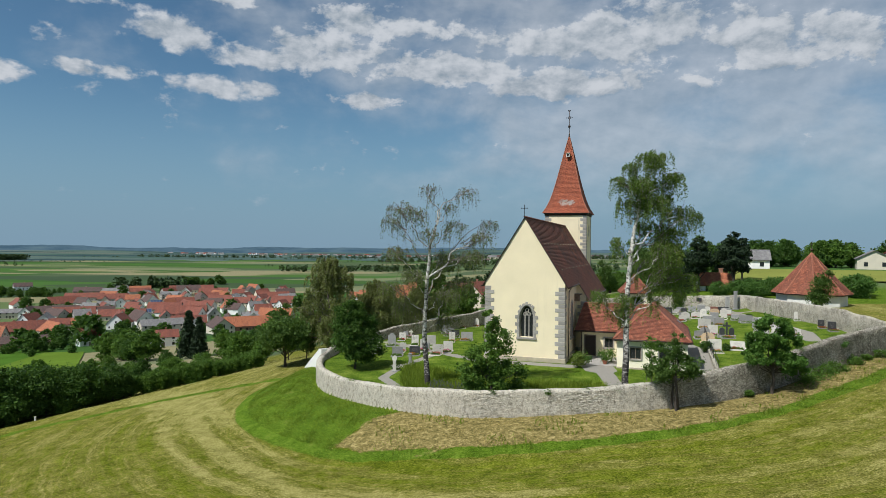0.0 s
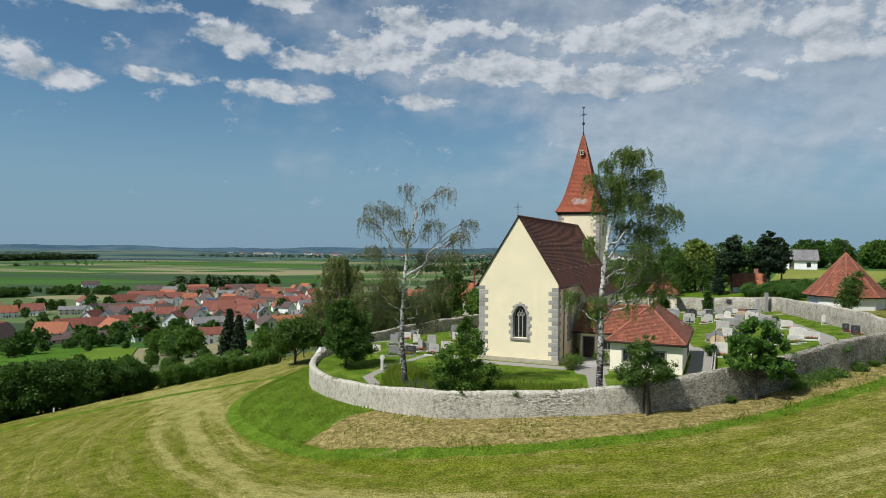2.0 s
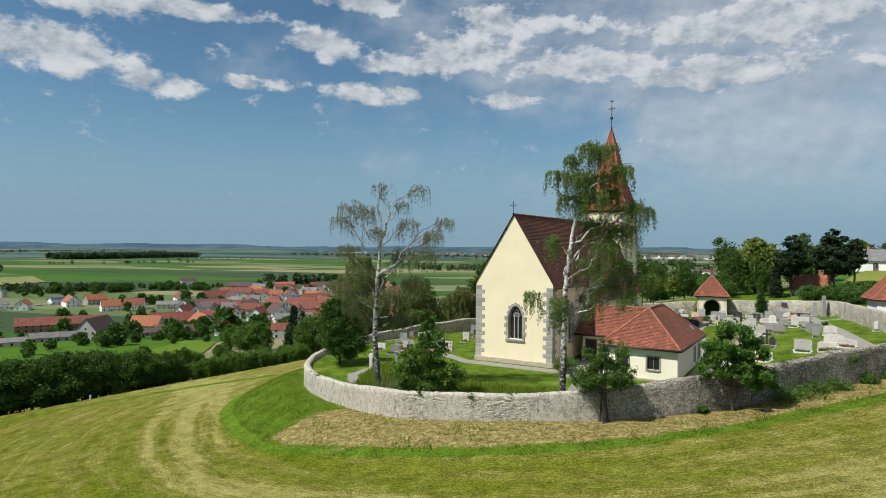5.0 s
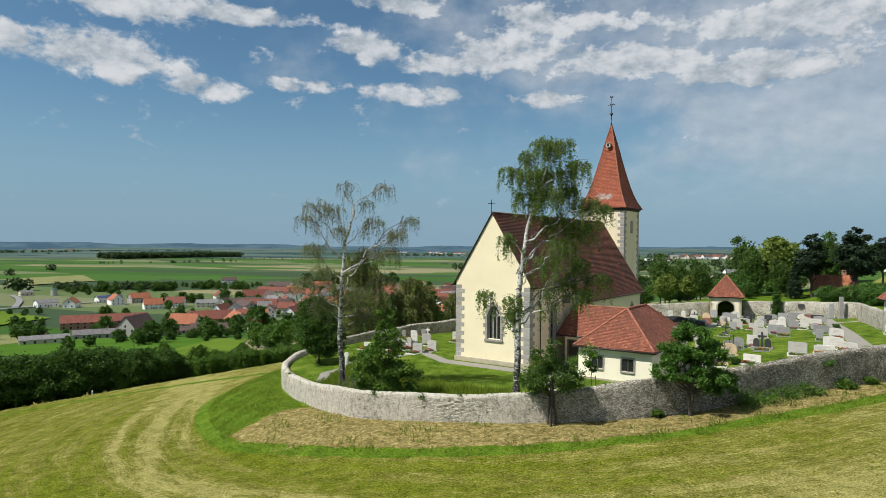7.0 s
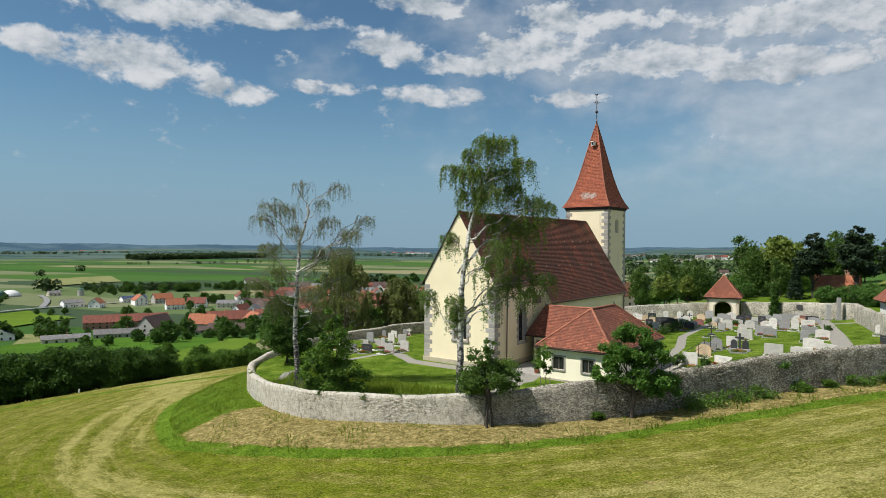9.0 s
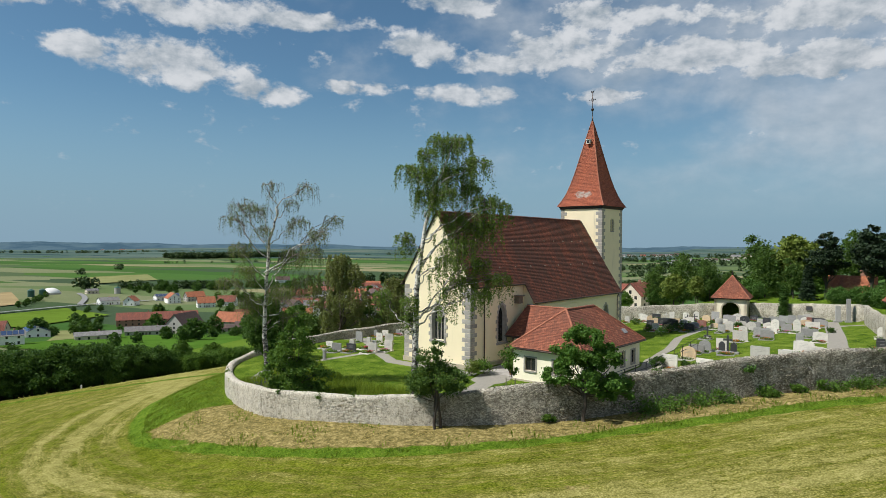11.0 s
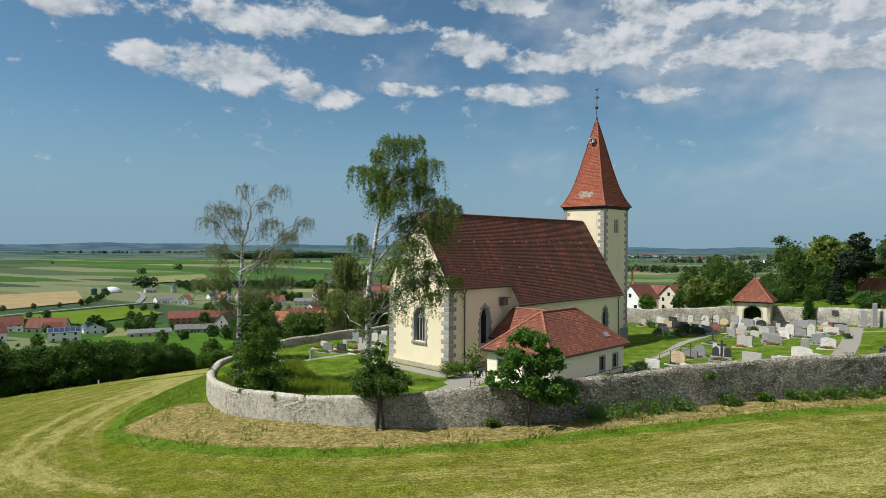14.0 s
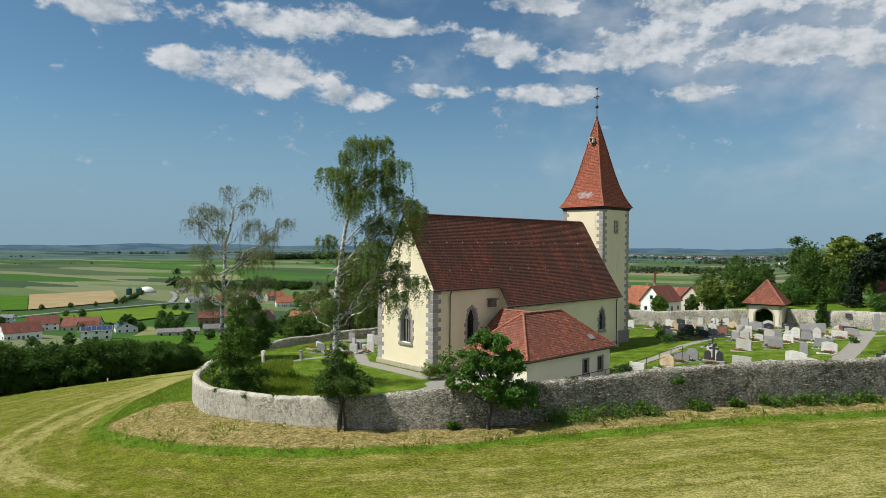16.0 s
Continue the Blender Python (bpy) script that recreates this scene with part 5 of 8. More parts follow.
def crown_points(n, blobs, rng, clumps=40, spread=0.20, hollow=0.45):
    """Leaf places in clumps spread through ellipsoids (x, y, z, rx, ry, rz)."""
    blobs = np.array(blobs, float)
    w = blobs[:, 3] * blobs[:, 4] * blobs[:, 5]
    w = w ** 0.7
    k = rng.choice(len(blobs), clumps, p=w / w.sum())
    u = rng.standard_normal((clumps, 3))
    u /= np.linalg.norm(u, axis=1)[:, None]
    r = rng.uniform(hollow ** 3, 1, clumps) ** (1 / 3)
    c = blobs[k, :3] + u * blobs[k, 3:] * r[:, None]
    i = rng.integers(0, clumps, n)
    rad = blobs[k[i], 3:].mean(1) * spread * rng.uniform(0.6, 1.4, clumps)[i]
    off = rng.standard_normal((n, 3)) * rad[:, None] * np.array([1, 1, 0.75])
    return c[i] + off


def tube(path, radii, sides=7):
    path = np.array(path, float)
    n = len(path)
    t = np.gradient(path, axis=0)
    t /= np.linalg.norm(t, axis=1)[:, None] + 1e-9
    ref = np.array([0.31, 0.95, 0.05])
    a = np.cross(t, ref)
    a /= np.linalg.norm(a, axis=1)[:, None] + 1e-9
    b = np.cross(t, a)
    ang = np.linspace(0, 2 * np.pi, sides, endpoint=False)
    r = np.array(radii)[:, None, None]
    ring = path[:, None] + r * (np.cos(ang)[None, :, None] * a[:, None] + np.sin(ang)[None, :, None] * b[:, None])
    verts = ring.reshape(-1, 3)
    faces = []
    for i in range(n - 1):
        for j in range(sides):
            k = (j + 1) % sides
            faces.append((i * sides + j, i * sides + k, (i + 1) * sides + k, (i + 1) * sides + j))
    faces.append(tuple(range((n - 1) * sides, n * sides)))
    return verts, faces


def tubes_mesh(name, items, mat, parent, label=""):
    V, F, k = [], [], 0
    for path, radii, sides in items:
        v, f = tube(path, radii, sides)
        V.append(v)
        F += [tuple(i + k for i in q) for q in f]
        k += len(v)
    return mesh_object(name, np.concatenate(V), F, mat, parent, True, label)


def bend(a, b, sag, n, rng, wob=0.1):
    a, b = np.array(a, float), np.array(b, float)
    t = np.linspace(0, 1, n)[:, None]
    L = np.linalg.norm(b - a)
    p = a + (b - a) * t + np.array([0, 0, 1]) * (sag * L * np.sin(np.pi * t)) * 1.0
    w = np.cumsum(rng.standard_normal((n, 3)), 0) * wob * L / n
    w -= t * w[-1]
    return p + w * np.array([1, 1, 0.5])


def weeping_birch(name, m, stem, clumps, strands, leaf_n, leaf_size, twig_len, mat, label, seed, trunk_r=0.235, keep=None, bark=None, lowest=5.4, group="birches"):
    """stem: trunk path; clumps of hanging twigs: x, y, z of the head and its radius."""
    rng = np.random.default_rng(seed)
    bark = bark or BIRCH
    tree = thing(name, label, "tree", m, group)
    stem = np.array(stem, float)
    s = np.linspace(0, 1, 30)
    k = np.linspace(0, 1, len(stem))
    path = np.stack([np.interp(s, k, stem[:, i]) for i in range(3)], -1)
    path[1:-1, :2] += rng.standard_normal((28, 2)) * 0.03
    rad = trunk_r * (1 - s) ** 0.75 + 0.022
    tubes_mesh("trunk", [(path, rad, 10)], bark, tree)
    limbs, twigs, hang, places = [], [], [], []
    for cx, cy, cz, r in clumps:
        tip = np.array([cx, cy, cz])
        near = np.array([np.interp(cz, path[:, 2], path[:, i]) for i in range(2)])
        reach = math.hypot(cx - near[0], cy - near[1])
        za = min(max(cz - 0.4 - 0.75 * reach, lowest), path[-1, 2] * 0.95)
        a = np.array([np.interp(za, path[:, 2], path[:, i]) for i in range(3)])
        L = np.linalg.norm(tip - a)
        p = bend(a, tip, 0.07, 12, rng, 0.6)
        r0 = 0.014 + 0.0085 * L
        limbs.append((p, r0 * (1 - np.linspace(0, 1, 12)) ** 0.8 + 0.008, 6))
        for _ in range(8):
            j = rng.integers(5, 12)
            d = rng.standard_normal(3) * np.array([1, 1, 0.35]) + np.array([0, 0, 0.2])
            e = tip + d / np.linalg.norm(d) * r * rng.uniform(0.5, 1.05)
            twigs.append((bend(p[j], e, 0.10, 8, rng, 0.3), r0 * 0.45 * (1 - np.linspace(0, 1, 8)) + 0.007, 4))
        for n in range(int(strands * r ** 1.7) + 4):
            q, t = rng.uniform(0, 2 * np.pi), np.linspace(0, 1, 6)
            rho = rng.uniform(0, 1) ** 0.55
            x0, y0 = cx + r * rho * math.cos(q), cy + r * rho * math.sin(q)
            z0 = cz + 0.55 * r * math.sqrt(1 - rho * rho) * rng.uniform(-0.4, 1.0)
            if n % 4 == 0:
                x0, y0, z0 = p[rng.integers(5, 12)] + rng.standard_normal(3) * 0.25 * r
            H = twig_len * rng.uniform(0.35, 1.2) * (0.55 + 0.45 * r)
            w = rng.standard_normal(2) * 0.10 * H + np.array([math.cos(q), math.sin(q)]) * 0.16 * H
            places.append(np.stack([x0 + w[0] * np.sqrt(t), y0 + w[1] * np.sqrt(t), z0 + 0.10 * H * np.sin(t * 3) - H * t ** 1.5], -1))
            hang.append((places[-1], 0.009 * (1 - t) + 0.0035, 3))
    for it in limbs:
        tubes_mesh("limb", [it], bark, tree)
    tagged(tubes_mesh("branch_work", twigs, TWIG, tree), kind="stuff")
    tagged(tubes_mesh("twig_fringe", hang, TWIG, tree), kind="stuff")
    i = rng.integers(0, len(places), leaf_n)
    t = rng.uniform(0.02, 1.0, leaf_n) ** 0.9 * 5
    P = np.array(places)
    lo = np.minimum(t.astype(int), 4)
    f = (t - lo)[:, None]
    c = P[i, lo] * (1 - f) + P[i, lo + 1] * f + rng.standard_normal((leaf_n, 3)) * 0.08
    if keep:
        c = c[rng.random(leaf_n) < interp(c[:, 2], keep)]
    quads_mesh("crown", leaves(c, leaf_size, rng, 1.5, 0.4), mat, tree)
    return tree


def turned(rows, angle):
    """Clump rows (aside, away, up, radius) turned about the stem by angle degrees."""
    c, s = math.cos(radians(angle)), math.sin(radians(angle))
    return [(a * c - b * s, a * s + b * c, z, r) for a, b, z, r in rows]


def broadleaf(name, m, trunk_h, trunk_r, blobs, leaf_n, leaf_size, mat, label, seed, clumps=60, spread=0.2, group="", hollow=0.45, category="tree", stems=1):
    rng = np.random.default_rng(seed)
    tree = thing(name, label, category, m, group)
    items = []
    B = np.array(blobs, float)
    for sidx in range(stems):
        base = np.array([0.25 * math.cos(sidx * 2.2), 0.25 * math.sin(sidx * 2.2), -0.4]) if stems > 1 else np.array([0, 0, -0.4])
        p = bend(base, (B[:, 0].mean() * 0.5, B[:, 1].mean() * 0.5, trunk_h), 0, 8, rng, 0.12)
        items.append((p, np.linspace(trunk_r, trunk_r * 0.6, 8), 8))
    tubes_mesh("trunk", items, BARK, tree)
    limbs = []
    for b in blobs:
        for _ in range(3):
            tip = np.array(b[:3]) + rng.standard_normal(3) * np.array(b[3:]) * 0.45
            limbs.append((bend((0, 0, trunk_h * rng.uniform(0.55, 1.0)), tip, -0.06, 8, rng, 0.2), np.linspace(trunk_r * 0.32, 0.015, 8), 5))
    tubes_mesh("limb_work", limbs, BARK, tree)
    c = crown_points(leaf_n, blobs, rng, clumps, spread, hollow)
    quads_mesh("crown", leaves(c, leaf_size, rng, 1.35, 0.15), mat, tree)
    return tree


def conifer(name, m, h, r, leaf_n, leaf_size, mat, label, seed, group="", layers=14, taper=1.0, base=0.08):
    rng = np.random.default_rng(seed)
    tree = thing(name, label, "tree", m, group)
    tubes_mesh("trunk", [([(0, 0, -0.4), (0, 0, h * 0.5), (0, 0, h)], [h * 0.018 + 0.03, h * 0.011 + 0.02, 0.015], 7)], BARK, tree)
    n = leaf_n
    layer = rng.integers(0, layers, n) / layers
    spoke = rng.integers(0, 9, n) * (2 * np.pi / 9) + layer * 17
    t = rng.uniform(0.05, 1, n) ** 0.7
    z = h * (base + (1 - base) * layer)
    rr = r * (1 - layer) ** taper * t * rng.uniform(0.75, 1.1, n)
    c = np.stack([rr * np.cos(spoke), rr * np.sin(spoke), z + h * 0.05 - 0.28 * rr], -1)
    c += rng.standard_normal((n, 3)) * np.array([0.09, 0.09, 0.05]) * r * 0.9
    quads_mesh("crown", leaves(c, leaf_size, rng, 1.8, 0.3), mat, tree)
    return tree


def up(x, y):
    return pose(x, y, at(x, y))


# the full birch by the porch
weeping_birch("birch_tree", pose(13.2, 45.95, 0.0), [(0, 0, -0.4), (0.05, 0, 3), (0.1, 0, 6), (0.25, 0, 9), (0.55, 0.2, 12), (1.2, 0.5, 14.8), (2.3, 0.7, 17.6)],
              turned([(2.9, 0.2, 18.0, 0.85), (1.75, -0.3, 17.9, 0.8), (0.7, 0.3, 17.2, 0.55), (4.1, -0.2, 16.6, 0.85), (-0.6, 0.1, 16.2, 0.5), (0.7, -0.5, 15.9, 1.0), (2.7, 0.9, 16.1, 1.1),
                      (0.6, 0.6, 14.6, 0.75), (1.9, -0.8, 14.6, 0.9), (3.4, 0.6, 14.9, 0.8), (4.6, 0.0, 14.0, 0.95), (5.6, -0.4, 13.7, 0.5), (4.4, 0.9, 12.5, 1.05), (2.5, 0.9, 12.9, 0.7),
                      (-0.7, 0.2, 11.7, 0.55), (2.9, -0.7, 11.2, 0.95), (4.1, 0.4, 10.0, 0.8), (2.2, 1.0, 10.2, 0.7), (3.2, 0.2, 8.9, 0.85), (5.4, 0.1, 9.1, 0.75), (4.3, -0.5, 8.1, 0.65),
                      (-0.4, -0.3, 7.6, 0.6), (-0.3, 0.2, 6.6, 0.5), (-2.1, 0.2, 8.0, 0.5)], 17.9),
              52, 54000, 0.078, 1.85, LEAF_BIRCH, "tall weeping birch with white bark and full green crown", 11)
# the thin birch by the bend of the wall
weeping_birch("birch_tree", pose(-1.1, 49.9, -0.1), [(0, 0, -0.4), (-0.2, 0.0, 2), (-0.35, 0, 4.2), (-0.27, 0, 7.0), (0, 0, 11.3), (0.5, 0.1, 13.0), (0.9, 0.1, 14.0)],
              turned([(0.1, 0.3, 16.0, 0.75), (3.1, -0.2, 15.7, 0.85), (1.7, 0.3, 14.5, 0.5), (5.1, 0.2, 13.2, 0.75), (4.2, -0.6, 12.1, 0.9), (-2.3, 0.5, 14.3, 1.1), (-3.1, 0.3, 13.3, 0.8), (-1.0, 0.4, 14.0, 0.9), (2.3, 0.5, 13.0, 0.95),
                      (-0.2, -0.5, 12.4, 0.7), (-2.5, 0.6, 11.0, 0.9), (3.4, -0.4, 10.6, 1.0), (1.6, 0.8, 10.6, 0.9), (2.9, 0.6, 8.4, 1.1), (-3.2, -0.3, 8.3, 0.9), (-1.6, -0.6, 9.2, 0.9), (-1.9, 0.7, 6.6, 1.0),
                      (1.2, -0.6, 7.6, 1.0), (1.8, 0.5, 5.6, 0.9)], 17.9),
              80, 80000, 0.064, 1.35, LEAF_BIRCH_THIN, "thin half-bare weeping birch with grey twigs beside the wall", 23, 0.22, [(4, 0.35), (7, 0.5), (9, 0.5), (11, 0.32), (13, 0.22), (16, 0.10)], lowest=4.0)


def wispy_tree(x, y, tall, wide, seed, low=0.22):
    """A loose, fine-leaved tree with many thin hanging clumps."""
    rng = np.random.default_rng(seed)
    rows = []
    for i in range(34):
        k = low + (1 - low) * (i + rng.random()) / 34
        ring = wide * math.sin(min(1.0, (1.06 - k) * 2.0) * math.pi / 2) * rng.uniform(0.35, 1.0)
        a = i * 2.4 + rng.uniform(-0.5, 0.5)
        rows.append((ring * math.cos(a), ring * math.sin(a), tall * k, rng.uniform(0.9, 1.4) * wide / 4.2))
    weeping_birch("loose_tree", up(x, y), [(0, 0, -0.4), (0.2, 0.1, tall * 0.4), (-0.1, 0.2, tall * 0.7), (0, 0, tall * 0.96)], rows, 11, 42000, 0.15, 1.9, LEAF_WISP,
                  "loose olive-green tree with fine hanging twigs behind the wall", seed, 0.2, None, BARK, tall * 0.15, "loose trees behind the wall")


for x, y, tall, wide, sd in ((-15.6, 85.5, 13.5, 4.4, 61), (-9.5, 91.0, 9.5, 3.6, 62), (-4.5, 101.0, 7.5, 3.2, 63)):
    wispy_tree(x, y, tall, wide, sd)
# young round maple outside the wall
broadleaf("maple_tree", pose(24.05, 46.35, at(24.05, 46.35) - 0.1) @ Matrix.Diagonal((0.88, 0.88, 0.94, 1)), 3.0, 0.15, [(0.0, 0, 5.0, 1.45, 1.4, 1.0), (-1.3, -0.2, 4.1, 1.2, 1.1, 0.8), (1.1, 0.2, 4.3, 1.2, 1.1, 0.8), (-1.8, -0.2, 3.0, 1.1, 1.0, 0.65), (1.6, 0.3, 2.5, 1.4, 1.2, 0.7), (0.5, -0.7, 2.8, 1.2, 1.0, 0.6), (-0.3, 0.2, 3.6, 1.4, 1.2, 0.8), (2.4, 0.4, 2.0, 0.8, 0.8, 0.5)],
          32000, 0.13, LEAF_MAPLE, "round-crowned young maple standing outside the churchyard wall", 5, 135, 0.14, hollow=0.6)
broadleaf("elder_shrub", pose(15.9, 43.2, at(15.9, 43.2)), 2.4, 0.09, [(0, 0, 3.0, 1.5, 1.0, 0.95), (-1.0, 0.1, 2.5, 1.0, 0.9, 0.7), (1.0, 0.2, 2.9, 1.0, 0.8, 0.7), (-0.4, 0, 4.1, 0.8, 0.7, 0.8), (0.2, 0, 4.9, 0.4, 0.4, 0.5)],
          11500, 0.10, LEAF_OLIVE, "loose dark shrub growing against the outer wall", 6, 120, 0.15, category="shrub", stems=3)
broadleaf("dark_tree", pose(-8.3, 59.6, at(-8.3, 59.6)), 1.2, 0.14, [(0, 0, 3.9, 2.0, 2.0, 1.6), (0.3, 0.2, 2.4, 2.3, 2.2, 1.4), (-0.4, 0, 5.4, 1.3, 1.3, 1.1), (0.9, -0.4, 1.6, 1.7, 1.6, 0.9)],
          30000, 0.135, LEAF_DARK, "dense dark green tree inside the bend of the wall", 7, 200, 0.13, hollow=0.6)
broadleaf("hazel_shrub", pose(3.6, 46.5, at(3.6, 46.5)), 2.2, 0.10, [(0.0, 0, 6.0, 0.6, 0.6, 0.9), (0.1, 0, 4.7, 1.2, 1.1, 1.0), (-0.1, 0, 3.3, 1.8, 1.4, 1.1), (0.9, 0.2, 2.0, 1.7, 1.3, 1.0), (-0.9, 0, 2.0, 1.6, 1.2, 1.0), (0.2, 0.2, 1.0, 2.2, 1.3, 0.8)],
          17000, 0.135, LEAF_MID, "bushy green hazel behind the churchyard wall", 8, 95, 0.15, category="shrub", stems=4, hollow=0.6)
broadleaf("field_tree", pose(-20.6, 82.5, at(-20.6, 82.5)), 1.8, 0.22, [(0, 0, 4.6, 2.9, 2.7, 1.6), (-1.6, 0, 3.2, 2.0, 2.0, 1.0), (1.6, 0.4, 3.4, 2.0, 1.8, 1.1)],
          9000, 0.24, LEAF_OLIVE, "spreading apple-like tree at the edge of the hay meadow", 9, 90, 0.18)
broadleaf("sapling", pose(17.6, 53.6, at(17.6, 53.6)), 1.9, 0.035, [(0, 0, 2.9, 0.7, 0.6, 0.8), (0.2, 0, 2.0, 0.6, 0.5, 0.5)], 700, 0.14, LEAF_MID, "staked young sapling on the churchyard lawn", 10, 16, 0.25)
bm = bmesh.new()
for x in (-0.35, 0.35):
    rod(bm, (x, 0.1, -0.2), (x, 0.1, 1.35), 0.035)
rod(bm, (-0.35, 0.1, 1.2), (0.35, 0.1, 1.2), 0.02)
o = tagged(part("tree_stake", bm, OLD_WOOD), "wooden double stake holding a young tree", "stake")
o.matrix_basis = pose(17.6, 53.6, at(17.6, 53.6))
# bushes by the church
for x, y, sx, sz, mat, nm, lb in ((12.6, 59.5, 0.5, 0.8, LEAF_LIGHT, "forsythia_bush", "small yellow-green bush by the church wall"), (16.0, 62.0, 0.8, 0.75, LEAF_MID, "box_bush", "green bush in the corner of the porch"), (13.3, 60.6, 0.7, 0.7, LEAF_MID, "box_bush", "green bush beside the downpipe"),
                              (27.3, 66.2, 0.5, 0.65, LEAF_DARK, "clipped_bush", "small clipped dark bush beside a grave"), (29.6, 66.5, 0.3, 0.35, LEAF_DARK, "clipped_bush", "small clipped dark bush beside a grave")):
    broadleaf(nm, up(x, y), 0.3, 0.03, [(0, 0, sz, sx, sx, sz * 0.8)], 1500, 0.09, mat, lb, int(x * 10), 26, 0.3, category="bush", stems=2)

# trees past the walls, a few kinds each built once
KINDS = {}


def kind_of(key):
    if key in KINDS:
        return KINDS[key]
    far = pose(0, 0, -300)
    if key == "round":
        t = broadleaf("tree", far, 2.4, 0.28, [(0, 0, 6.0, 3.6, 3.4, 2.6), (-1.5, 0.6, 4.2, 2.8, 2.8, 1.9), (1.7, -0.5, 4.4, 2.6, 2.7, 2.0), (0.2, 0.2, 8.2, 2.2, 2.2, 1.6)], 5200, 0.46, LEAF_MID, "broad green deciduous tree below the church hill", 31, 95, 0.18, "trees round the village")
    elif key == "dark":
        t = broadleaf("tree", far, 2.4, 0.28, [(0, 0, 6.0, 3.3, 3.5, 3.0), (1.4, 0.6, 4.4, 2.8, 2.6, 2.0), (-1.2, -0.9, 4.6, 2.7, 2.8, 2.0), (0, 0, 8.6, 1.9, 1.9, 1.6)], 5200, 0.44, LEAF_DARK, "dense dark green deciduous tree below the church hill", 32, 95, 0.18, "trees round the village")
    elif key == "light":
        t = broadleaf("tree", far, 2.0, 0.22, [(0, 0, 5.2, 2.9, 2.9, 2.6), (0.6, 0.4, 7.4, 1.8, 1.8, 1.6), (-1.2, -0.4, 3.6, 2.2, 2.2, 1.5)], 4600, 0.42, LEAF_LIGHT, "yellow-green deciduous tree beside houses", 33, 80, 0.19, "trees round the village")
    elif key == "olive":
        t = broadleaf("tree", far, 3.0, 0.2, [(0, 0, 7.5, 2.6, 2.6, 3.2), (0.8, 0.4, 4.6, 2.4, 2.4, 2.0), (-0.9, -0.3, 10.2, 1.7, 1.7, 2.0)], 5600, 0.34, LEAF_OLIVE, "loose olive-green tree behind the churchyard wall", 34, 90, 0.22, "trees behind the churchyard")
    elif key == "spruce":
        t = conifer("spruce_tree", far, 13, 3.4, 5200, 0.5, NEEDLE, "dark spruce with drooping boughs", 35, "conifers")
    elif key == "cypress":
        t = conifer("cypress_tree", far, 6, 0.9, 3600, 0.22, LEAF_DARK, "narrow columnar evergreen beside the gatehouse", 36, "conifers", 16, 0.45, 0.02)
    elif key == "pine":
        t = broadleaf("pine_tree", far, 5.0, 0.3, [(0, 0, 8.5, 2.8, 2.8, 0.9), (1.6, 0.6, 6.6, 2.8, 2.4, 0.7), (-1.8, -0.4, 7.2, 2.4, 2.4, 0.7), (0.4, 0.2, 10.6, 2.0, 2.0, 0.9), (-0.3, 0, 12.2, 1.2, 1.2, 0.7), (-1.0, 1.0, 5.2, 2.6, 2.2, 0.6)], 7600, 0.36, NEEDLE, "tall dark pine with layered boughs", 37, 150, 0.16, "conifers", 0.2)
    elif key == "shrub":
        t = broadleaf("hedge_shrub", far, 0.8, 0.08, [(0, 0, 1.7, 1.9, 1.9, 1.4), (1.0, 0.4, 1.3, 1.5, 1.5, 1.0), (-0.9, -0.5, 2.3, 1.2, 1.2, 1.0)], 6500, 0.19, LEAF_MID, "wild hedge shrub along the meadow's edge", 38, 70, 0.19, "hedge along the meadow", category="shrub", stems=3)
    elif key == "hedge_tree":
        t = broadleaf("hedge_tree", far, 1.8, 0.16, [(0, 0, 4.4, 2.6, 2.6, 2.2), (1.3, 0.4, 2.6, 2.3, 2.2, 1.7), (-1.3, -0.5, 2.8, 2.2, 2.3, 1.7), (0.2, 0, 6.3, 1.5, 1.5, 1.2)], 10500, 0.23, LEAF_DARK, "dark hedgerow tree along the meadow's edge", 39, 100, 0.17, "hedge along the meadow")
    elif key == "dome":
        t = broadleaf("clipped_tree", far, 0.8, 0.12, [(0, 0, 1.6, 2.1, 2.1, 1.5)], 5200, 0.2, LEAF_HEDGE, "rounded bright green clipped tree behind the wall", 40, 90, 0.16, "clipped trees", 0.7)
    KINDS[key] = t
    return t


PLACED = set()
SIZE = {"round": 0.8, "dark": 0.7, "light": 1.4, "olive": 1.0, "spruce": 1.1, "pine": 1.0, "hedge_tree": 1.0, "shrub": 0.9, "dome": 1.05, "cypress": 0.95}
FAR_TREES = []


def plant(key, x, y, s=1.0, turn=None, rng=random.Random(4), z=None, tall=1.0):
    src = kind_of(key)
    s = s * SIZE[key]
    m = pose(x, y, at(x, y) - 0.05 if z is None else z, 0, 0, rng.uniform(0, 360) if turn is None else turn) @ Matrix.Diagonal((s, s, s * tall, 1))
    if key in ("round", "dark", "light") and y > 150:
        m = Matrix.Translation((0, 0, -1.5 * s)) @ m
    if math.hypot(x - 20, y) > 300:
        FAR_TREES.append((key, m))
        return None
    if key in PLACED:
        k = src.scale
        return copy_thing(src, m @ Matrix.Diagonal((1 / k[0], 1 / k[1], 1 / k[2], 1)))
    PLACED.add(key)
    src.matrix_basis = m
    return src


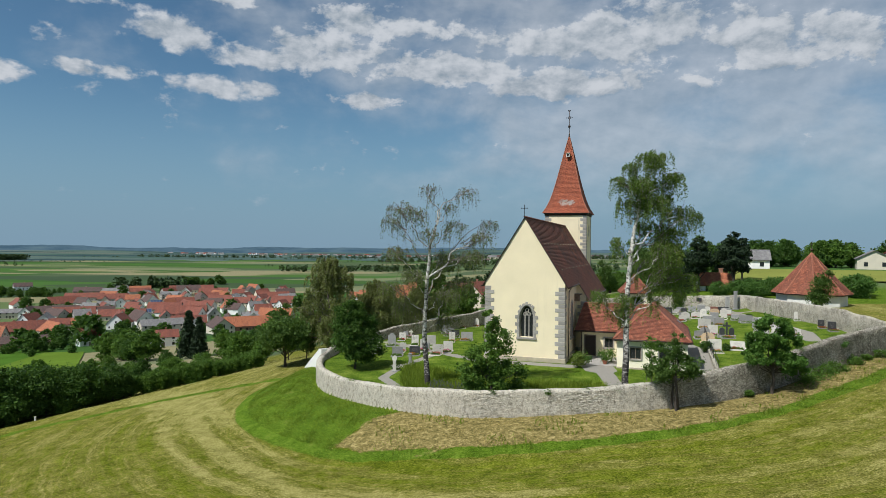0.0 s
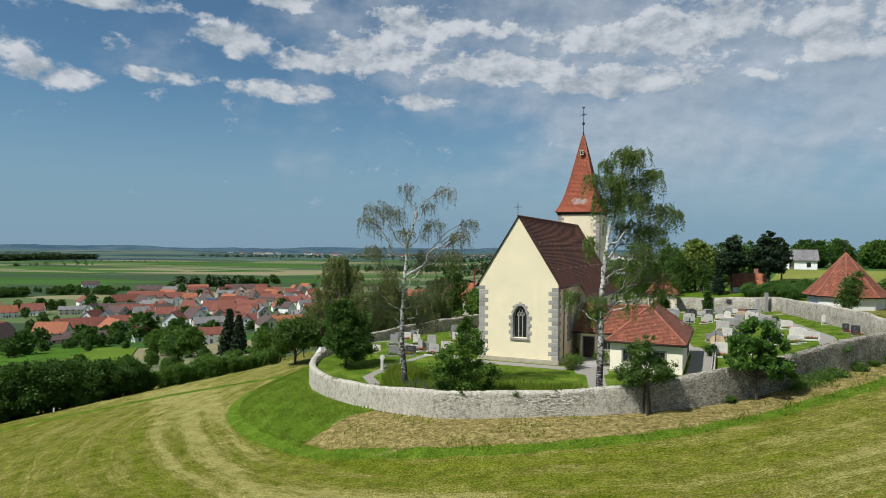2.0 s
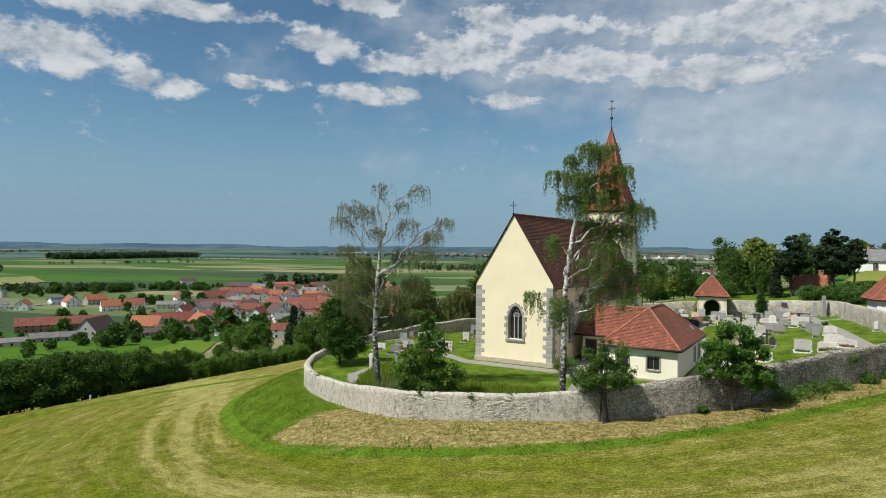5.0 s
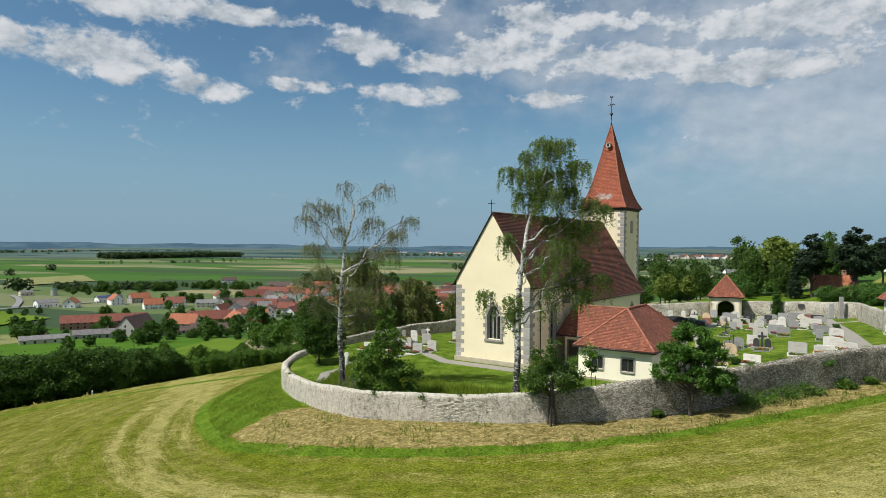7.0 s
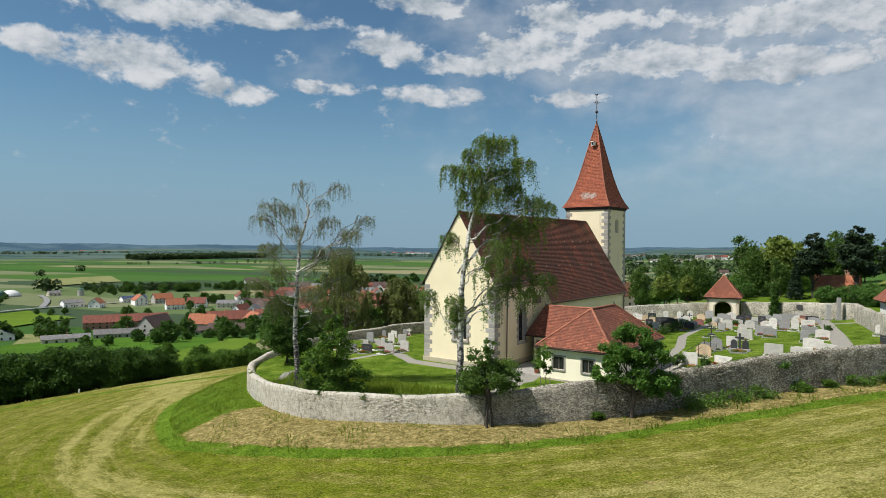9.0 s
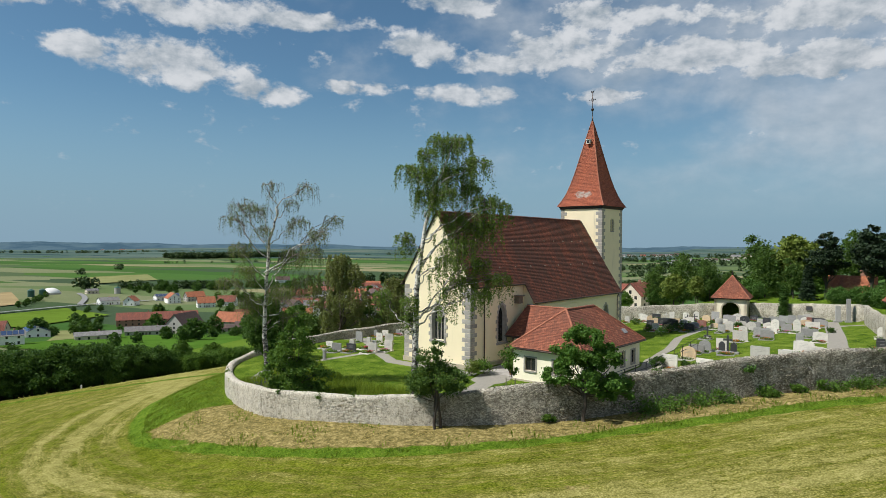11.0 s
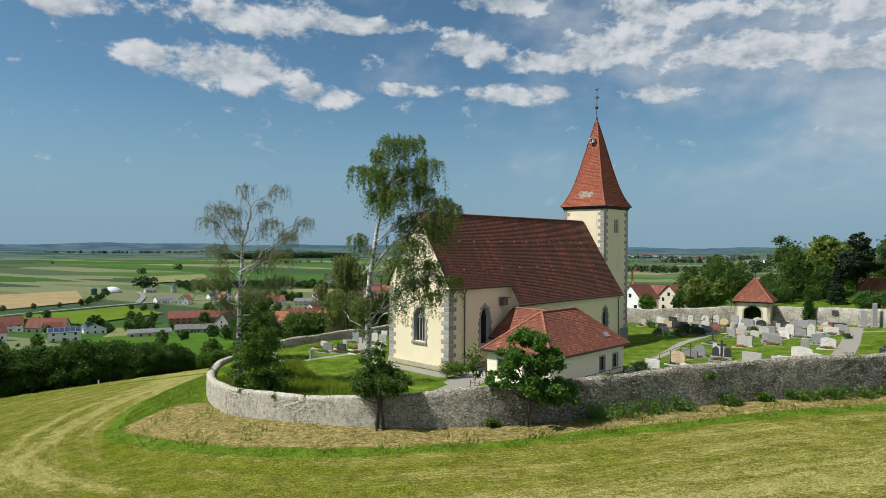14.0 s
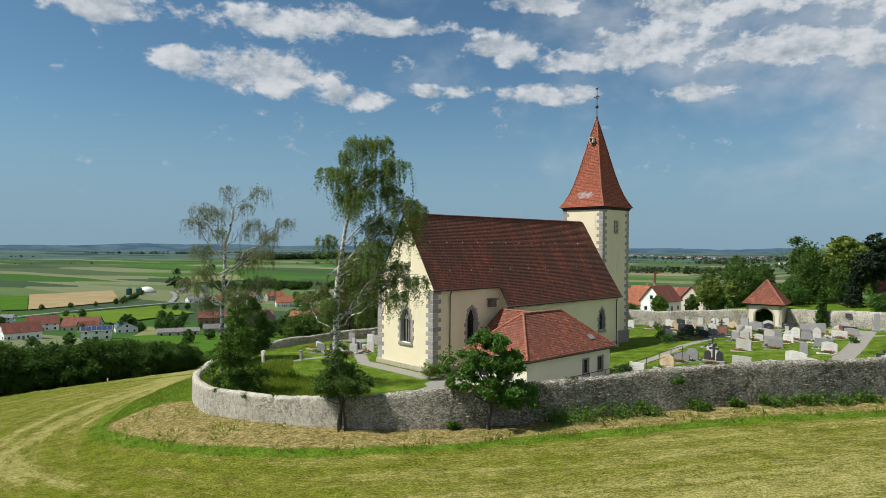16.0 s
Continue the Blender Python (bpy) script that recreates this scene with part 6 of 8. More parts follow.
def join_far_trees():
    """The trees among the far houses, too many to count, as one mesh."""
    rng = np.random.default_rng(8)
    out, trunk = [], []
    for key, m in FAR_TREES:
        crown = [c for c in kind_of(key).children if c.name.startswith("crown")][0].data
        v = np.empty(len(crown.vertices) * 3, np.float32)
        crown.vertices.foreach_get("co", v)
        q = v.reshape(-1, 4, 3)
        q = q[rng.choice(len(q), 620, replace=False)]
        c = q.mean(1, keepdims=True)
        q = c + (q - c) * 2.1
        M = np.array(m)
        out.append(q @ M[:3, :3].T + M[:3, 3])
        trunk.append((np.array([(0, 0, -0.5), (0, 0, 2), (0, 0, 4)]) * m.to_scale()[2] + M[:3, 3], [0.3, 0.22, 0.1], 5))
    for key, m in KINDS.items():
        if key not in PLACED:
            m.matrix_basis = FAR_TREES.pop()[1]
            PLACED.add(key)
    ob = quads_mesh("village_trees", np.concatenate(out), LEAF_DARK, None)
    tagged(ob, "green garden trees among the village houses", "trees", kind="stuff")
    tubes_mesh("trunk", trunk, BARK, ob)

# ---- churchyard things ----
STONES = {
    "w": plain("pale_limestone", (0.55, 0.525, 0.47), 0.7, 0.18, 4, bump=0.08, by_object=0.5),
    "g": plain("grey_granite", (0.29, 0.285, 0.275), 0.45, 0.2, 6, bump=0.05, by_object=0.4),
    "d": plain("dark_granite", (0.05, 0.05, 0.055), 0.3, 0.2, 6, bump=0.03, by_object=0.4),
    "p": plain("red_granite", (0.26, 0.11, 0.08), 0.4, 0.2, 6, bump=0.04, by_object=0.3),
    "s": plain("tan_sandstone", (0.52, 0.39, 0.24), 0.85, 0.2, 4, bump=0.15, by_object=0.3),
}
SOIL = plain("grave_soil", (0.075, 0.055, 0.035), 0.95, 0.3, 4, bump=0.4)
FLOWERS = {k: leaf_material("petals_" + k, tuple(c * 0.6 for c in v), v, 0.2, 0.6) for k, v in {"red": (0.45, 0.03, 0.03), "pink": (0.55, 0.13, 0.25), "white": (0.65, 0.62, 0.55), "orange": (0.55, 0.2, 0.03)}.items()}
GRAVE_TURN = {}


def slab_outline(style, w, h):
    a = w / 2
    if style == "t":
        return [(-a, 0), (-a, h * 0.72), (-a * 0.55, h * 0.9), (0, h), (a * 0.55, h * 0.9), (a, h * 0.72), (a, 0)]
    if style == "r":
        return [(-a * 0.9, 0), (-a, h * 0.45)] + [(-a * math.cos(t), h * 0.5 + h * 0.5 * math.sin(t)) for t in np.linspace(0.15, 2.6, 8)] + [(a * 0.98, h * 0.4), (a * 0.85, 0)]
    if style == "a":
        return [(-a, 0), (-a, h * 0.82), (-a * 0.6, h * 0.95), (0, h), (a * 0.6, h * 0.95), (a, h * 0.82), (a, 0)]
    if style == "q":
        return [(-a, 0), (-a * 0.97, h * 0.9), (-a * 0.3, h), (a * 0.6, h * 0.93), (a, h * 0.8), (a, 0)]
    return [(-a, 0), (-a, h * 0.97), (-a * 0.94, h), (a * 0.94, h), (a, h * 0.97), (a, 0)]


def solid_slab(bm, outline, depth, z=0.0, x=0.0, bevel=0.012):
    n0 = len(bm.faces)
    prism(bm, [(px + x, pz + z) for px, pz in outline], Matrix.Translation((0, -depth / 2, 0)), depth)
    return bm


def grave(x, y, w, h, style, stone, turn, seed, flowers=True):
    rng = np.random.default_rng(seed)
    words = {"w": "pale limestone", "g": "grey granite", "d": "polished dark granite", "p": "reddish granite", "s": "tan sandstone"}[stone]
    forms = {"t": "pointed", "r": "rounded free-form", "a": "arched", "q": "slanted-top", "b": "straight-topped", "c": "cross-shaped", "x": "cross between two slabs"}[style]
    g = thing("grave", forms + " " + words + " headstone with a planted bed", "gravestone", pose(x, y, at(x, y) - 0.02, 0, 0, turn), "graves in the churchyard")
    mat = STONES[stone]
    d = 0.16 if w > 0.8 else 0.2
    if style == "c":
        bm = boxes((-w * 0.3, w * 0.3, -0.18, 0.18, -0.1, h * 0.30), bevel=0.02)
        part("base_stone", bm, mat, g)
        part("cross", boxes((-0.07, 0.07, -0.07, 0.07, h * 0.30, h), (-w * 0.42, w * 0.42, -0.065, 0.065, h * 0.66, h * 0.66 + 0.14), bevel=0.012), mat, g)
    elif style == "x":
        part("base_stone", boxes((-w * 0.62, w * 0.62, -0.25, 0.25, -0.1, 0.28), bevel=0.02), STONES["g"], g)
        for s in (-1, 1):
            o = part("slab", solid_slab(bmesh.new(), slab_outline("t", w * 0.36, h * 0.5), 0.16, 0.28), mat, g)
            o.location.x = s * w * 0.33
        part("cross", boxes((-0.10, 0.10, -0.08, 0.08, 0.28, h), (-0.42, 0.42, -0.075, 0.075, h * 0.70, h * 0.70 + 0.20), bevel=0.015), mat, g)
    else:
        part("plinth", boxes((-w * 0.56, w * 0.56, -0.17, 0.17, -0.1, 0.14), bevel=0.015), mat, g)
        o = part("headstone", solid_slab(bmesh.new(), slab_outline(style, w, h - 0.14), d, 0.14), mat, g)
        # worn lettering that cannot be read: shallow bars
        bm = bmesh.new()
        rows = rng.integers(2, 5)
        for r in range(rows):
            ww = w * rng.uniform(0.18, 0.34)
            z = 0.14 + (h - 0.14) * (0.70 - 0.13 * r)
            box(bm, -ww * 0.8, ww * 0.8, -d / 2 - 0.005, -d / 2 + 0.004, z, z + 0.02)
        part("inscription", bm, STONES["g"], o)
    # kerbed bed
    bw, bl = max(0.8, min(1.5, w * 1.1)) / 2, rng.uniform(1.0, 1.5)
    part("kerb", boxes((-bw, -bw + 0.08, -bl, -0.2, -0.1, 0.12), (bw - 0.08, bw, -bl, -0.2, -0.1, 0.12), (-bw, bw, -bl - 0.08, -bl, -0.1, 0.12), bevel=0.01), STONES["g"] if stone in "dgp" else STONES["w"], g)
    part("soil", boxes((-bw + 0.08, bw - 0.08, -bl, -0.2, -0.1, 0.07)), SOIL, g)
    n = 150
    c = np.stack([rng.uniform(-bw + 0.1, bw - 0.1, n), rng.uniform(-bl + 0.05, -0.25, n), rng.uniform(0.08, 0.26, n)], -1)
    quads_mesh("planting", leaves(c, 0.12, rng, 1.2), LEAF_MID, g, kind="stuff")
    if flowers and rng.random() < 0.9:
        k = rng.choice(list(FLOWERS))
        cx, cy = rng.uniform(-bw * 0.4, bw * 0.4), rng.uniform(-bl * 0.8, -0.35)
        c = np.stack([cx + rng.standard_normal(130) * 0.24, cy + rng.standard_normal(130) * 0.2, rng.uniform(0.12, 0.34, 130)], -1)
        quads_mesh("bloom", leaves(c, 0.085, rng, 1.0), FLOWERS[k], g, k + " flowers", kind="stuff")
    return g


GRAVES = {
    "wb": [(28.3, 66.4, 1.3, 1.3), (31.1, 67.3, 1.5, 0.8), (32.9, 77.9, 1.1, 1.2), (35.1, 86.0, 1.6, 1.2), (35.8, 71.8, 1.6, 1.2), (37.8, 72.3, 1.0, 0.8), (38.5, 73.0, 1.5, 0.7), (34.5, 98.0, 1.2, 1.0), (39.3, 108.6, 1.2, 0.8), (34.4, 108.0, 1.0, 0.9), (20.3, 116.1, 0.8, 1.1), (22.8, 117.5, 1.2, 1.2), (44.4, 100.7, 1.6, 0.9), (27.1, 118.6, 0.9, 1.4)],
    "sr": [(29.8, 71.8, 1.5, 1.2), (44.2, 104.4, 1.5, 0.9)],
    "gq": [(30.5, 75.6, 1.5, 0.9), (38.0, 88.2, 1.4, 1.1), (41.2, 111.3, 1.5, 0.9), (45.8, 103.7, 1.6, 1.0), (42.9, 94.0, 1.2, 0.8), (35.3, 112.5, 1.8, 1.2)],
    "gr": [(31.3, 76.4, 1.2, 1.2)],
    "dx": [(33.3, 75.0, 1.6, 1.8)],
    "wq": [(39.8, 75.5, 1.8, 1.2), (40.7, 74.4, 1.7, 0.8), (42.7, 85.1, 1.4, 1.1)],
    "gb": [(42.4, 89.7, 1.7, 1.0), (40.5, 83.0, 0.7, 1.2), (37.7, 90.7, 1.8, 1.1), (33.6, 96.3, 0.9, 1.1), (29.0, 101.9, 1.0, 1.3), (37.8, 100.8, 1.4, 1.0), (42.8, 106.1, 1.0, 1.4), (44.7, 111.4, 1.1, 1.0), (33.5, 115.4, 1.2, 1.5), (35.2, 109.7, 1.8, 1.2), (42.1, 108.6, 1.2, 1.2), (41.0, 96.9, 1.2, 1.0), (-6.0, 73.7, 0.9, 1.2), (-4.8, 66.6, 1.1, 0.9), (-1.8, 69.4, 0.6, 0.8), (0.8, 83.0, 1.1, 0.9), (2.8, 77.2, 1.4, 1.0), (0.3, 86.0, 1.1, 1.1), (-6.4, 78.7, 0.5, 0.9), (-4.9, 82.0, 0.6, 0.8)],
    "wt": [(42.0, 95.8, 0.9, 1.7), (39.4, 99.8, 1.5, 1.0), (5.0, 97.5, 0.7, 1.3)],
    "wa": [(39.9, 98.3, 0.9, 1.5), (36.3, 104.5, 1.5, 0.9), (29.1, 117.3, 0.7, 1.4), (17.4, 114.9, 1.2, 1.3), (34.7, 100.3, 1.1, 1.2), (33.6, 105.0, 1.0, 1.3), (30.8, 118.4, 0.9, 1.4), (29.3, 119.5, 0.8, 1.2), (22.2, 119.5, 0.9, 1.3), (49.0, 88.7, 0.7, 1.2)],
    "dc": [(31.8, 89.0, 1.3, 1.5), (30.5, 114.3, 1.1, 1.3), (29.5, 111.2, 0.9, 1.4)],
    "da": [(36.9, 105.2, 1.2, 1.5)],
    "db": [(27.1, 103.4, 1.9, 1.5), (28.0, 100.9, 0.8, 1.4), (24.9, 114.0, 1.3, 1.5), (24.6, 103.3, 1.0, 1.3), (26.0, 108.0, 1.2, 1.2), (45.7, 104.6, 1.6, 1.1), (38.8, 113.7, 1.1, 0.9), (46.7, 79.0, 0.7, 1.0), (46.0, 75.6, 0.9, 1.1), (-3.0, 66.5, 1.1, 0.9), (1.5, 81.2, 1.0, 0.9)],
    "dq": [(29.8, 99.0, 1.4, 1.1)],
    "pa": [(31.4, 105.6, 1.3, 1.0)],
    "wc": [(26.3, 116.1, 1.2, 1.6), (24.9, 119.0, 0.8, 1.6), (-4.2, 81.5, 0.7, 1.0), (2.7, 95.0, 0.9, 1.4)],
    "pb": [(45.3, 107.1, 1.3, 1.0)],
    "wl": [(-7.1, 69.0, 0.9, 0.7), (-4.4, 69.2, 0.6, 0.9), (-5.1, 78.7, 0.8, 0.9), (-3.3, 73.6, 0.8, 1.1), (-2.3, 69.1, 0.5, 1.2), (-0.6, 66.7, 1.1, 1.0), (0.5, 68.2, 1.0, 1.1), (-3.6, 86.2, 0.8, 1.0), (1.0, 75.8, 0.7, 1.1), (-1.4, 72.2, 1.0, 1.2)],
}
STYLE = {"b": "b", "a": "a", "l": "b", "r": "r", "q": "q", "x": "x", "c": "c", "t": "t"}
seed = 100
for key, rows in GRAVES.items():
    for x, y, w, hh in rows:
        seed += 1
        turn = -20 + (seed * 37 % 17 - 8) + (0 if x > 10 else 12)
        grave(x, y, w, hh, STYLE[key[1]], key[0], turn, seed)

# war memorial pillars
for x, y, hh, wdt in ((49.0, 110.6, 2.3, 0.62), (50.2, 110.2, 3.2, 0.5)):
    o = thing("memorial_pillar", "grey stone memorial pillar by the churchyard wall", "memorial", up(x, y), "memorial pillars")
    part("shaft", boxes((-wdt / 2, wdt / 2, -0.22, 0.22, -0.1, hh), bevel=0.03), STONES["g"], o)
    part("base_stone", boxes((-wdt * 0.8, wdt * 0.8, -0.4, 0.4, -0.2, 0.2), bevel=0.03), STONES["g"], o)
# round-headed wayside stone and small post on the west lawn
o = thing("wayside_stone", "weathered pale stone column with a round head", "memorial", up(-4.4, 57.6) @ Matrix.Scale(0.68, 4))
part("shaft", boxes((-0.2, 0.2, -0.15, 0.15, -0.2, 1.5), bevel=0.03), STONES["w"], o)
bm = bmesh.new()
bmesh.ops.create_cone(bm, cap_ends=True, segments=18, radius1=0.34, radius2=0.34, depth=0.26, matrix=pose(0, 0, 1.78, 90, 0, 0))
part("head", bm, STONES["w"], o)
part("base_stone", boxes((-0.35, 0.35, -0.3, 0.3, -0.2, 0.15), bevel=0.03), STONES["g"], o)

# flower pot beside the porch
o = thing("flower_pot", "terracotta pot with green plant beside the porch", "flower pot", pose(15.6, 61.3, at(15.6, 61.3) + 0.02))
bm = bmesh.new()
bmesh.ops.create_cone(bm, cap_ends=True, segments=14, radius1=0.15, radius2=0.23, depth=0.36, matrix=Matrix.Translation((0, 0, 0.18)))
bmesh.ops.create_cone(bm, cap_ends=True, segments=14, radius1=0.25, radius2=0.25, depth=0.06, matrix=Matrix.Translation((0, 0, 0.35)))
part("pot", bm, RIDGE, o)
rng = np.random.default_rng(71)
quads_mesh("planting", leaves(np.c_[rng.standard_normal((160, 2)) * 0.14, rng.uniform(0.38, 0.7, 160)], 0.11, rng, 1.3), LEAF_MID, o, kind="stuff")
# wreath on a fresh grave before the thin birch
o = thing("grave_wreath", "round wreath of leaves and pale flowers on the lawn", "wreath", pose(-4.1, 59.0, at(-4.1, 59.0)))
a = rng.uniform(0, 2 * np.pi, 420)
ringed = np.c_[np.cos(a) * 0.55, np.sin(a) * 0.55, np.full(420, 0.14)] + rng.standard_normal((420, 3)) * np.array([0.11, 0.11, 0.06])
quads_mesh("greenery", leaves(ringed[:240], 0.12, rng, 1.3), LEAF_DARK, o, kind="stuff")
quads_mesh("bloom", leaves(ringed[240:] + np.array([0, 0, 0.07]), 0.11, rng, 1.0), FLOWERS["white"], o, "pale flowers", kind="stuff")
bm = boxes((-0.5, 0.5, -0.5, 0.5, -0.1, 0.07), bevel=0.05)
part("soil", bm, SOIL, o)
# short stone post beside the wayside stone
o = thing("stone_post", "short weathered stone post on the lawn", "post", pose(-3.2, 61.6, at(-3.2, 61.6)))
part("shaft", boxes((-0.14, 0.14, -0.14, 0.14, -0.2, 0.85), bevel=0.04), STONES["g"], o)
part("cap", boxes((-0.18, 0.18, -0.18, 0.18, 0.85, 0.95), bevel=0.03), STONES["g"], o)
o = thing("wall_plaque", "dark framed memorial plaque hung on the churchyard wall", "plaque", pose(42.93, 118.84, 1.65, 0, 0, -28.8), "plaques on the wall")
part("board", boxes((-0.42, 0.42, -0.03, 0.12, -0.3, 0.3)), STONES["d"], o)
part("frame", boxes((-0.48, 0.48, -0.05, -0.01, 0.3, 0.36), (-0.48, 0.48, -0.05, -0.01, -0.36, -0.3), (-0.48, -0.42, -0.05, -0.01, -0.3, 0.3), (0.42, 0.48, -0.05, -0.01, -0.3, 0.3)), OLD_WOOD, o)
o = thing("wall_plaque", "dark framed memorial plaque hung on the churchyard wall", "plaque", pose(46.37, 116.35, 2.00, 0, 0, -41.6), "plaques on the wall")
part("board", boxes((-0.42, 0.42, -0.03, 0.12, -0.3, 0.3)), STONES["d"], o)
part("frame", boxes((-0.48, 0.48, -0.05, -0.01, 0.3, 0.36), (-0.48, 0.48, -0.05, -0.01, -0.36, -0.3), (-0.48, -0.42, -0.05, -0.01, -0.3, 0.3), (0.42, 0.48, -0.05, -0.01, -0.3, 0.3)), OLD_WOOD, o)

# ---- gatehouse ----
GM = pose(36.2, 121.87, at(36.2, 119.0) - 0.15, 0, 0, -9)
gate = thing("gatehouse", "small plastered gatehouse with arched passage and pyramid tiled roof", "gatehouse", GM)
bm = bmesh.new()
arch = [(-1.25, 0.0), (-1.25, 1.7)] + [(1.25 * math.cos(a), 1.7 + 1.05 * math.sin(a)) for a in np.linspace(math.pi, 0, 11)[1:-1]] + [(1.25, 1.7), (1.25, 0.0)]
outer = [(2.4, 0.0), (2.4, 3.5), (-2.4, 3.5), (-2.4, 0.0)]
for y0 in (-2.4, 1.9):
    # front with a real opening: stones of the wall between outline and arch
    front = [bm.verts.new((x, y0, z)) for x, z in arch]
    back = [bm.verts.new((x, y0 + 0.5, z)) for x, z in arch]
    for vs, f in ((front, 1), (back, -1)):
        y = vs[0].co.y
        left = [bm.verts.new((-2.4, y, z)) for z in (0, 1.7, 3.5)]
        right = [bm.verts.new((2.4, y, z)) for z in (0, 1.7, 3.5)]
        top = [bm.verts.new((v.co.x, y, 3.5)) for v in vs[1:-1]]
        bm.faces.new((left[0], vs[0], vs[1], left[1]))
        bm.faces.new((left[1], vs[1], top[0], left[2]))
        bm.faces.new((vs[-1], right[0], right[1], vs[-2]))
        bm.faces.new((vs[-2], right[1], right[2], top[-1]))
        for i in range(len(top) - 1):
            bm.faces.new((vs[i + 1], vs[i + 2], top[i + 1], top[i]))
    for i in range(len(arch) - 1):
        bm.faces.new((front[i], back[i], back[i + 1], front[i + 1]))
box(bm, -2.4, -2.0, -2.4, 2.4, -0.6, 3.5)
box(bm, 2.0, 2.4, -2.4, 2.4, -0.6, 3.5)
part("wall", bm, GATE_PLASTER, gate)
bm = bmesh.new()
for i in range(len(arch) - 1):
    (x0, z0), (x1, z1) = arch[i], arch[i + 1]
    k = 1.17
    zc = 1.7
    e = lambda x, z: (x * k, z if z <= zc else zc + (z - zc) * k)
    vs = [bm.verts.new((x, -2.44, z)) for x, z in ((x0, z0), (x1, z1), e(x1, z1), e(x0, z0))]
    us = [bm.verts.new((v.co.x, -2.38, v.co.z)) for v in vs]
    bm.faces.new(vs)
    for j in range(4):
        bm.faces.new((vs[j], vs[(j + 1) % 4], us[(j + 1) % 4], us[j]))
part("arch_moulding", bm, PLINTH, gate)
part("ceiling_boards", boxes((-2.0, 2.0, -1.9, 1.9, 3.3, 3.4)), DARK_WOOD, gate)
R, zt = 2.85, 3.5
qs = []
for k in range(4):
    M = Matrix.Rotation(k * math.pi / 2, 3, "Z")
    qs.append([M @ Vector(v) for v in ((-R, -R, zt - 0.1), (R, -R, zt - 0.1), (0, 0, 6.95), (0, 0, 6.95))])
roof("roof", qs, TILE_ANNEX, gate, 0.2)
for k in range(4):
    M = Matrix.Rotation(k * math.pi / 2, 3, "Z")
    ridge_caps(M @ Vector((R, -R, zt - 0.1)), (0, 0, 6.95), gate, RIDGE, 0.45, 0.09, "hip_tile")
part("eave_board", boxes((-R + 0.1, R - 0.1, -R + 0.1, R - 0.1, zt - 0.28, zt - 0.13)), DARK_WOOD, gate)
bm = bmesh.new()
rod(bm, (0, 0, 6.9), (0, 0, 7.8), 0.04)
bmesh.ops.create_uvsphere(bm, u_segments=10, v_segments=7, radius=0.13, matrix=Matrix.Translation((0, 0, 7.25)))
part("finial", bm, COPPER, gate)

# ---- round mortuary house behind the east wall ----
cone = thing("mortuary_house", "many-sided white house with tall conical orange tiled roof", "house", pose(57.3, 99.8, at(60, 99.8) - 0.4, 0, 0, 20))
SIDES, rc = 8, 5.6
gz = at(60, 99.8) - 0.4
bm = bmesh.new()
bmesh.ops.create_cone(bm, cap_ends=True, segments=SIDES, radius1=4.9, radius2=4.9, depth=5.0, matrix=pose(0, 0, 4.5 - gz - 2.55, 0, 0, 0))
part("wall", bm, WHITEWASH, cone)
qs = []
ze, za = 4.5 - gz, 10.75 - gz
for k in range(SIDES):
    a0, a1 = 2 * math.pi * k / SIDES, 2 * math.pi * (k + 1) / SIDES
    pr = [(1.0, ze), (0.72, ze + (za - ze) * 0.25), (0.0, za)]
    for (k0, z0), (k1, z1) in zip(pr, pr[1:]):
        qs.append([(rc * k0 * math.cos(a0), rc * k0 * math.sin(a0), z0), (rc * k0 * math.cos(a1), rc * k0 * math.sin(a1), z0), (rc * k1 * math.cos(a1), rc * k1 * math.sin(a1), z1), (rc * k1 * math.cos(a0), rc * k1 * math.sin(a0), z1)])
roof("roof", qs, TILE_ANNEX, cone, 0.22)
for k in range(SIDES):
    a0 = 2 * math.pi * k / SIDES
    ridge_caps((rc * math.cos(a0), rc * math.sin(a0), ze), (0.72 * rc * math.cos(a0), 0.72 * rc * math.sin(a0), ze + (za - ze) * 0.25), cone, RIDGE, 0.5, 0.1, "hip_tile")
    ridge_caps((0.72 * rc * math.cos(a0), 0.72 * rc * math.sin(a0), ze + (za - ze) * 0.25), (0, 0, za), cone, RIDGE, 0.5, 0.1, "hip_tile")
bm = bmesh.new()
bmesh.ops.create_cone(bm, cap_ends=True, segments=SIDES, radius1=rc - 0.1, radius2=rc - 0.1, depth=0.16, matrix=pose(0, 0, ze - 0.1))
part("eave_board", bm, DARK_WOOD, cone)
bm = bmesh.new()
rod(bm, (0, 0, za - 0.2), (0, 0, za + 1.7), 0.04)
rod(bm, (-0.3, 0, za + 1.3), (0.3, 0, za + 1.3), 0.035)
bmesh.ops.create_uvsphere(bm, u_segments=10, v_segments=7, radius=0.2, matrix=Matrix.Translation((0, 0, za + 0.5)))
part("finial", bm, COPPER, cone)

# further graves in the rows between
taken = [(x, y) for rows in GRAVES.values() for x, y, w, hh in rows]
grng = random.Random(55)
count = tries = 0
while count < 18 and tries < 6000:
    tries += 1
    row = grng.randrange(9)
    x = grng.uniform(23, 46)
    y = 97 + row * 2.6 - 0.32 * (x - 34) + grng.uniform(-0.4, 0.4)
    if any((x - a) ** 2 + (y - b) ** 2 < 1.9 ** 2 for a, b in taken) or path_at(x, y) or y < 110 and x < 25 or y > 117:
        continue
    taken.append((x, y))
    count += 1
    st = grng.choice("wwwggds")
    grave(x, y, grng.uniform(0.8, 1.4), grng.uniform(0.8, 1.35), grng.choice("batqr"), st, -20 + grng.uniform(-8, 8), 700 + count)
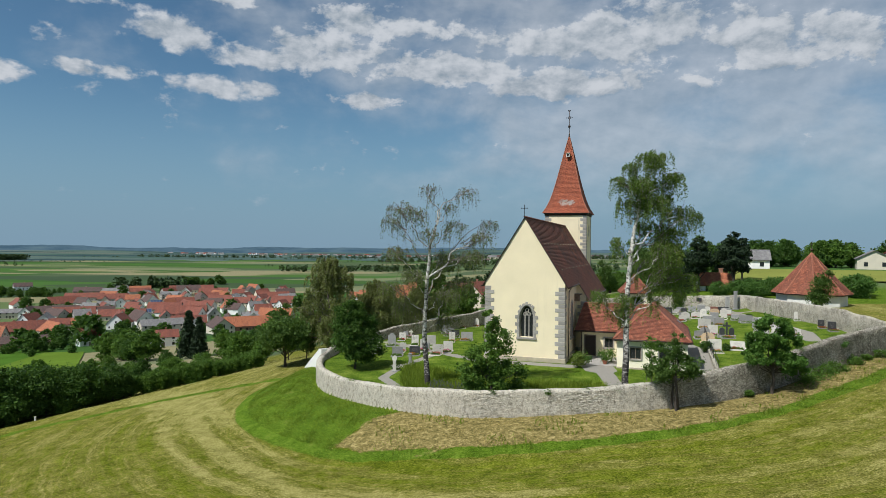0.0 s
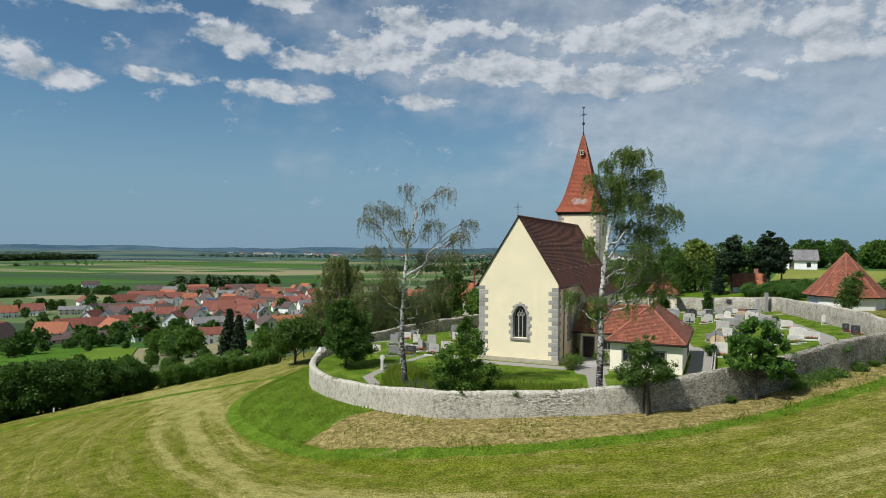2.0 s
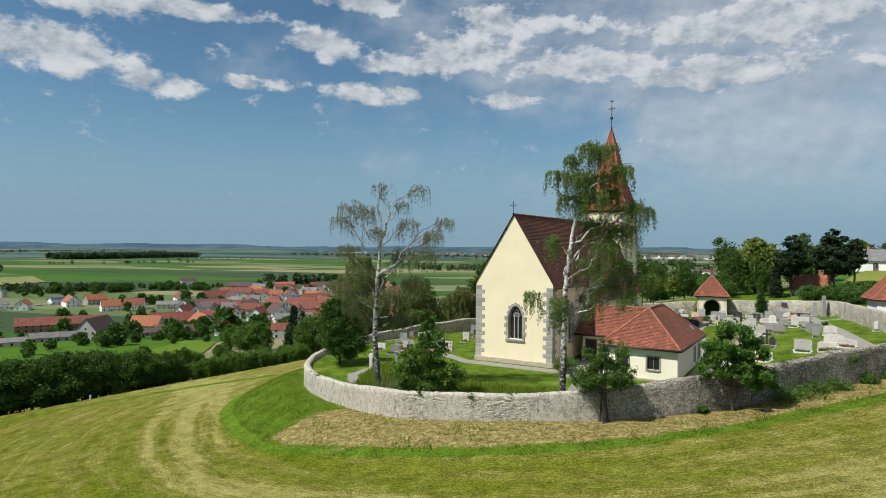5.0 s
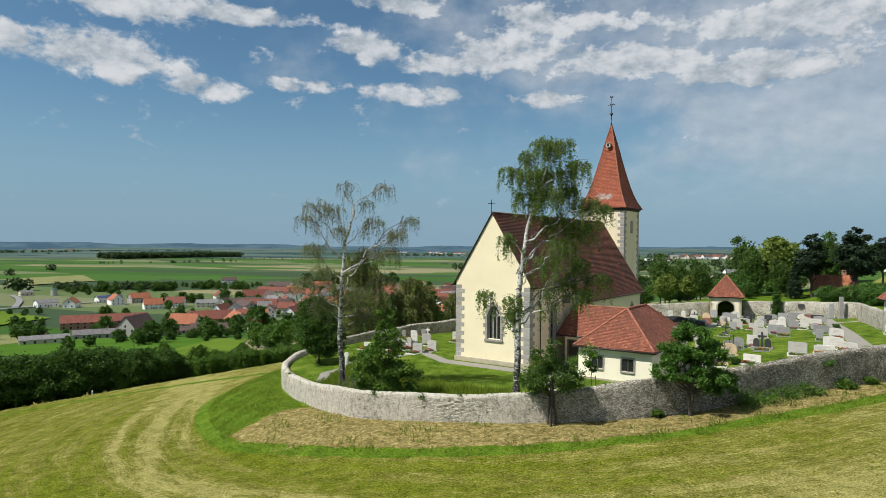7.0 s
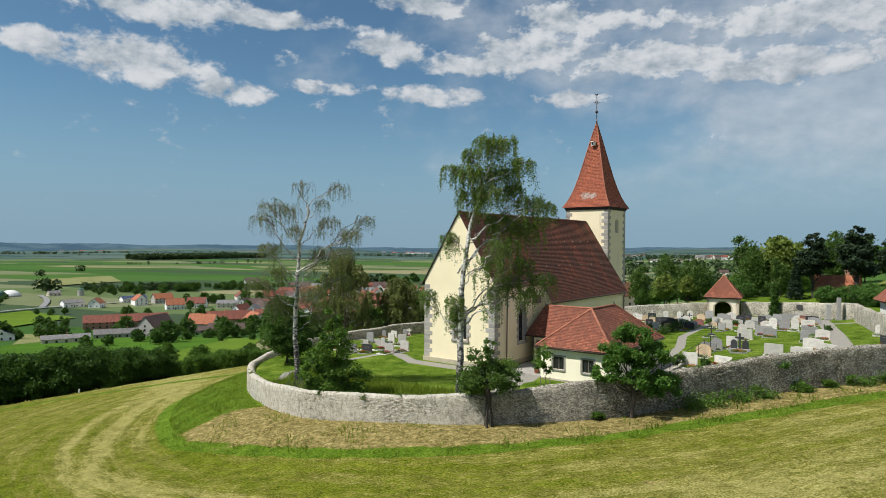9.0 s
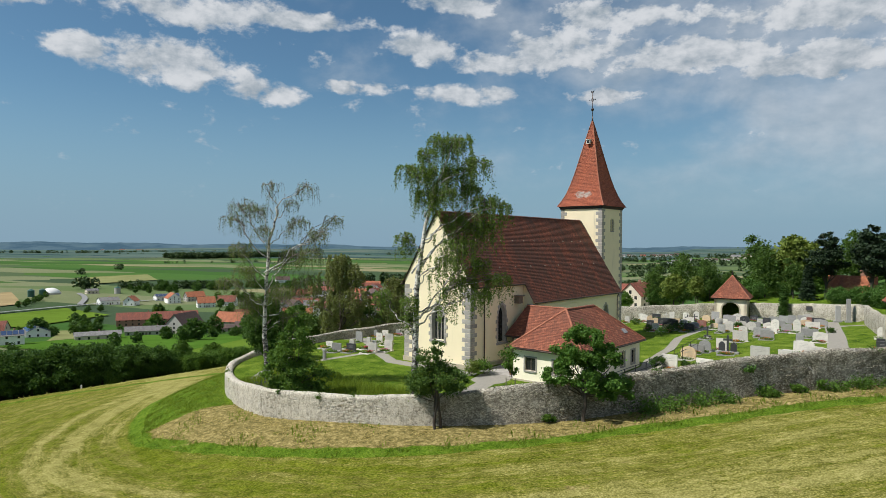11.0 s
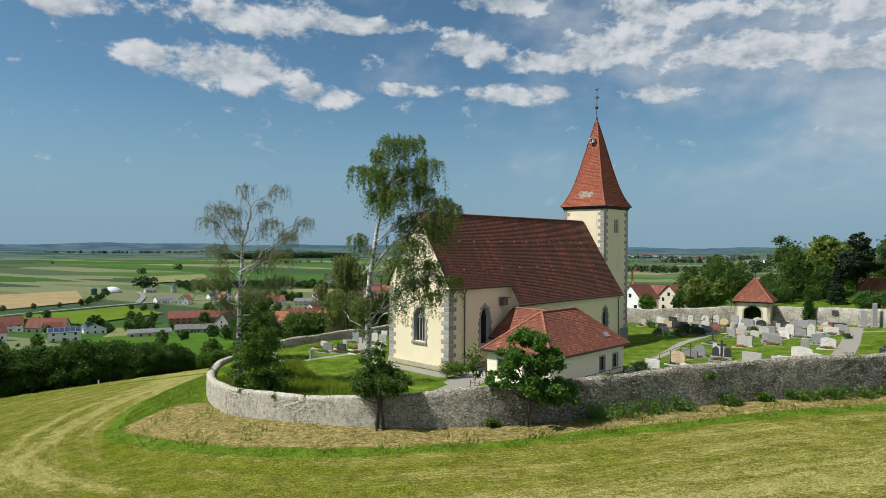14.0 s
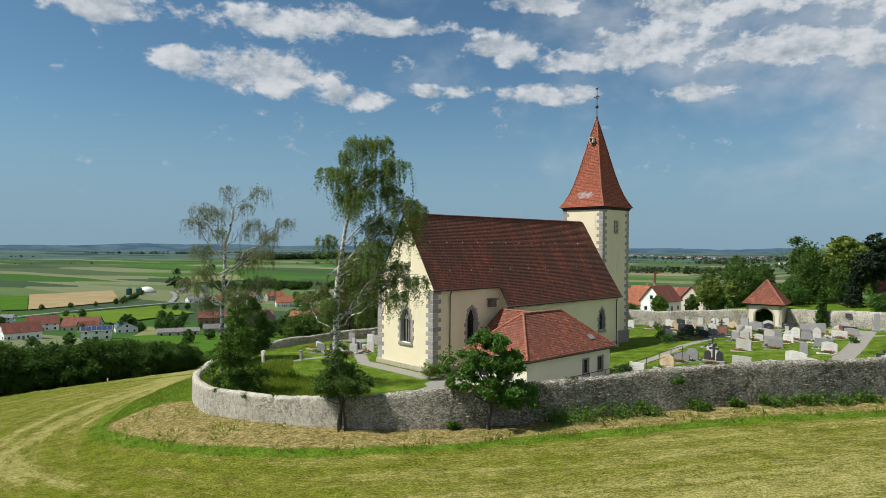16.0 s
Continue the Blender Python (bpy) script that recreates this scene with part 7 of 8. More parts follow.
for x, y, s in ((27.5, 97, 1.0), (28.6, 100.5, 1.2), (26.5, 92.5, 1.1), (24.5, 99, 0.9), (36, 104, 0.7), (43, 92, 0.7), (33, 108, 0.8), (40, 103, 0.7), (30, 105, 0.8), (22, 112, 1.1), (25, 113.5, 0.9), (45.5, 95, 0.6)):
    broadleaf("grave_shrub", up(x, y), 0.3, 0.03, [(0, 0, 0.55 * s, 0.6 * s, 0.6 * s, 0.5 * s)], 500, 0.12, LEAF_DARK, "low dark evergreen shrub planted between graves", int(x * 13), 20, 0.3, "shrubs between the graves", category="bush", stems=2)

# ---- village ----
HOUSE_ROOF = {
    "r": tiles("village_red_tiles", (0.17, 0.045, 0.026), (0.235, 0.066, 0.038), (0.30, 0.095, 0.056), 0.35, (0.11, 0.043, 0.032), 0.3, 0.35),
    "o": tiles("village_orange_tiles", (0.29, 0.085, 0.036), (0.36, 0.12, 0.052), (0.43, 0.165, 0.075), 0.2, (0.21, 0.075, 0.045), 0.3, 0.35),
    "d": tiles("village_brown_tiles", (0.07, 0.045, 0.04), (0.10, 0.06, 0.05), (0.14, 0.075, 0.06), 0.3, (0.06, 0.045, 0.04), 0.3, 0.35),
    "g": tiles("village_grey_slabs", (0.14, 0.135, 0.13), (0.19, 0.185, 0.18), (0.24, 0.23, 0.22), 0.2, (0.12, 0.115, 0.11), 0.4, 0.4),
    "b": tiles("village_dull_slabs", (0.12, 0.11, 0.105), (0.16, 0.15, 0.145), (0.19, 0.18, 0.17), 0.2, (0.10, 0.095, 0.09), 0.4, 0.4),
}
SOLAR = plain("solar_panel", (0.030, 0.055, 0.12), 0.22, 0.25, 0.6, bump=0.0)
HOUSE_ROOF["s"] = HOUSE_ROOF["g"]
HOUSE_WALL = [plaster("white_render", (0.86, 0.85, 0.81), (0.5, 0.48, 0.43), 0.2), plaster("cream_render", (0.62, 0.56, 0.44), (0.4, 0.36, 0.3), 0.3), plaster("grey_render", (0.42, 0.40, 0.36), (0.3, 0.28, 0.25), 0.3), plaster("brick_red_render", (0.36, 0.19, 0.13), (0.25, 0.15, 0.1), 0.3)]
ROOF_WORD = {"r": "red tiled", "o": "orange tiled", "d": "dark brown tiled", "g": "grey", "b": "dull grey", "s": "solar-panelled"}


def house(x, y, length, depth, eave, rise, turn, roof_key, wall_i, seed, z=None, label="", detail=True, category="house", group="village houses", name="house"):
    """A gabled house; its ridge runs along local x."""
    rng = random.Random(seed)
    z = at(x, y) if z is None else z
    word = ("white rendered", "cream rendered", "grey rendered", "brick-red")[wall_i]
    h = thing(name, label or f"{word} village house with a {ROOF_WORD[roof_key]} gable roof", category, pose(x, y, z, 0, 0, turn), group)
    L, D = length / 2, depth / 2
    bm = bmesh.new()
    prism(bm, [(-D, -2.0), (D, -2.0), (D, eave), (0, eave + rise - 0.1), (-D, eave)], pose(-L, 0, 0, 0, 0, -90), 2 * L)
    wall = part("wall", bm, HOUSE_WALL[wall_i], h)
    o, sl = 0.45, rise / D
    bm = bmesh.new()
    uvl = bm.loops.layers.uv.new("UVMap")
    for s in (-1, 1):
        a, b, c, d = Vector((-L - o, s * (D + o), eave - sl * o + 0.1)), Vector((L + o, s * (D + o), eave - sl * o + 0.1)), Vector((L + o, 0, eave + rise + 0.1)), Vector((-L - o, 0, eave + rise + 0.1))
        t = Vector((0, 0, 0.16))
        vs = [bm.verts.new(v) for v in (a, b, c, d)]
        us = [bm.verts.new(v - t) for v in (a, b, c, d)]
        f = bm.faces.new(vs)
        for loop in f.loops:
            co = loop.vert.co
            loop[uvl].uv = (co.x + 60, math.hypot(co.y - s * (D + o), co.z - a.z) + 60)
        bm.faces.new(us[::-1])
        for i in range(4):
            bm.faces.new((vs[i], vs[(i + 1) % 4], us[(i + 1) % 4], us[i]))
    roof_ob = part("roof", bm, HOUSE_ROOF[roof_key], h)
    ang = math.degrees(math.atan(sl))
    if roof_key == "s":
        for s in (-1, 1):
            k = max(2, int(L * 2 / 2.2))
            for i in range(k):
                p = part("solar_panel", boxes((-0.98, 0.98, -D * 0.78 / math.cos(radians(ang)) / 2, D * 0.78 / math.cos(radians(ang)) / 2, 0, 0.06)), SOLAR, roof_ob)
                p.matrix_basis = pose(-L + (i + 0.5) * 2 * L / k, s * D * 0.5, eave + rise * 0.5 + 0.22, -s * ang, 0, 0)
    if not detail:
        return h
    if rng.random() < 0.75:
        cx = rng.uniform(-0.6, 0.6) * L
        ch = part("chimney", boxes((cx - 0.35, cx + 0.35, 0.3, 1.0, eave + rise * 0.5, eave + rise + 0.9), (cx - 0.42, cx + 0.42, 0.23, 1.07, eave + rise + 0.8, eave + rise + 0.95)), HOUSE_WALL[3], roof_ob)
    win = boxes((-0.5, 0.5, -0.05, 0.05, 0, 1.25))
    me = bpy.data.meshes.new("window")
    win.to_mesh(me)
    win.free()
    me.materials.append(GLASS)
    storeys = 2 if eave > 4.4 else 1
    def put(m):
        w = new("window", me)
        w.parent = h
        w.matrix_basis = m
    for st in range(storeys):
        zz = 0.9 + 2.6 * st
        n = max(2, int(length / 3.6))
        for i in range(n):
            put(pose(-L + (i + 0.5) * length / n, -D - 0.01, zz))
        for i in range(max(2, int(depth / 3.4))):
            k = max(2, int(depth / 3.4))
            for s in (-1, 1):
                put(pose(s * (L + 0.01), -D + (i + 0.5) * depth / k, zz, 0, 0, 90))
    if rise > 2.6:
        for s in (-1, 1):
            put(pose(s * (L + 0.01), 0, eave + 0.35, 0, 0, 90))
    part("door", boxes((-0.55, 0.55, -D - 0.06, -D + 0.02, 0, 2.1)), OLD_WOOD, h)
    return h


HOUSES = {
    "dL": [(-531, 800, 20, 34), (-311, 507, 35, 32), (-418, 746, 30, 29), (-312, 775, 27, 22), (-217, 599, 15, 20)],
    "rG": [(-379, 566, 20, 34), (-379, 751, 17, 27), (-304, 596, 22, 27), (-288, 539, 18, 28), (-271, 666, 15, 22), (-214, 419, 21, 27), (-208, 667, 12, 17), (-28, 429, 20, 9)],
    "gL": [(-335, 491, 25, 34), (-382, 730, 19, 28), (-301, 697, 20, 23), (-178, 400, 25, 24), (-165, 663, 17, 14), (-144, 483, 19, 17), (-596, 533, 12, 50), (-422, 247, 13, 63)],
    "dG": [(-315, 481, 10, 33), (-328, 700, 11, 25), (-279, 568, 11, 26), (-287, 620, 16, 25), (-236, 611, 14, 21), (-208, 435, 13, 25), (-129, 366, 13, 19), (-142, 419, 24, 19), (-245, 640, 17, 21)],
    "rL": [(-347, 579, 26, 31), (-368, 650, 35, 30), (-335, 643, 28, 28), (-277, 485, 36, 30), (-231, 526, 26, 24), (-245, 590, 23, 23), (-245, 655, 23, 20), (-273, 736, 21, 20), (-199, 489, 30, 22), (-124, 280, 12, 24), (-238, 470, 31, 27), (-247, 412, 16, 31), (-172, 307, 5, 29), (-184, 683, 32, 15), (-148, 582, 20, 14), (-219, 621, 22, 19), (-191, 589, 23, 18), (-150, 524, 14, 16), (-335, 250, 9, 56)],
    "rL22": [(-309, 198, 17, 62), (-369, 243, 17, 61), (-349, 256, 21, 58), (-71, 536, 11, 12)],
    "oL": [(-371, 775, 23, 26), (-246, 702, 15, 19), (-120, 390, 29, 17), (-128, 484, 25, 15), (-434, 515, 18, 43), (-86, 628, 16, 12), (-78, 670, 26, 10)],
    "sL": [(-238, 485, 26, 26), (-264, 590, 17, 24), (-269, 213, 14, 56), (-465, 510, 23, 45)],
    "oG": [(-229, 373, 20, 32), (-439, 491, 12, 44), (-13, 411, 9, 8)],
    "gG": [(-216, 652, 20, 18)],
    "sG": [(-320, 265, 18, 54)],
}
seed = 500
for key, rows in HOUSES.items():
    for x, y, w, view in rows:
        seed += 1
        rng = random.Random(seed)
        gable = key[1] == "G"
        tilt = rng.uniform(-22, 22)
        if gable:
            depth = min(max(w * 0.95, 7), 12)
            length, turn = depth * rng.uniform(1.2, 1.7), view + 90 + tilt
        else:
            length = min(max(w, 9), 44)
            depth, turn = min(max(length * 0.55, 7), 11), view + tilt
        big = length > 26 or key[0] == "b"
        eave = rng.uniform(3.2, 4.4) if big else rng.uniform(3.4, 5.2)
        rise = depth / 2 * (rng.uniform(0.45, 0.6) if key[0] in "bgs" else rng.uniform(0.75, 1.05))
        wall = rng.choice((0, 0, 0, 1, 2)) if not big else rng.choice((1, 2, 3))
        house(x, y, length, depth, eave, rise, turn, key[0], wall, seed)

# farmsteads just below the hedge
for x, y, length, depth, eave, rise, turn, key, wall, words in (
    (-307, 342, 50.0, 12.0, 4.6, 4.2, 46, "r", 3, "long red-roofed barn with dull brick walls"),
    (-251, 307, 20.0, 12.0, 5.4, 6.5, 98, "d", 2, "pale grey gabled house with a brown tiled roof"),
    (-259, 254, 21.3, 8.0, 2.8, 1.6, 53, "g", 1, "low grey farm shed with red doors"),
    (-260, 287, 21.9, 9.0, 3.0, 2.2, 45, "b", 2, "long open shed with a grey sheet roof"),
    (-232, 313, 24.7, 8.0, 2.4, 1.8, 45, "d", 2, "low brown-roofed shed beside the crop field"),
    (-249, 346, 17.8, 10.0, 4.6, 5.6, 9, "o", 1, "cream gabled farmhouse with an orange tiled roof"),
    (-253, 377, 28.6, 11.0, 4.2, 5.0, 43, "r", 3, "red-roofed barn beside the farmhouse"),
    (-276, 423, 17.3, 9.0, 4.6, 4.8, 96, "r", 0, "white gabled house with a red roof"),
    (-210, 319, 20.7, 9.0, 3.0, 2.8, 31, "d", 3, "low red-roofed barn among trees"),
    (-476, 450, 17.0, 10.0, 4.2, 2.6, 68, "g", 0, "white barn with a bluish sheet roof"),
    (-454, 456, 13.0, 10.0, 4.4, 4.2, 117, "o", 0, "white house with an orange roof"),
    (-378, 468, 15.0, 10.0, 4.6, 5.0, 51, "o", 0, "orange-roofed house beside the long barn"),
    (-369, 486, 16.0, 10.0, 4.6, 5.0, 24, "r", 0, "red-roofed house beside the long barn"),
):
    house(x, y, length, depth, eave, rise, turn, key, wall, int(-x), label=words)

# infill between the farmsteads
taken = [(x, y) for rows in HOUSES.values() for x, y, w, view in rows]
vrng = random.Random(321)
count = 0
while count < 64:
    y = vrng.uniform(400, 790)
    mid = -205 - 0.30 * (y - 430)
    x = mid + vrng.uniform(-75, 95) * (0.9 + (y - 400) / 900)
    if any((x - a) ** 2 + ((y - b) * 0.8) ** 2 < 15 ** 2 for a, b in taken):
        continue
    taken.append((x, y))
    count += 1
    big = vrng.random() < 0.25
    D = vrng.uniform(8, 10.5)
    house(x, y, vrng.uniform(15, 22) if big else D * vrng.uniform(1.15, 1.6), D, vrng.uniform(3.4, 5.4), D / 2 * vrng.uniform(0.8, 1.1), vrng.choice((30, 120, 75, -15)) + vrng.uniform(-14, 14), vrng.choice("rrrdog"), vrng.choice((0, 0, 0, 1, 2)), count + 900, detail=y < 500)

# ---- farm by the road: gas dome, silos ----
dome = thing("gas_dome", "white domed membrane roof of a farm gas plant", "gas dome", pose(-628, 508, at(-628, 508)))
bm = bmesh.new()
bmesh.ops.create_uvsphere(bm, u_segments=28, v_segments=14, radius=1, matrix=Matrix.Diagonal((10, 10, 7, 1)))
bmesh.ops.bisect_plane(bm, geom=bm.verts[:] + bm.edges[:] + bm.faces[:], plane_co=(0, 0, 0), plane_no=(0, 0, 1), clear_inner=True)
part("membrane", bm, WHITE_PAINT, dome, smooth=True)
bm = bmesh.new()
bmesh.ops.create_cone(bm, cap_ends=True, segments=28, radius1=10.2, radius2=10.2, depth=3, matrix=Matrix.Translation((0, 0, 0)))
part("ring_wall", bm, HOUSE_WALL[2], dome)
GREEN_METAL = plain("green_sheet_metal", (0.03, 0.09, 0.07), 0.5, 0.2, 1, metal=0.2, bump=0.0)
for x, y in ((-612, 474), (-606, 482), (-571, 545)):
    s = thing("silo", "green round farm silo with a conical cap", "silo", pose(x, y, at(x, y)), "silos")
    bm = bmesh.new()
    bmesh.ops.create_cone(bm, cap_ends=True, segments=18, radius1=3.2, radius2=3.2, depth=7, matrix=Matrix.Translation((0, 0, 3.0)))
    part("shell", bm, GREEN_METAL if x < -600 else HOUSE_WALL[2], s, smooth=False)
    bm = bmesh.new()
    bmesh.ops.create_cone(bm, cap_ends=True, segments=18, radius1=3.4, radius2=0.4, depth=1.8, matrix=Matrix.Translation((0, 0, 7.4)))
    part("cap", bm, GREEN_METAL, s)

# single fields told apart near the village: sheets that follow the land
WHEAT = plain("ripe_wheat", (0.29, 0.225, 0.12), 0.95, 0.2, 0.05, fine=20, bump=0.2)
MEADOW = plain("bright_meadow", (0.100, 0.160, 0.022), 0.95, 0.25, 0.03, fine=30, bump=0.2)
STUBBLE = plain("yellow_meadow", (0.19, 0.20, 0.085), 0.95, 0.2, 0.05, fine=30, bump=0.2)
RAPE = plain("yellow_flowering_crop", (0.19, 0.21, 0.05), 0.95, 0.2, 0.05, fine=30, bump=0.2)
CROP = plain("dark_crop", (0.062, 0.130, 0.018), 0.95, 0.25, 0.05, fine=30, bump=0.2)
for m in (WHEAT, MEADOW, STUBBLE, RAPE, CROP):
    m.node_tree.nodes["Principled BSDF"].inputs["Specular IOR Level"].default_value = 0.0
ROAD = plain("road_asphalt", (0.20, 0.20, 0.195), 0.9, 0.15, 0.2, bump=0.1)


def sheet(name, corners, mat, label, category, lift=0.9, n=24, kind="structure"):
    a, b, c, d = (Vector((*p, 0)) for p in corners)
    V, F = [], []
    for i in range(n + 1):
        for j in range(n + 1):
            p = a.lerp(b, i / n).lerp(d.lerp(c, i / n), j / n)
            V.append((p.x, p.y, at(p.x, p.y) + lift))
    for i in range(n):
        for j in range(n):
            k = i * (n + 1) + j
            F.append((k, k + n + 1, k + n + 2, k + 1))
    return tagged(mesh_object(name, V, F, mat, None, True), label, category, kind=kind)


def strip(name, pts, width, mat, label, category, lift=1.2):
    p = resample(pts, 6.0)
    t = np.gradient(p, axis=0)
    t /= np.linalg.norm(t, axis=1)[:, None]
    nrm = np.stack([-t[:, 1], t[:, 0]], -1)
    V, F = [], []
    for q, u in zip(p, nrm):
        for s in (-0.5, 0.5):
            e = q + u * s * width
            V.append((e[0], e[1], at(*e) + lift))
    for i in range(len(p) - 1):
        F.append((2 * i, 2 * i + 2, 2 * i + 3, 2 * i + 1))
    return tagged(mesh_object(name, V, F, mat, None, True), label, category, kind="structure")


sheet("field_wheat", [(-705, 418), (-694, 510), (-536, 410), (-531, 322)], WHEAT, "ripe golden wheat field with tramlines", "field")
sheet("field_meadow", [(-273, 236), (-333, 290), (-318, 300), (-274, 262)], STUBBLE, "pale yellow-green cut meadow below the village", "field", 0.5)
sheet("field_meadow", [(-452, 290), (-363, 286), (-385, 372), (-474, 405)], MEADOW, "bright green meadow beside the farm road", "field")
sheet("field_meadow", [(-150, 175), (-95, 160), (-150, 265), (-215, 285)], MEADOW, "bright green grass slope below the hedge", "field", 0.38)
sheet("field_crop", [(-270, 205), (-140, 175), (-175, 285), (-280, 285)], CROP, "dark green crop field below the hedge", "field", 0.42)
sheet("field_yellow", [(64, 143), (125, 128), (150, 160), (82, 179)], RAPE, "yellow-green flowering field on the hill", "field", 0.3)
strip("road", [(-440, 190), (-456, 262), (-473, 312), (-483, 367), (-486, 421), (-470, 500), (-430, 560)], 5, ROAD, "grey country road across the fields", "road")
strip("farm_road", [(-488, 430), (-540, 480), (-600, 520)], 5, ROAD, "pale gravel farm yard and drive", "road")
strip("lane", [(-240, 300), (-285, 330), (-330, 345)], 5, ROAD, "pale lane between the barns", "road")

# ---- trees beyond ----
prng = random.Random(77)
# hedge on the edge of the hay meadow
A, B = Vector((-26.0, 91.0)), Vector((-76.0, 38.0))
for i in range(64):
    t = (i + prng.uniform(-0.3, 0.3)) / 63
    p = A.lerp(B, t)
    n = Vector((-0.72, 0.69))
    low = t < 0.25
    for row in range(3 if not low else 2):
        q = p + n * (1.5 + row * 3.6 + prng.uniform(-0.8, 0.8))
        if low:
            plant("shrub", q.x, q.y, prng.uniform(0.6, 0.95), rng=prng)
        else:
            plant("hedge_tree" if prng.random() < 0.75 else "shrub", q.x, q.y, prng.uniform(0.88, 1.06) * float(interp(t, [(0.25, 0.58), (0.30, 0.72), (0.40, 0.88), (0.60, 1.0), (1, 1.05)])), rng=prng)
for k, x, y, s in (("round", -66, 118, 0.8), ("round", -78, 122, 0.9), ("dark", -60, 126, 0.7), ("spruce", -78, 194, 1.0), ("spruce", -74, 192, 0.85), ("round", -117, 221, 1.5), ("dark", -100, 204, 1.4), ("round", -93, 199, 1.5), ("round", -108, 214, 1.3),
                   ("light", -190, 335, 1.4), ("light", -180, 322, 1.0), ("round", -178, 281, 0.8), ("dark", -150, 300, 1.2), ("round", -62, 180, 1.2), ("dark", -52, 176, 1.2), ("round", -84, 206, 1.1), ("olive", -44, 170, 1.0), ("round", -56, 205, 1.3),
                   ("dark", -70, 160, 0.8), ("round", -90, 170, 0.7), ("shrub", -84, 150, 1.3), ("shrub", -70, 142, 1.2), ("shrub", -60, 140, 1.3), ("shrub", -50, 132, 1.2), ("shrub", -42, 124, 1.2)):
    plant(k, x, y, s, rng=prng)
# behind the west wall, seen over the graves
for k, x, y, s in (("olive", -19, 88, 0.55), ("olive", -15, 92, 0.6), ("olive", -9, 96, 0.75), ("olive", -23, 94, 0.5), ("round", -28, 98, 0.5), ("olive", -2, 108, 0.95), ("round", 4, 118, 0.9), ("dark", -14, 104, 0.7), ("olive", -30, 106, 0.5), ("round", -20, 112, 0.65),
                   ("light", -6, 116, 0.6), ("dark", 10, 130, 0.9), ("round", -36, 112, 0.8), ("round", 2, 134, 1.0), ("dark", -10, 126, 1.0), ("round", -26, 122, 1.0), ("dark", -40, 126, 0.9)):
    plant(k, x, y, s, rng=prng)
# behind the gatehouse and the north wall
for k, x, y, s in (("round", 18, 136, 0.52), ("dark", 23, 142, 0.5), ("round", 12, 140, 0.46), ("olive", 33, 131, 0.62), ("olive", 41.5, 137, 0.92), ("dark", 28, 138, 0.5), ("light", 27, 133, 0.48), ("light", 31, 131, 0.40), ("olive", 42, 133, 0.72), ("light", 47, 138, 0.88), ("light", 50, 144, 0.80),
                   ("pine", 50.3, 126.5, 0.86), ("pine", 55.8, 123.6, 0.92), ("pine", 57.5, 131, 0.78), ("olive", 46, 130, 0.56), ("spruce", 47.5, 125.5, 0.40), ("dark", 40.5, 126.5, 0.36), ("pine", 66, 142, 0.72), ("olive", 58, 146, 0.88), ("dark", 64, 150, 0.80)):
    plant(k, x, y, s, rng=prng)
plant("dome", 37.6, 129.5, 0.9, rng=prng)
plant("dome", 39.6, 130.5, 1.0, rng=prng)
plant("cypress", 43.2, 118.0, 0.95, rng=prng)
for x, y, s in ((50.6, 117.5, 0.8), (53.6, 116.5, 0.85), (56.6, 118.5, 0.9), (55.4, 113.5, 0.75), (59.5, 117.0, 0.95), (62.5, 119, 0.9), (72, 112, 1.15), (75, 116, 1.1)):
    plant("dome", x, y, s, rng=prng)
# fruit tree in front of the mortuary house, dark trees beside it
plant("olive", 51.6, 87.2, 0.5, rng=prng)
for k, x, y, s in (("spruce", 77, 104, 0.75), ("spruce", 81, 108, 0.8), ("dark", 74, 98, 0.55), ("spruce", 70, 93, 0.45), ("dark", 84, 112, 0.7), ("dark", 68, 90, 0.4)):
    plant(k, x, y, s, rng=prng)
# wood along the hilltop
for i in range(88):
    t = i / 87
    x, y = 78 + 130 * t + prng.uniform(-6, 6), 205 + 20 * math.sin(t * 5) - 45 * t + prng.uniform(-8, 8)
    plant(prng.choice(("dark", "dark", "round", "spruce" if t > 0.5 else "dark")), x, y, prng.uniform(1.1, 1.45), rng=prng)
for i in range(30):
    a = prng.uniform(20, 75)
    plant(prng.choice(("round", "dark", "olive")), a, 165 + prng.uniform(0, 45), prng.uniform(0.7, 1.1), rng=prng)
# trees among the houses
for i in range(120):
    a, d = radians(prng.uniform(-42, -8)), prng.uniform(300, 640)
    x, y = d * math.sin(a), d * math.cos(a)
    plant(prng.choice(("round", "dark", "round", "dark", "light", "round")), x, y, prng.uniform(0.6, 1.15), rng=prng)
for i in range(26):
    a, d = radians(prng.uniform(-64, -40)), prng.uniform(230, 560)
    plant(prng.choice(("round", "dark", "shrub", "round")), d * math.sin(a) + 20, d * math.cos(a), prng.uniform(0.5, 1.0), rng=prng)
for i in range(40):
    plant(prng.choice(("round", "dark")), prng.uniform(-60, 60), prng.uniform(200, 560), prng.uniform(0.8, 1.3), rng=prng)

# hill houses
house(85.6, 183, 12, 8, 2.9, 2.6, -20, "g", 0, 901, label="white hillside house with a dark grey roof")
house(129, 193, 12, 9, 3.2, 2.4, 60, "g", 1, 902, label="cream gabled house with a tall window wall")
house(140, 190, 14, 9, 5.0, 3.0, 20, "o", 0, 903, label="white house with an orange roof among trees")
house(54.5, 129.5, 6, 5, 2.4, 2.1, -12, "o", 0, 904, z=1.9, label="whitewashed chapel-like house with a red tiled roof")


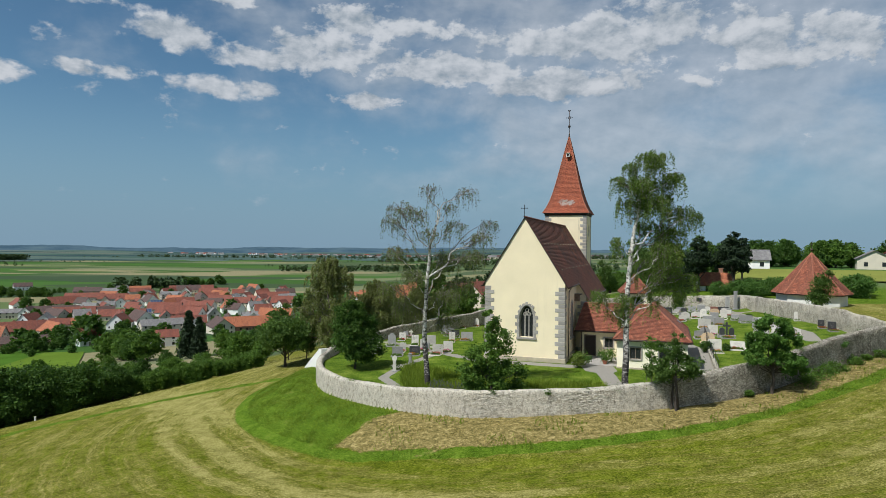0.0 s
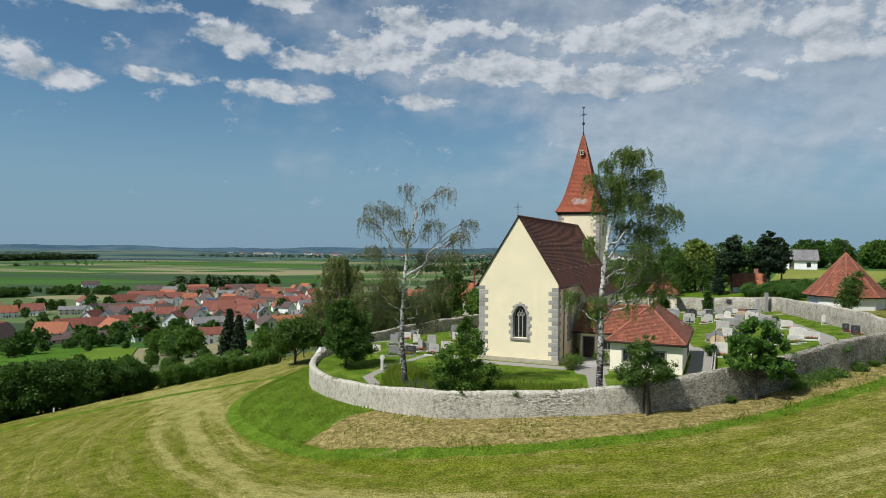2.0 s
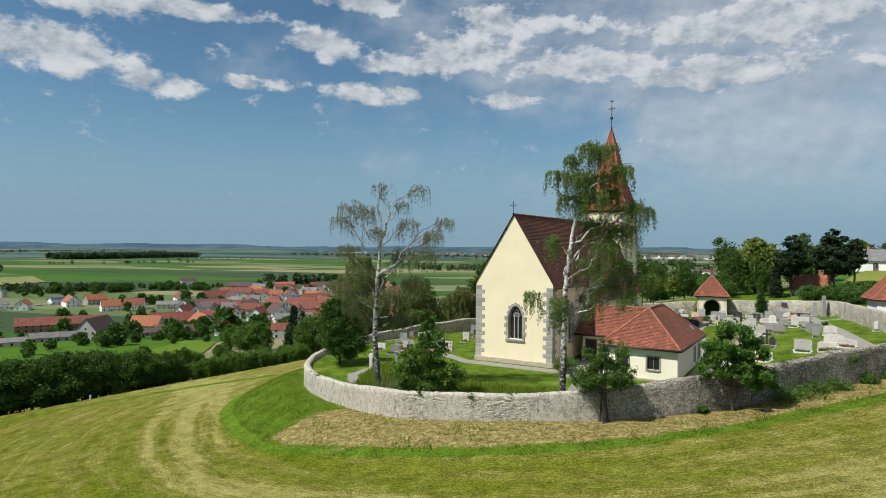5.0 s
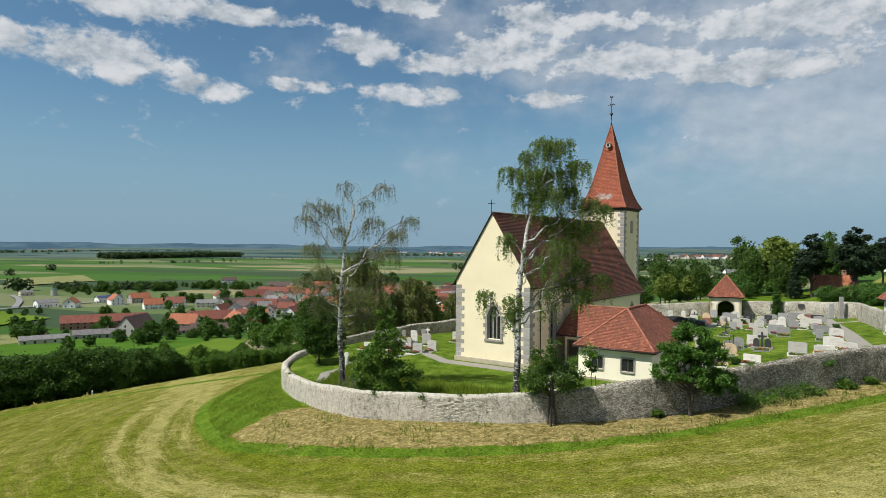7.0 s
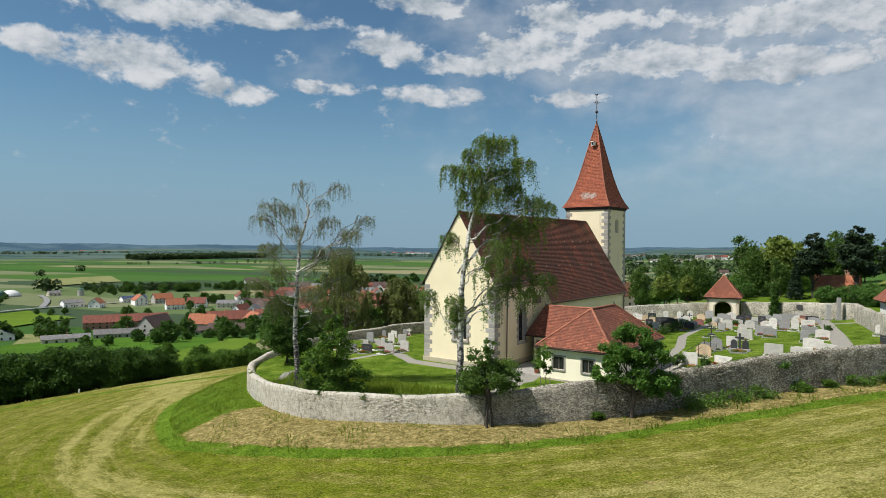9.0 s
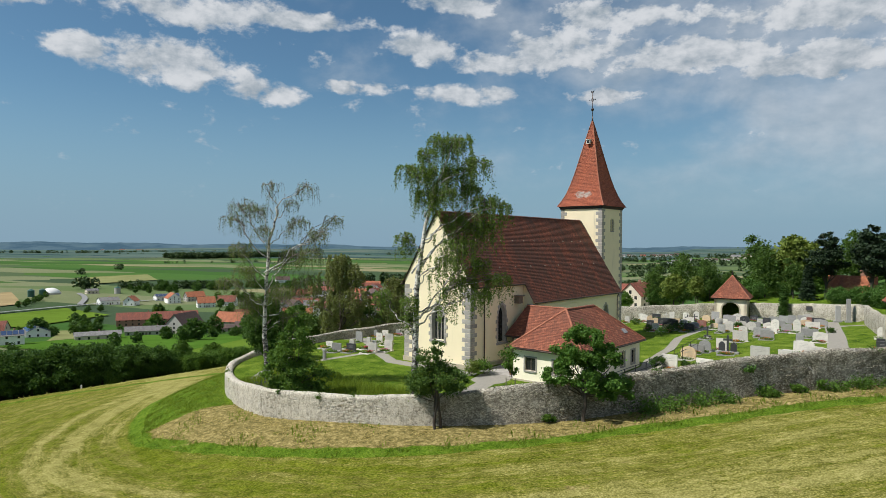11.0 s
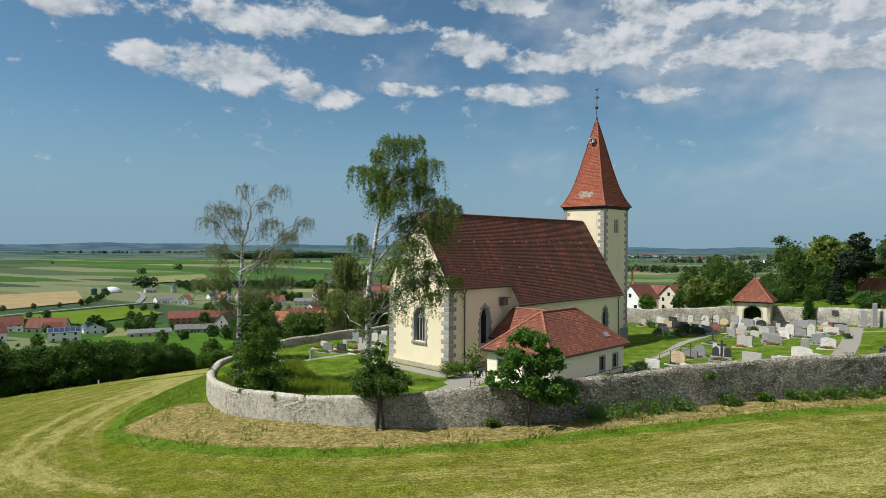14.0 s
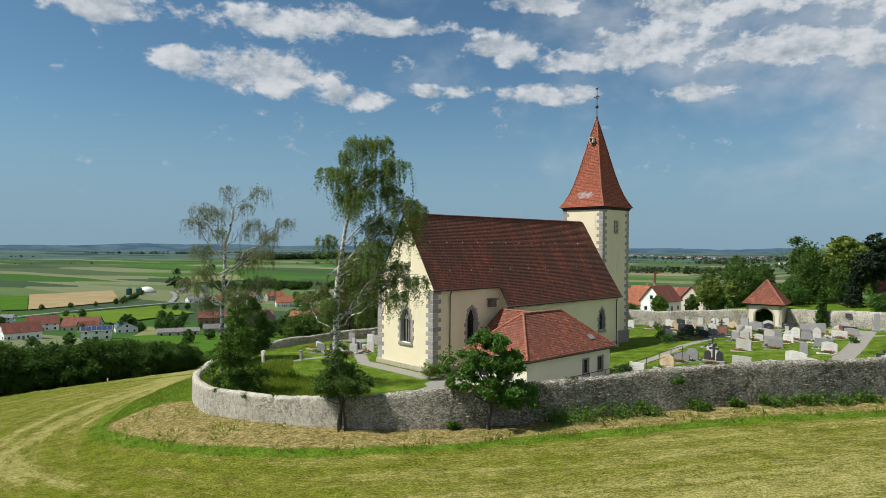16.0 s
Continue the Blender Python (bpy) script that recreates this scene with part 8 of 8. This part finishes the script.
# far woods, tree lines and hamlets on the plain
def far_woods():
    rng = np.random.default_rng(8)
    cs = []
    def clump(x, y, n, sx, sy, turn, h=9):
        u = rng.uniform(-1, 1, (n, 2)) * (sx, sy)
        c, s = math.cos(turn), math.sin(turn)
        X, Y = x + u[:, 0] * c - u[:, 1] * s, y + u[:, 0] * s + u[:, 1] * c
        Z = height(X, Y)
        for a, b, z in zip(X, Y, Z):
            hh = h * rng.uniform(0.6, 1.25)
            r = hh * 0.42
            k = 46
            d = rng.standard_normal((k, 3))
            d /= np.linalg.norm(d, axis=1)[:, None]
            cs.append(np.c_[np.array([a, b, z + hh * 0.52]) + d * np.array([r, r, hh * 0.48]) * rng.uniform(0.65, 1.05, (k, 1)), np.full(k, hh * 0.25)])
    clump(-1625, 2035, 1300, 250, 70, 1.2, 18)
    clump(-600, 640, 46, 55, 12, 0.55, 9)
    clump(-402, 869, 30, 40, 14, 0.4, 14)
    clump(-668, 585, 6, 9, 6, 0, 13)
    clump(-998, 845, 5, 10, 5, 0, 12)
    clump(-1094, 1013, 4, 8, 5, 0, 12)
    clump(-60, 1500, 160, 320, 40, 0.1, 13)
    clump(120, 1150, 90, 200, 30, -0.1, 12)
    clump(250, 2400, 220, 500, 60, 0.05, 14)
    clump(-700, 3000, 200, 700, 40, 0.2, 14)
    clump(-2600, 2500, 200, 700, 40, 0.9, 14)
    clump(30, 700, 110, 110, 40, 0.2, 11)
    clump(-30, 560, 60, 80, 30, 0.3, 10)
    for _ in range(80):
        a, d = radians(rng.uniform(-66, 32)), 1500 + 2900 * rng.random() ** 0.6
        L = rng.uniform(20, 260)
        clump(d * math.sin(a), d * math.cos(a), int(3 + L / 14), L, 4, -a + rng.uniform(-0.4, 0.4), rng.uniform(5, 9))
    P = np.concatenate(cs)
    q = leaves(P[:, :3], P[:, 3], rng, 1.2)
    ob = quads_mesh("far_woods", q, LEAF_WOOD, None)
    tagged(ob, "scattered woods and tree lines across the plain", "woods", kind="stuff")


far_woods()
hrng = random.Random(12)
for cx, cy, n, spread in ((-700, 3600, 26, 330), (-250, 3300, 22, 260), (-1500, 3800, 20, 420), (330, 2300, 26, 170), (520, 2500, 20, 160), (60, 1900, 10, 90), (-2900, 2900, 18, 400), (150, 1000, 8, 60)):
    for i in range(n):
        x, y = cx + hrng.uniform(-spread, spread), cy + hrng.uniform(-spread, spread) * 0.25
        big = 1.0 + (y > 2000) * 0.8
        house(x, y, hrng.uniform(10, 18) * big, 9 * big, 4.5 * big, 3.4 * big, hrng.uniform(-40, 40), hrng.choice("gdgdr"), 0 if hrng.random() < 0.7 else 1, i, label="small pale house of a distant village", detail=False, group="distant houses")

# houses of the lower village behind the gate

house(1.1, 236, 12, 8.0, 4.2, 4.6, 70, "r", 0, 31, z=-10.6, label="pale gabled house with a red tiled roof below the churchyard")
house(-6.5, 266, 17, 10, 4.6, 5.0, -10, "o", 0, 32, z=-13.5, label="white house with a bright orange tiled roof below the churchyard")
house(-11, 236, 14, 10, 3.6, 4.8, 10, "o", 1, 33, z=-11.5, label="cream house with an orange roof below the churchyard")
house(12.7, 250, 12, 9, 5.0, 4.2, 60, "r", 1, 34, z=-11.5, label="pinkish cream gabled house behind the gatehouse")
house(9.0, 262, 13, 9, 4.4, 4.4, -20, "r", 0, 35, z=-12.5, label="white house with a red tiled roof behind the gatehouse")
mast = thing("crane_mast", "thin orange building crane mast behind the houses", "crane", pose(-3.5, 250, -12))
part("mast", boxes((-0.3, 0.3, -0.3, 0.3, 0, 14.5)), HOUSE_ROOF["o"], mast)
part("jib", boxes((-0.3, 2.6, -0.2, 0.2, 14.0, 14.4)), HOUSE_ROOF["o"], mast)
for x, y, s in ((-250, 300, 1.0), (-262, 296, 1.2), (-240, 318, 0.9), (-205, 340, 1.1), (-112, 226, 1.5),
                (-300, 352, 1.0), (-312, 348, 1.2), (-290, 360, 0.9), (-226, 345, 1.0), (-330, 300, 1.0), (-345, 310, 1.1)):
    plant(prng.choice(("round", "dark", "round", "light")), x, y, s * prng.uniform(0.8, 1.1), rng=prng)
for i in range(46):
    y = prng.uniform(400, 830)
    x = -205 - 0.30 * (y - 430) + prng.uniform(-110, 130)
    plant(prng.choice(("round", "dark", "dark", "light")), x, y, prng.uniform(0.7, 1.3), rng=prng)

sheet("field_crop", [(-684, 377), (-686, 406), (-532, 322), (-542, 306)], CROP, "dark green crop beside the wheat field", "field", 1.0)
sheet("field_yellow", [(-880, 742), (-865, 871), (-736, 767), (-718, 618)], STUBBLE, "pale yellow meadow beyond the farm", "field", 1.2)
# trees by the wheat field, the farm and the road
for k, x, y, s in (("dark", -525, 330, 0.9), ("round", -520, 352, 0.8), ("dark", -515, 372, 0.8), ("light", -515, 392, 0.6), ("dark", -520, 402, 1.0), ("round", -530, 412, 1.0), ("dark", -540, 425, 1.1), ("round", -550, 436, 1.0), ("dark", -560, 446, 1.0), ("round", -585, 470, 1.0),
                   ("round", -440, 385, 0.8), ("dark", -432, 392, 0.9), ("round", -425, 398, 0.9), ("dark", -420, 380, 0.8), ("round", -560, 560, 1.1), ("dark", -545, 565, 1.2), ("round", -530, 580, 1.2), ("dark", -515, 575, 1.0), ("round", -500, 590, 1.1), ("dark", -600, 590, 1.3),
                   ("dark", -640, 620, 1.2), ("round", -655, 640, 1.2), ("dark", -330, 262, 0.9), ("round", -322, 272, 0.9), ("dark", -385, 248, 0.9), ("round", -376, 258, 0.9), ("dark", -300, 305, 0.7), ("round", -292, 318, 0.8)):
    plant(k, x, y, s, rng=prng)
for i in range(44):
    t = i / 43
    plant(prng.choice(("dark", "round", "dark")), -640 + 190 * t + prng.uniform(-12, 12), 690 + 60 * t + prng.uniform(-12, 12), prng.uniform(0.9, 1.3), rng=prng)

# thick belts of trees at the far edge of the village
for (x0, y0), (x1, y1), n in (((-600, 598), (-506, 655), 44), ((-505, 690), (-430, 690), 26), ((-370, 900), (-330, 960), 16), ((-330, 262), (-255, 300), 9), ((-215, 345), (-165, 305), 10), ((-420, 520), (-350, 540), 12)):
    for i in range(n):
        t = prng.random()
        plant(prng.choice(("dark", "round", "dark", "round", "light")), x0 + (x1 - x0) * t + prng.uniform(-7, 7), y0 + (y1 - y0) * t + prng.uniform(-7, 7), prng.uniform(0.9, 1.5), rng=prng)

join_far_trees()

# ---- grass, flowers and stones, small pieces last ----
def blades(name, pts, hgt, width, mat, label, category, seed, lean=0.35):
    rng = np.random.default_rng(seed)
    n = len(pts)
    z = height(pts[:, 0], pts[:, 1])
    base = np.c_[pts, z - 0.03]
    a = rng.uniform(0, 2 * np.pi, n)
    s = np.c_[np.cos(a), np.sin(a), np.zeros(n)] * (width * rng.uniform(0.6, 1.4, n))[:, None] / 2
    top = base + np.c_[rng.standard_normal((n, 2)) * hgt[:, None] * lean, hgt * rng.uniform(0.6, 1.2, n)]
    q = np.stack([base - s, base + s, top + s * 0.35, top - s * 0.35], 1)
    ob = quads_mesh(name, q, mat, None)
    return tagged(ob, label, category, kind="stuff")


def scatter(n, x0, x1, y0, y1, keep, seed):
    rng = np.random.default_rng(seed)
    p = np.c_[rng.uniform(x0, x1, n), rng.uniform(y0, y1, n)]
    return p[keep(p[:, 0], p[:, 1], ring_distance(p[:, 0], p[:, 1]), rng.random(n))]


def strip_line(x):
    return interp(x, STRIP)


hr = np.random.default_rng(3)
p = scatter(60000, -14, 46, 34, 62, lambda x, y, s, r: (np.abs(s - strip_line(x)) < 0.6 + 0.15 * r) & (x > -9), 41)
blades("grass_strip", p, hr.uniform(0.06, 0.18, len(p)), 0.07, GRASS_BLADE, "strip of long green uncut grass below the bank", "grass", 1, 0.8)
p = scatter(90000, -22, 2, 42, 82, lambda x, y, s, r: (s > 0.1) & (s < 6.2) & (x - y < -51.6), 42)
blades("grass_bank", p, hr.uniform(0.05, 0.15, len(p)), 0.07, GRASS_BLADE, "green grass bank at the bend of the wall", "grass", 2, 0.8)
p = scatter(60000, -10, 46, 36, 62, lambda x, y, s, r: (s > 0.05) & (s < strip_line(x) - 0.5) & (x - y > -52.2), 43)
blades("dry_grass", p, hr.uniform(0.02, 0.07, len(p)), 0.07, STRAW_BLADE, "matted dry grass on the bank under the wall", "dry grass", 3, 2.2)
p = scatter(26000, -10, 46, 36, 62, lambda x, y, s, r: (s > 0.05) & (s < strip_line(x)) & (np.sin(x * 1.3 + y) + np.sin(x * 0.47 + 2 - y * 0.7) + r > 1.3), 44)
blades("green_tufts", p, hr.uniform(0.10, 0.30, len(p)), 0.07, GRASS_BLADE, "green tufts in the dry bank", "grass", 4)
# tall grass and lavender inside the wall before the gable
inside_front = lambda x, y, s, r: (s < -0.75) & (s > -8.5 + 2.5 * r) & (x > -3.5) & (x < 12.8) & (np.max([segment_mask(x, y, q, w + 0.1) for q, w in PATHS], axis=0) < 0.1) & (np.abs(x - 13.9) > 0.9)
p = scatter(95000, -5, 13, 44, 60, inside_front, 45)
blades("tall_grass", p, hr.uniform(0.25, 0.75, len(p)), 0.06, GRASS_BLADE, "tall uncut grass before the church gable", "grass", 5)
p = scatter(26000, -6, 11, 45, 61, lambda x, y, s, r: (s < -0.8) & (s > -3.2) & (x > -2.5) & ((np.sin(x * 0.9 + 1) > 0.1)), 46)
blades("lavender", p, hr.uniform(0.35, 0.85, len(p)), 0.06, LAVENDER, "grey-violet lavender along the inside of the wall", "lavender", 6)
p = scatter(120000, -12, 52, 44, 122, lambda x, y, s, r: (s < -0.7) & (r < 0.75) & (np.max([segment_mask(x, y, q, w + 0.1) for q, w in PATHS], axis=0) < 0.1), 47)
blades("lawn", p, hr.uniform(0.03, 0.09, len(p)), 0.09, GRASS_BLADE, "short churchyard lawn between the graves", "grass", 7)
# herbs at the foot of the eastern wall and hanging on its crown
for x, y, s, z in ((27.0, 48.3, 1.9, None), (28.6, 49.4, 1.7, None), (30.2, 50.5, 1.5, None), (31.8, 51.4, 1.2, None), (34.6, 53.4, 0.9, None), (38.4, 55.7, 1.1, None), (40.2, 56.6, 1.0, None), (41.6, 57.5, 1.2, None), (43.2, 58.4, 1.0, None), (33.2, 53.2, 0.8, 3.1), (22.0, 45.7, 0.5, None), (36.5, 54.8, 0.6, None)):
    broadleaf("wall_herb", pose(x, y, at(x, y) if z is None else z), 0.2, 0.02, [(0, 0, 0.35, 0.7 * s, 0.45 * s, 0.4 * s), (0.5 * s, 0.2, 0.2, 0.5 * s, 0.35 * s, 0.25 * s)], 900, 0.10, LEAF_HEDGE if z else LEAF_MID, "leafy herbs growing at the stone wall", int(x * 7), 24, 0.3, "herbs at the wall", 0.3, "herb", 2)

# rubble stones proud of the wall's face
def wall_frame(s):
    p = resample(FRONT, 0.22)
    d = np.r_[0, np.cumsum(np.hypot(*np.diff(p, axis=0).T))]
    x, y = np.interp(s, d, p[:, 0]), np.interp(s, d, p[:, 1])
    e = 0.3
    tx, ty = np.interp(s + e, d, p[:, 0]) - np.interp(s - e, d, p[:, 0]), np.interp(s + e, d, p[:, 1]) - np.interp(s - e, d, p[:, 1])
    return x, y, math.degrees(math.atan2(ty, tx)), d[-1]


def rough_stone(w, d, h, seed):
    rng = random.Random(seed)
    bm = boxes((-w / 2, w / 2, -d / 2, d / 2, -h / 2, h / 2), bevel=min(w, h) * 0.16)
    for v in bm.verts:
        v.co += Vector((rng.uniform(-1, 1), rng.uniform(-1, 1), rng.uniform(-1, 1))) * min(w, h) * 0.09
    me = bpy.data.meshes.new("stone")
    bm.to_mesh(me)
    bm.free()
    me.materials.append(RUBBLE)
    return me


wall_south = bpy.data.objects["wall_south"]
srng = random.Random(9)
total = wall_frame(0)[3]
# small stones proud of the crumbling face
V, F, k = [], [], 0
lib = [rough_stone(srng.uniform(0.14, 0.30), 0.075, srng.uniform(0.06, 0.12), 90 + i) for i in range(8)]
libv = [(np.array([v.co for v in me.vertices]), [tuple(q.vertices) for q in me.polygons]) for me in lib]
for i in range(5200):
    s = total * (0.14 + 0.86 * srng.random() ** 0.85)
    x, y, ang, _ = wall_frame(s)
    z0, z1 = at(x + 0.35 * math.sin(radians(ang)), y - 0.35 * math.cos(radians(ang))), float(interp(x, TOP))
    z = srng.uniform(z0, z1 - 0.03)
    v, f = libv[i % 8]
    M = np.array(pose(x - 0.02 * math.sin(radians(ang)), y + 0.02 * math.cos(radians(ang)), z, 0, srng.uniform(-6, 6), ang))
    V.append(v @ M[:3, :3].T + M[:3, 3])
    F += [tuple(j + k for j in q) for q in f]
    k += len(v)
o = mesh_object("small_stones", np.concatenate(V), F, RUBBLE, wall_south)
tagged(o, kind="stuff")

# tufts and small plants rooted in the wall's crown
crng = random.Random(61)
for i in range(34):
    s = total * crng.uniform(0.08, 0.97)
    x, y, ang, _ = wall_frame(s)
    nx, ny = -math.sin(radians(ang)), math.cos(radians(ang))
    k = crng.uniform(0.05, 0.5)
    z = float(interp(x, TOP))
    r = crng.uniform(0.14, 0.38)
    broadleaf("crown_tuft", pose(x + nx * k, y + ny * k, z - 0.06, 0, 0, ang), 0.05, 0.01, [(0, 0, 0.05, r * 1.3, r * 0.7, r * 0.5)], int(90 + 500 * r), 0.07, crng.choice((LEAF_OLIVE, LEAF_LIGHT, LEAF_OLIVE)), "small plant rooted in the crown of the wall", 300 + i, 10, 0.35, "plants on the wall crown", 0.1, "plant", 1)
# boundary post in the meadow
o = thing("boundary_post", "short white boundary post in the meadow grass", "post", pose(-44.1, 68.5, at(-44.1, 68.5)))
part("shaft", boxes((-0.07, 0.07, -0.07, 0.07, -0.2, 0.5), bevel=0.01), WHITE_PAINT, o)
